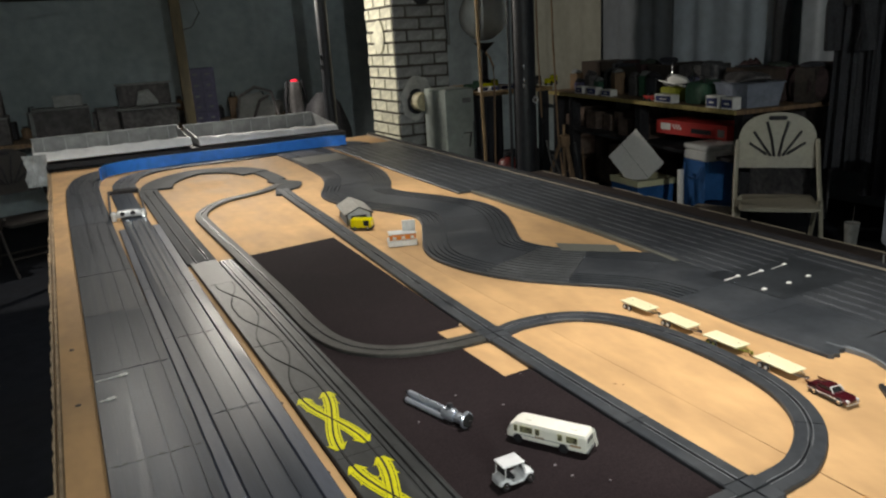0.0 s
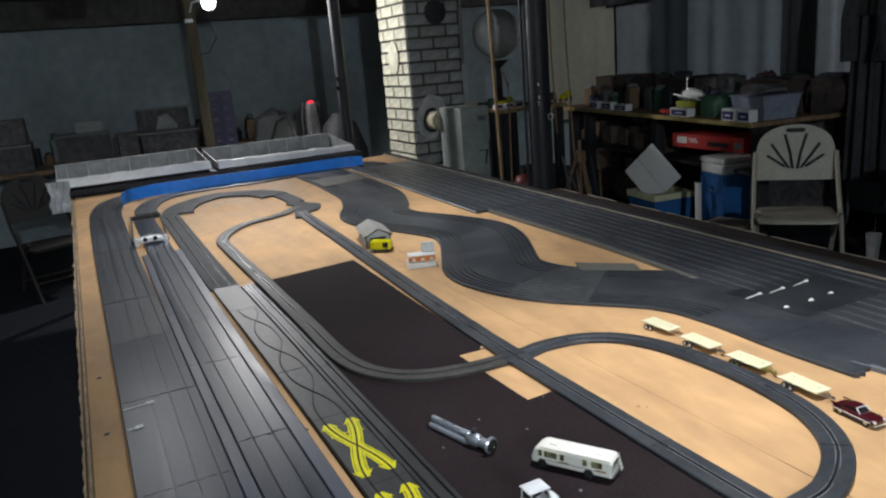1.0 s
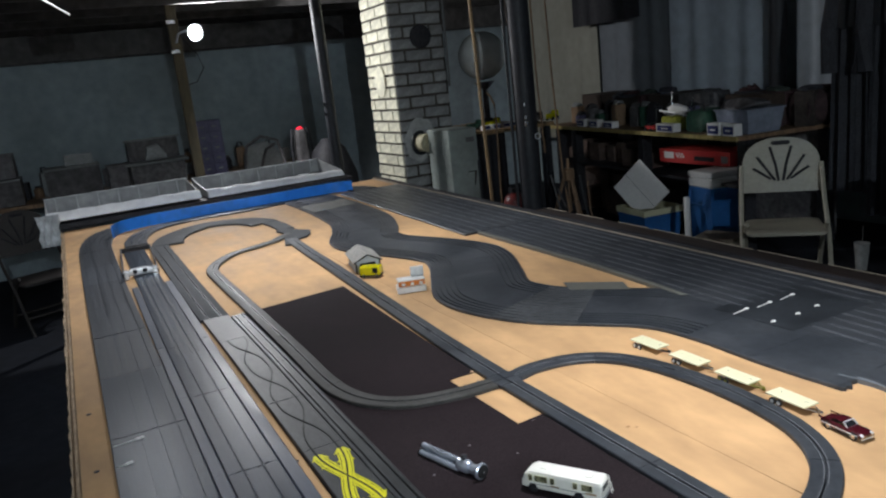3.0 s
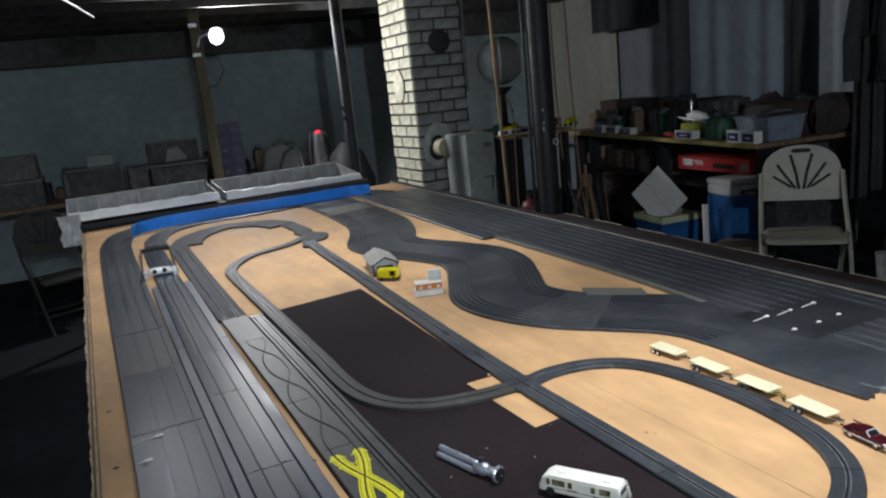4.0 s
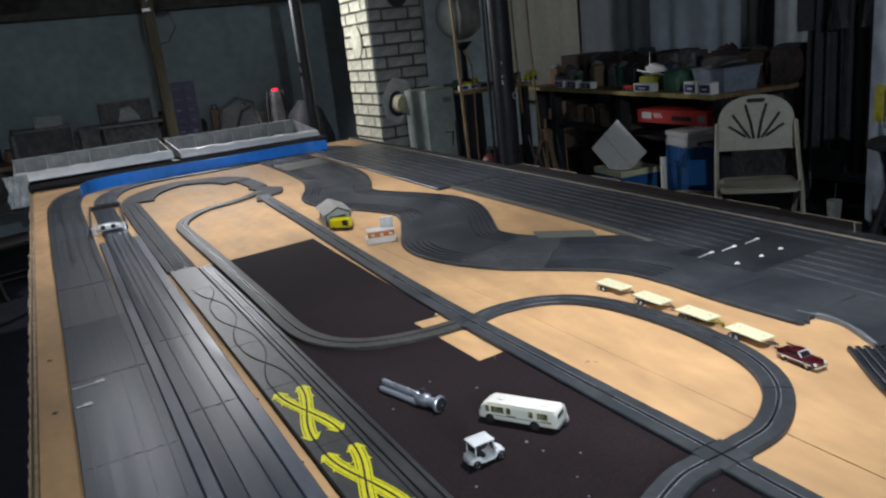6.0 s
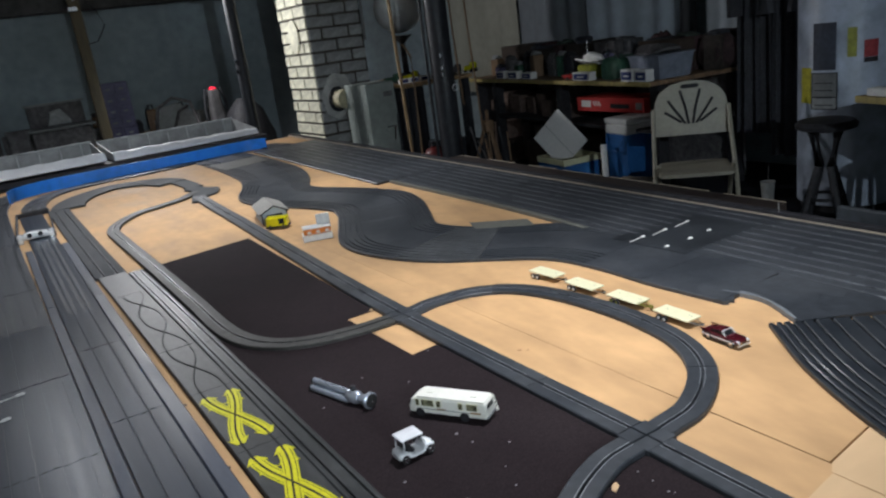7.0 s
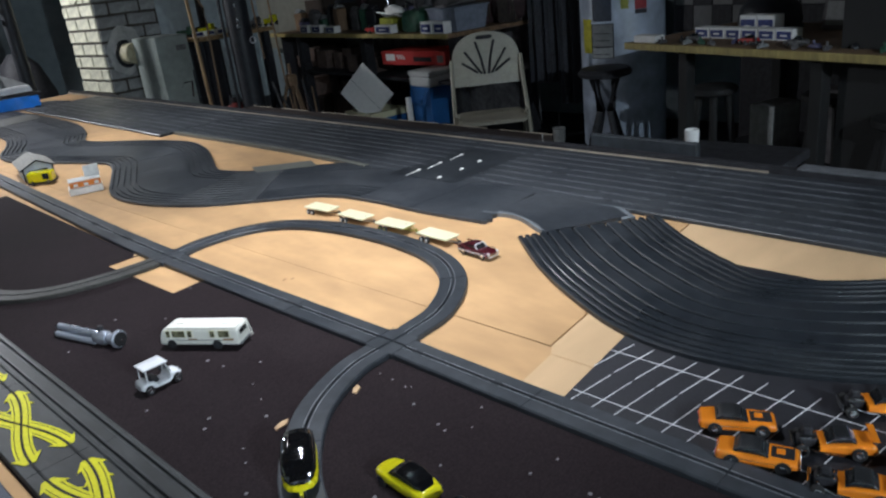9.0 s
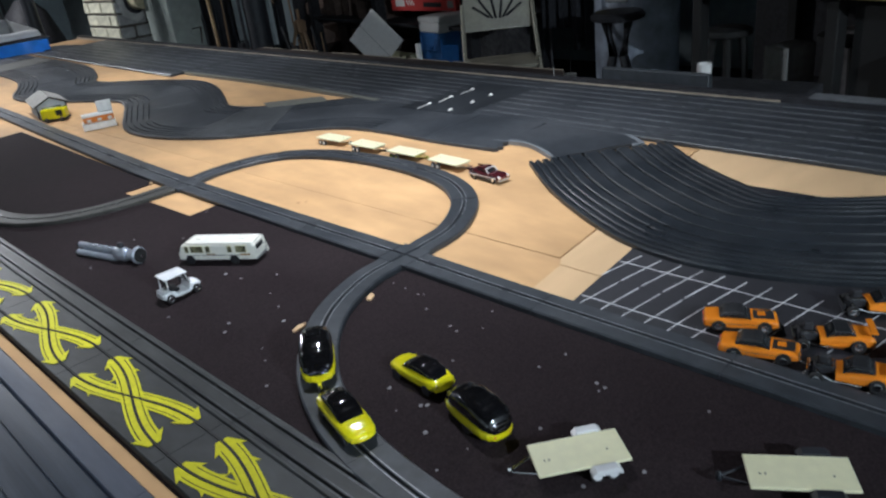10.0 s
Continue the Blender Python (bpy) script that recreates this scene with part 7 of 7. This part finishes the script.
tagged(part("yellow_strip", Build().box(0, 0.05, 0, 0.26, 0, 0.05, 0.004), mat("dull_yellow", (0.26, 0.26, 0.03), 0.6)), "dull yellow-green plastic tray at the back", "tray").matrix_world = E2 @ pose(0.46, -1.22, -0.006)
random.seed(31)
for k in range(16):
    x, y = random.uniform(0.04, 0.20), -0.24 - k * 0.075
    mt = (DIM, STEELPAINT, GREYPLASTIC, GREEN, DIM, PURPLE)[k % 6]
    t = thing("toy_piece", "small loose toy part lying on the bench", "toy part", E2 @ pose(x, y, -0.006, 0, 0, random.uniform(0, 90)), "loose toy parts on the east bench")
    part("body", Build().hull(bend([(-0.03, 0.008, 0.0, 0.012, 3), (-0.015, 0.014, 0.0, 0.022, 3), (0.02, 0.012, 0.0, 0.018, 3), (0.034, 0.006, 0.0, 0.010, 3)]), 12), mt, t, smooth=True)
    part("peg", Build().cyl((0.0, 0.0, 0.015), (0.006, 0.004, 0.034), 0.005, seg=8), mt, t)
for k, (y, mt, lb) in enumerate(((-0.36, DIM, "small dark toy car on the bench"), (-0.70, RED, "small red toy car on the bench"), (-0.95, DIM, "small dark toy car on the bench"), (-1.25, GREEN, "green toy truck with a pale roof on the bench"))):
    t = thing("small_toy_car", lb, "toy car", E2 @ pose(0.13 + 0.12 * (k == 3), y, -0.006, 0, 0, 75 + 12 * k), "toys on the east bench")
    part("body", Build().hull(bend([(-0.05, 0.018, 0.010, 0.024, 4), (-0.04, 0.022, 0.008, 0.03, 4), (0.035, 0.022, 0.008, 0.028, 4), (0.05, 0.018, 0.010, 0.022, 4)]), 16), mt, t, smooth=True)
    part("cabin", Build().hull(bend([(-0.03, 0.017, 0.025, 0.03, 3), (-0.01, 0.017, 0.025, 0.044, 3), (0.022, 0.017, 0.025, 0.028, 3)]), 14), GLASS, t, smooth=True)
    for xx in (-0.03, 0.03):
        for sd in (-1, 1):
            wheel(t, xx, sd * 0.02, 0.010, 0.008)
for k, (x, y, lx, lz, mt, lb) in enumerate(((0.34, -0.68, 0.14, 0.24, PALEDIM, "pale carton stored under the bench"), (0.38, -1.15, 0.26, 0.34, DIM, "dark grey bin stored under the bench"), (0.34, -0.30, 0.10, 0.20, PALEDIM, "small pale carton under the bench"))):
    carton(lb, E2 @ pose(x, y, -0.58 if k < 2 else FLOORZ - 0.040), 0.2, lx, lz, mt, group="boxes under the east bench")

# dark stools pushed under the east bench
for k, (x, y) in enumerate(((0.30, -0.34), (0.42, -0.92), (0.14, -1.45))):
    t = thing("low_stool", "dark wooden stool pushed under the bench", "stool", E2 @ pose(x, y, FLOORZ - 0.040, 0, 0, 14 * k), "stools under the east bench")
    part("seat", Build().lathe([(0.10, 0.585), (0.12, 0.595), (0.12, 0.62), (0.10, 0.63)], 20), RUBBER, t, smooth=True)
    for a in (45, 135, 225, 315):
        ca, sa = math.cos(radians(a)), math.sin(radians(a))
        part("leg", Build().tube([(0.07 * ca, 0.07 * sa, 0.585), (0.13 * ca, 0.13 * sa, 0.0)], 0.018), RUBBER, t, smooth=True)

# checkered panel behind the east bench
ck = thing("checkered_panel", "black and white checkered wall panel", "wall panel", E2 @ pose(0.95, -2.2, 0.0))
part("backing", Build().box(0.006, 0.03, 0.0, 2.82, -0.09, 1.17), BLACK, ck)
chip = Build().box(-0.004, 0.0055, 0.002, 0.153, 0.002, 0.153, 0.002)
cw, cb = chip.mesh("tile", mat("chalky_tile", (0.165, 0.168, 0.165), 0.7, grain=20, vary=0.15, stain=0.2, spread=0.2)), chip.mesh("tile", BLACK)
for i in range(18):
    for k in range(8):
        t = part("tile", cb if (i + k) % 2 else cw, None, ck)
        t.location = (0, 0.01 + i * 0.155, -0.079 + k * 0.155)
pc = thing("dark_cabinet", "tall black cabinet beside the bench end", "cabinet", pose(2.62, 0.60, FLOORZ, 0, 0, -18))
part("body", Build().box(0.0, 0.6, -0.75, 0.31, 0, 1.85, 0.008), RUBBER, pc)
part("door", Build().box(-0.014, -0.001, -0.22, 0.30, 0.05, 1.8, 0.004), RUBBER, pc)
part("handle", Build().box(-0.03, -0.014, -0.18, -0.16, 0.8, 1.0, 0.003), STEELPAINT, pc)

# things just beyond the table edge
sb = thing("side_board", "dark brown side board with a chipped pale edge", "board")
part("board", Build().prism([(right_edge(1.27) + 0.028, 1.27), (1.215, 1.255), (1.283, 3.06), (right_edge(3.06) + 0.028, 3.06)], -0.022, 0.0), mat("dark_brown_board", (0.026, 0.018, 0.015), 0.55, grain=12, vary=0.3, bump=0.1, stretch=(6, 1, 1)), sb)
random.seed(52)
y = 1.26
while y < 3.0:
    y1 = min(3.05, y + random.uniform(0.06, 0.22))
    part("chipped_edge", Build().prism([(1.216 + (q - 1.255) * 0.0376, q) for q in (y, y1)] + [(1.216 + (y1 - 1.255) * 0.0376 + random.uniform(0.003, 0.007), y1), (1.216 + (y - 1.255) * 0.0376 + random.uniform(0.003, 0.007), y)], -0.021, 0.0012), LIPWOOD, sb, "pale chipped edge")
    y = y1 + random.uniform(0.005, 0.12)
for y in (1.5, 2.8):
    part("bracket", Build().box(right_edge(y) + 0.028, 1.20, y, y + 0.04, -0.09, -0.0225, 0.003), BLACK, sb)
tagged(part("edge_peg", Build().cyl((right_edge(1.18) + 0.012, 1.18, 0.0202), (right_edge(1.18) + 0.010, 1.18, 0.047), 0.0013, seg=8), PALEDIM, smooth=True), "thin white peg on the table's edge rail", "peg")
gp = thing("grey_panel", "dark grey panel standing beside the table", "panel", pose(right_edge(0.74) + 0.060, 0.74, 0, 0, 0, -2.4))
part("sheet", Build().box(-0.01, 0.01, -0.02, 0.30, -0.75, 0.045, 0.003), mat("slate_panel", (0.035, 0.04, 0.046), 0.5), gp)
part("foot", Build().box(-0.12, 0.12, -0.02, 0.30, FLOORZ, -0.75, 0.004), BLACK, gp)
cs = shelf("dark low table beside the layout", 1.27, 1.60, 0.62, 1.05, -0.085, BLACK, "side_table", "table", 0.03)
mg = thing("white_mug", "white mug on the low dark side table", "mug", pose(1.36, 0.868, -0.085) @ Matrix.Diagonal((0.62, 0.62, 1.5, 1)))
part("cup", Build().lathe([(0.024, 0.0), (0.030, 0.004), (0.033, 0.06), (0.031, 0.063), (0.028, 0.058), (0.026, 0.008)], 22), PAPER, mg, smooth=True)
part("handle", Build().tube([(0.032, 0, 0.05), (0.048, 0, 0.045), (0.048, 0, 0.02), (0.032, 0, 0.014)], 0.004), PAPER, mg, smooth=True)
tagged(part("pale_board", Build().prism([(right_edge(-0.8) + 0.004, -0.8), (right_edge(-0.8) + 0.045, -0.8), (right_edge(0.46) + 0.045, 0.46), (right_edge(0.46) + 0.004, 0.46)], 0.0202, 0.0235), mat("grubby_board", (0.13, 0.135, 0.145), 0.6)), "pale grey board lying along the table edge", "board")
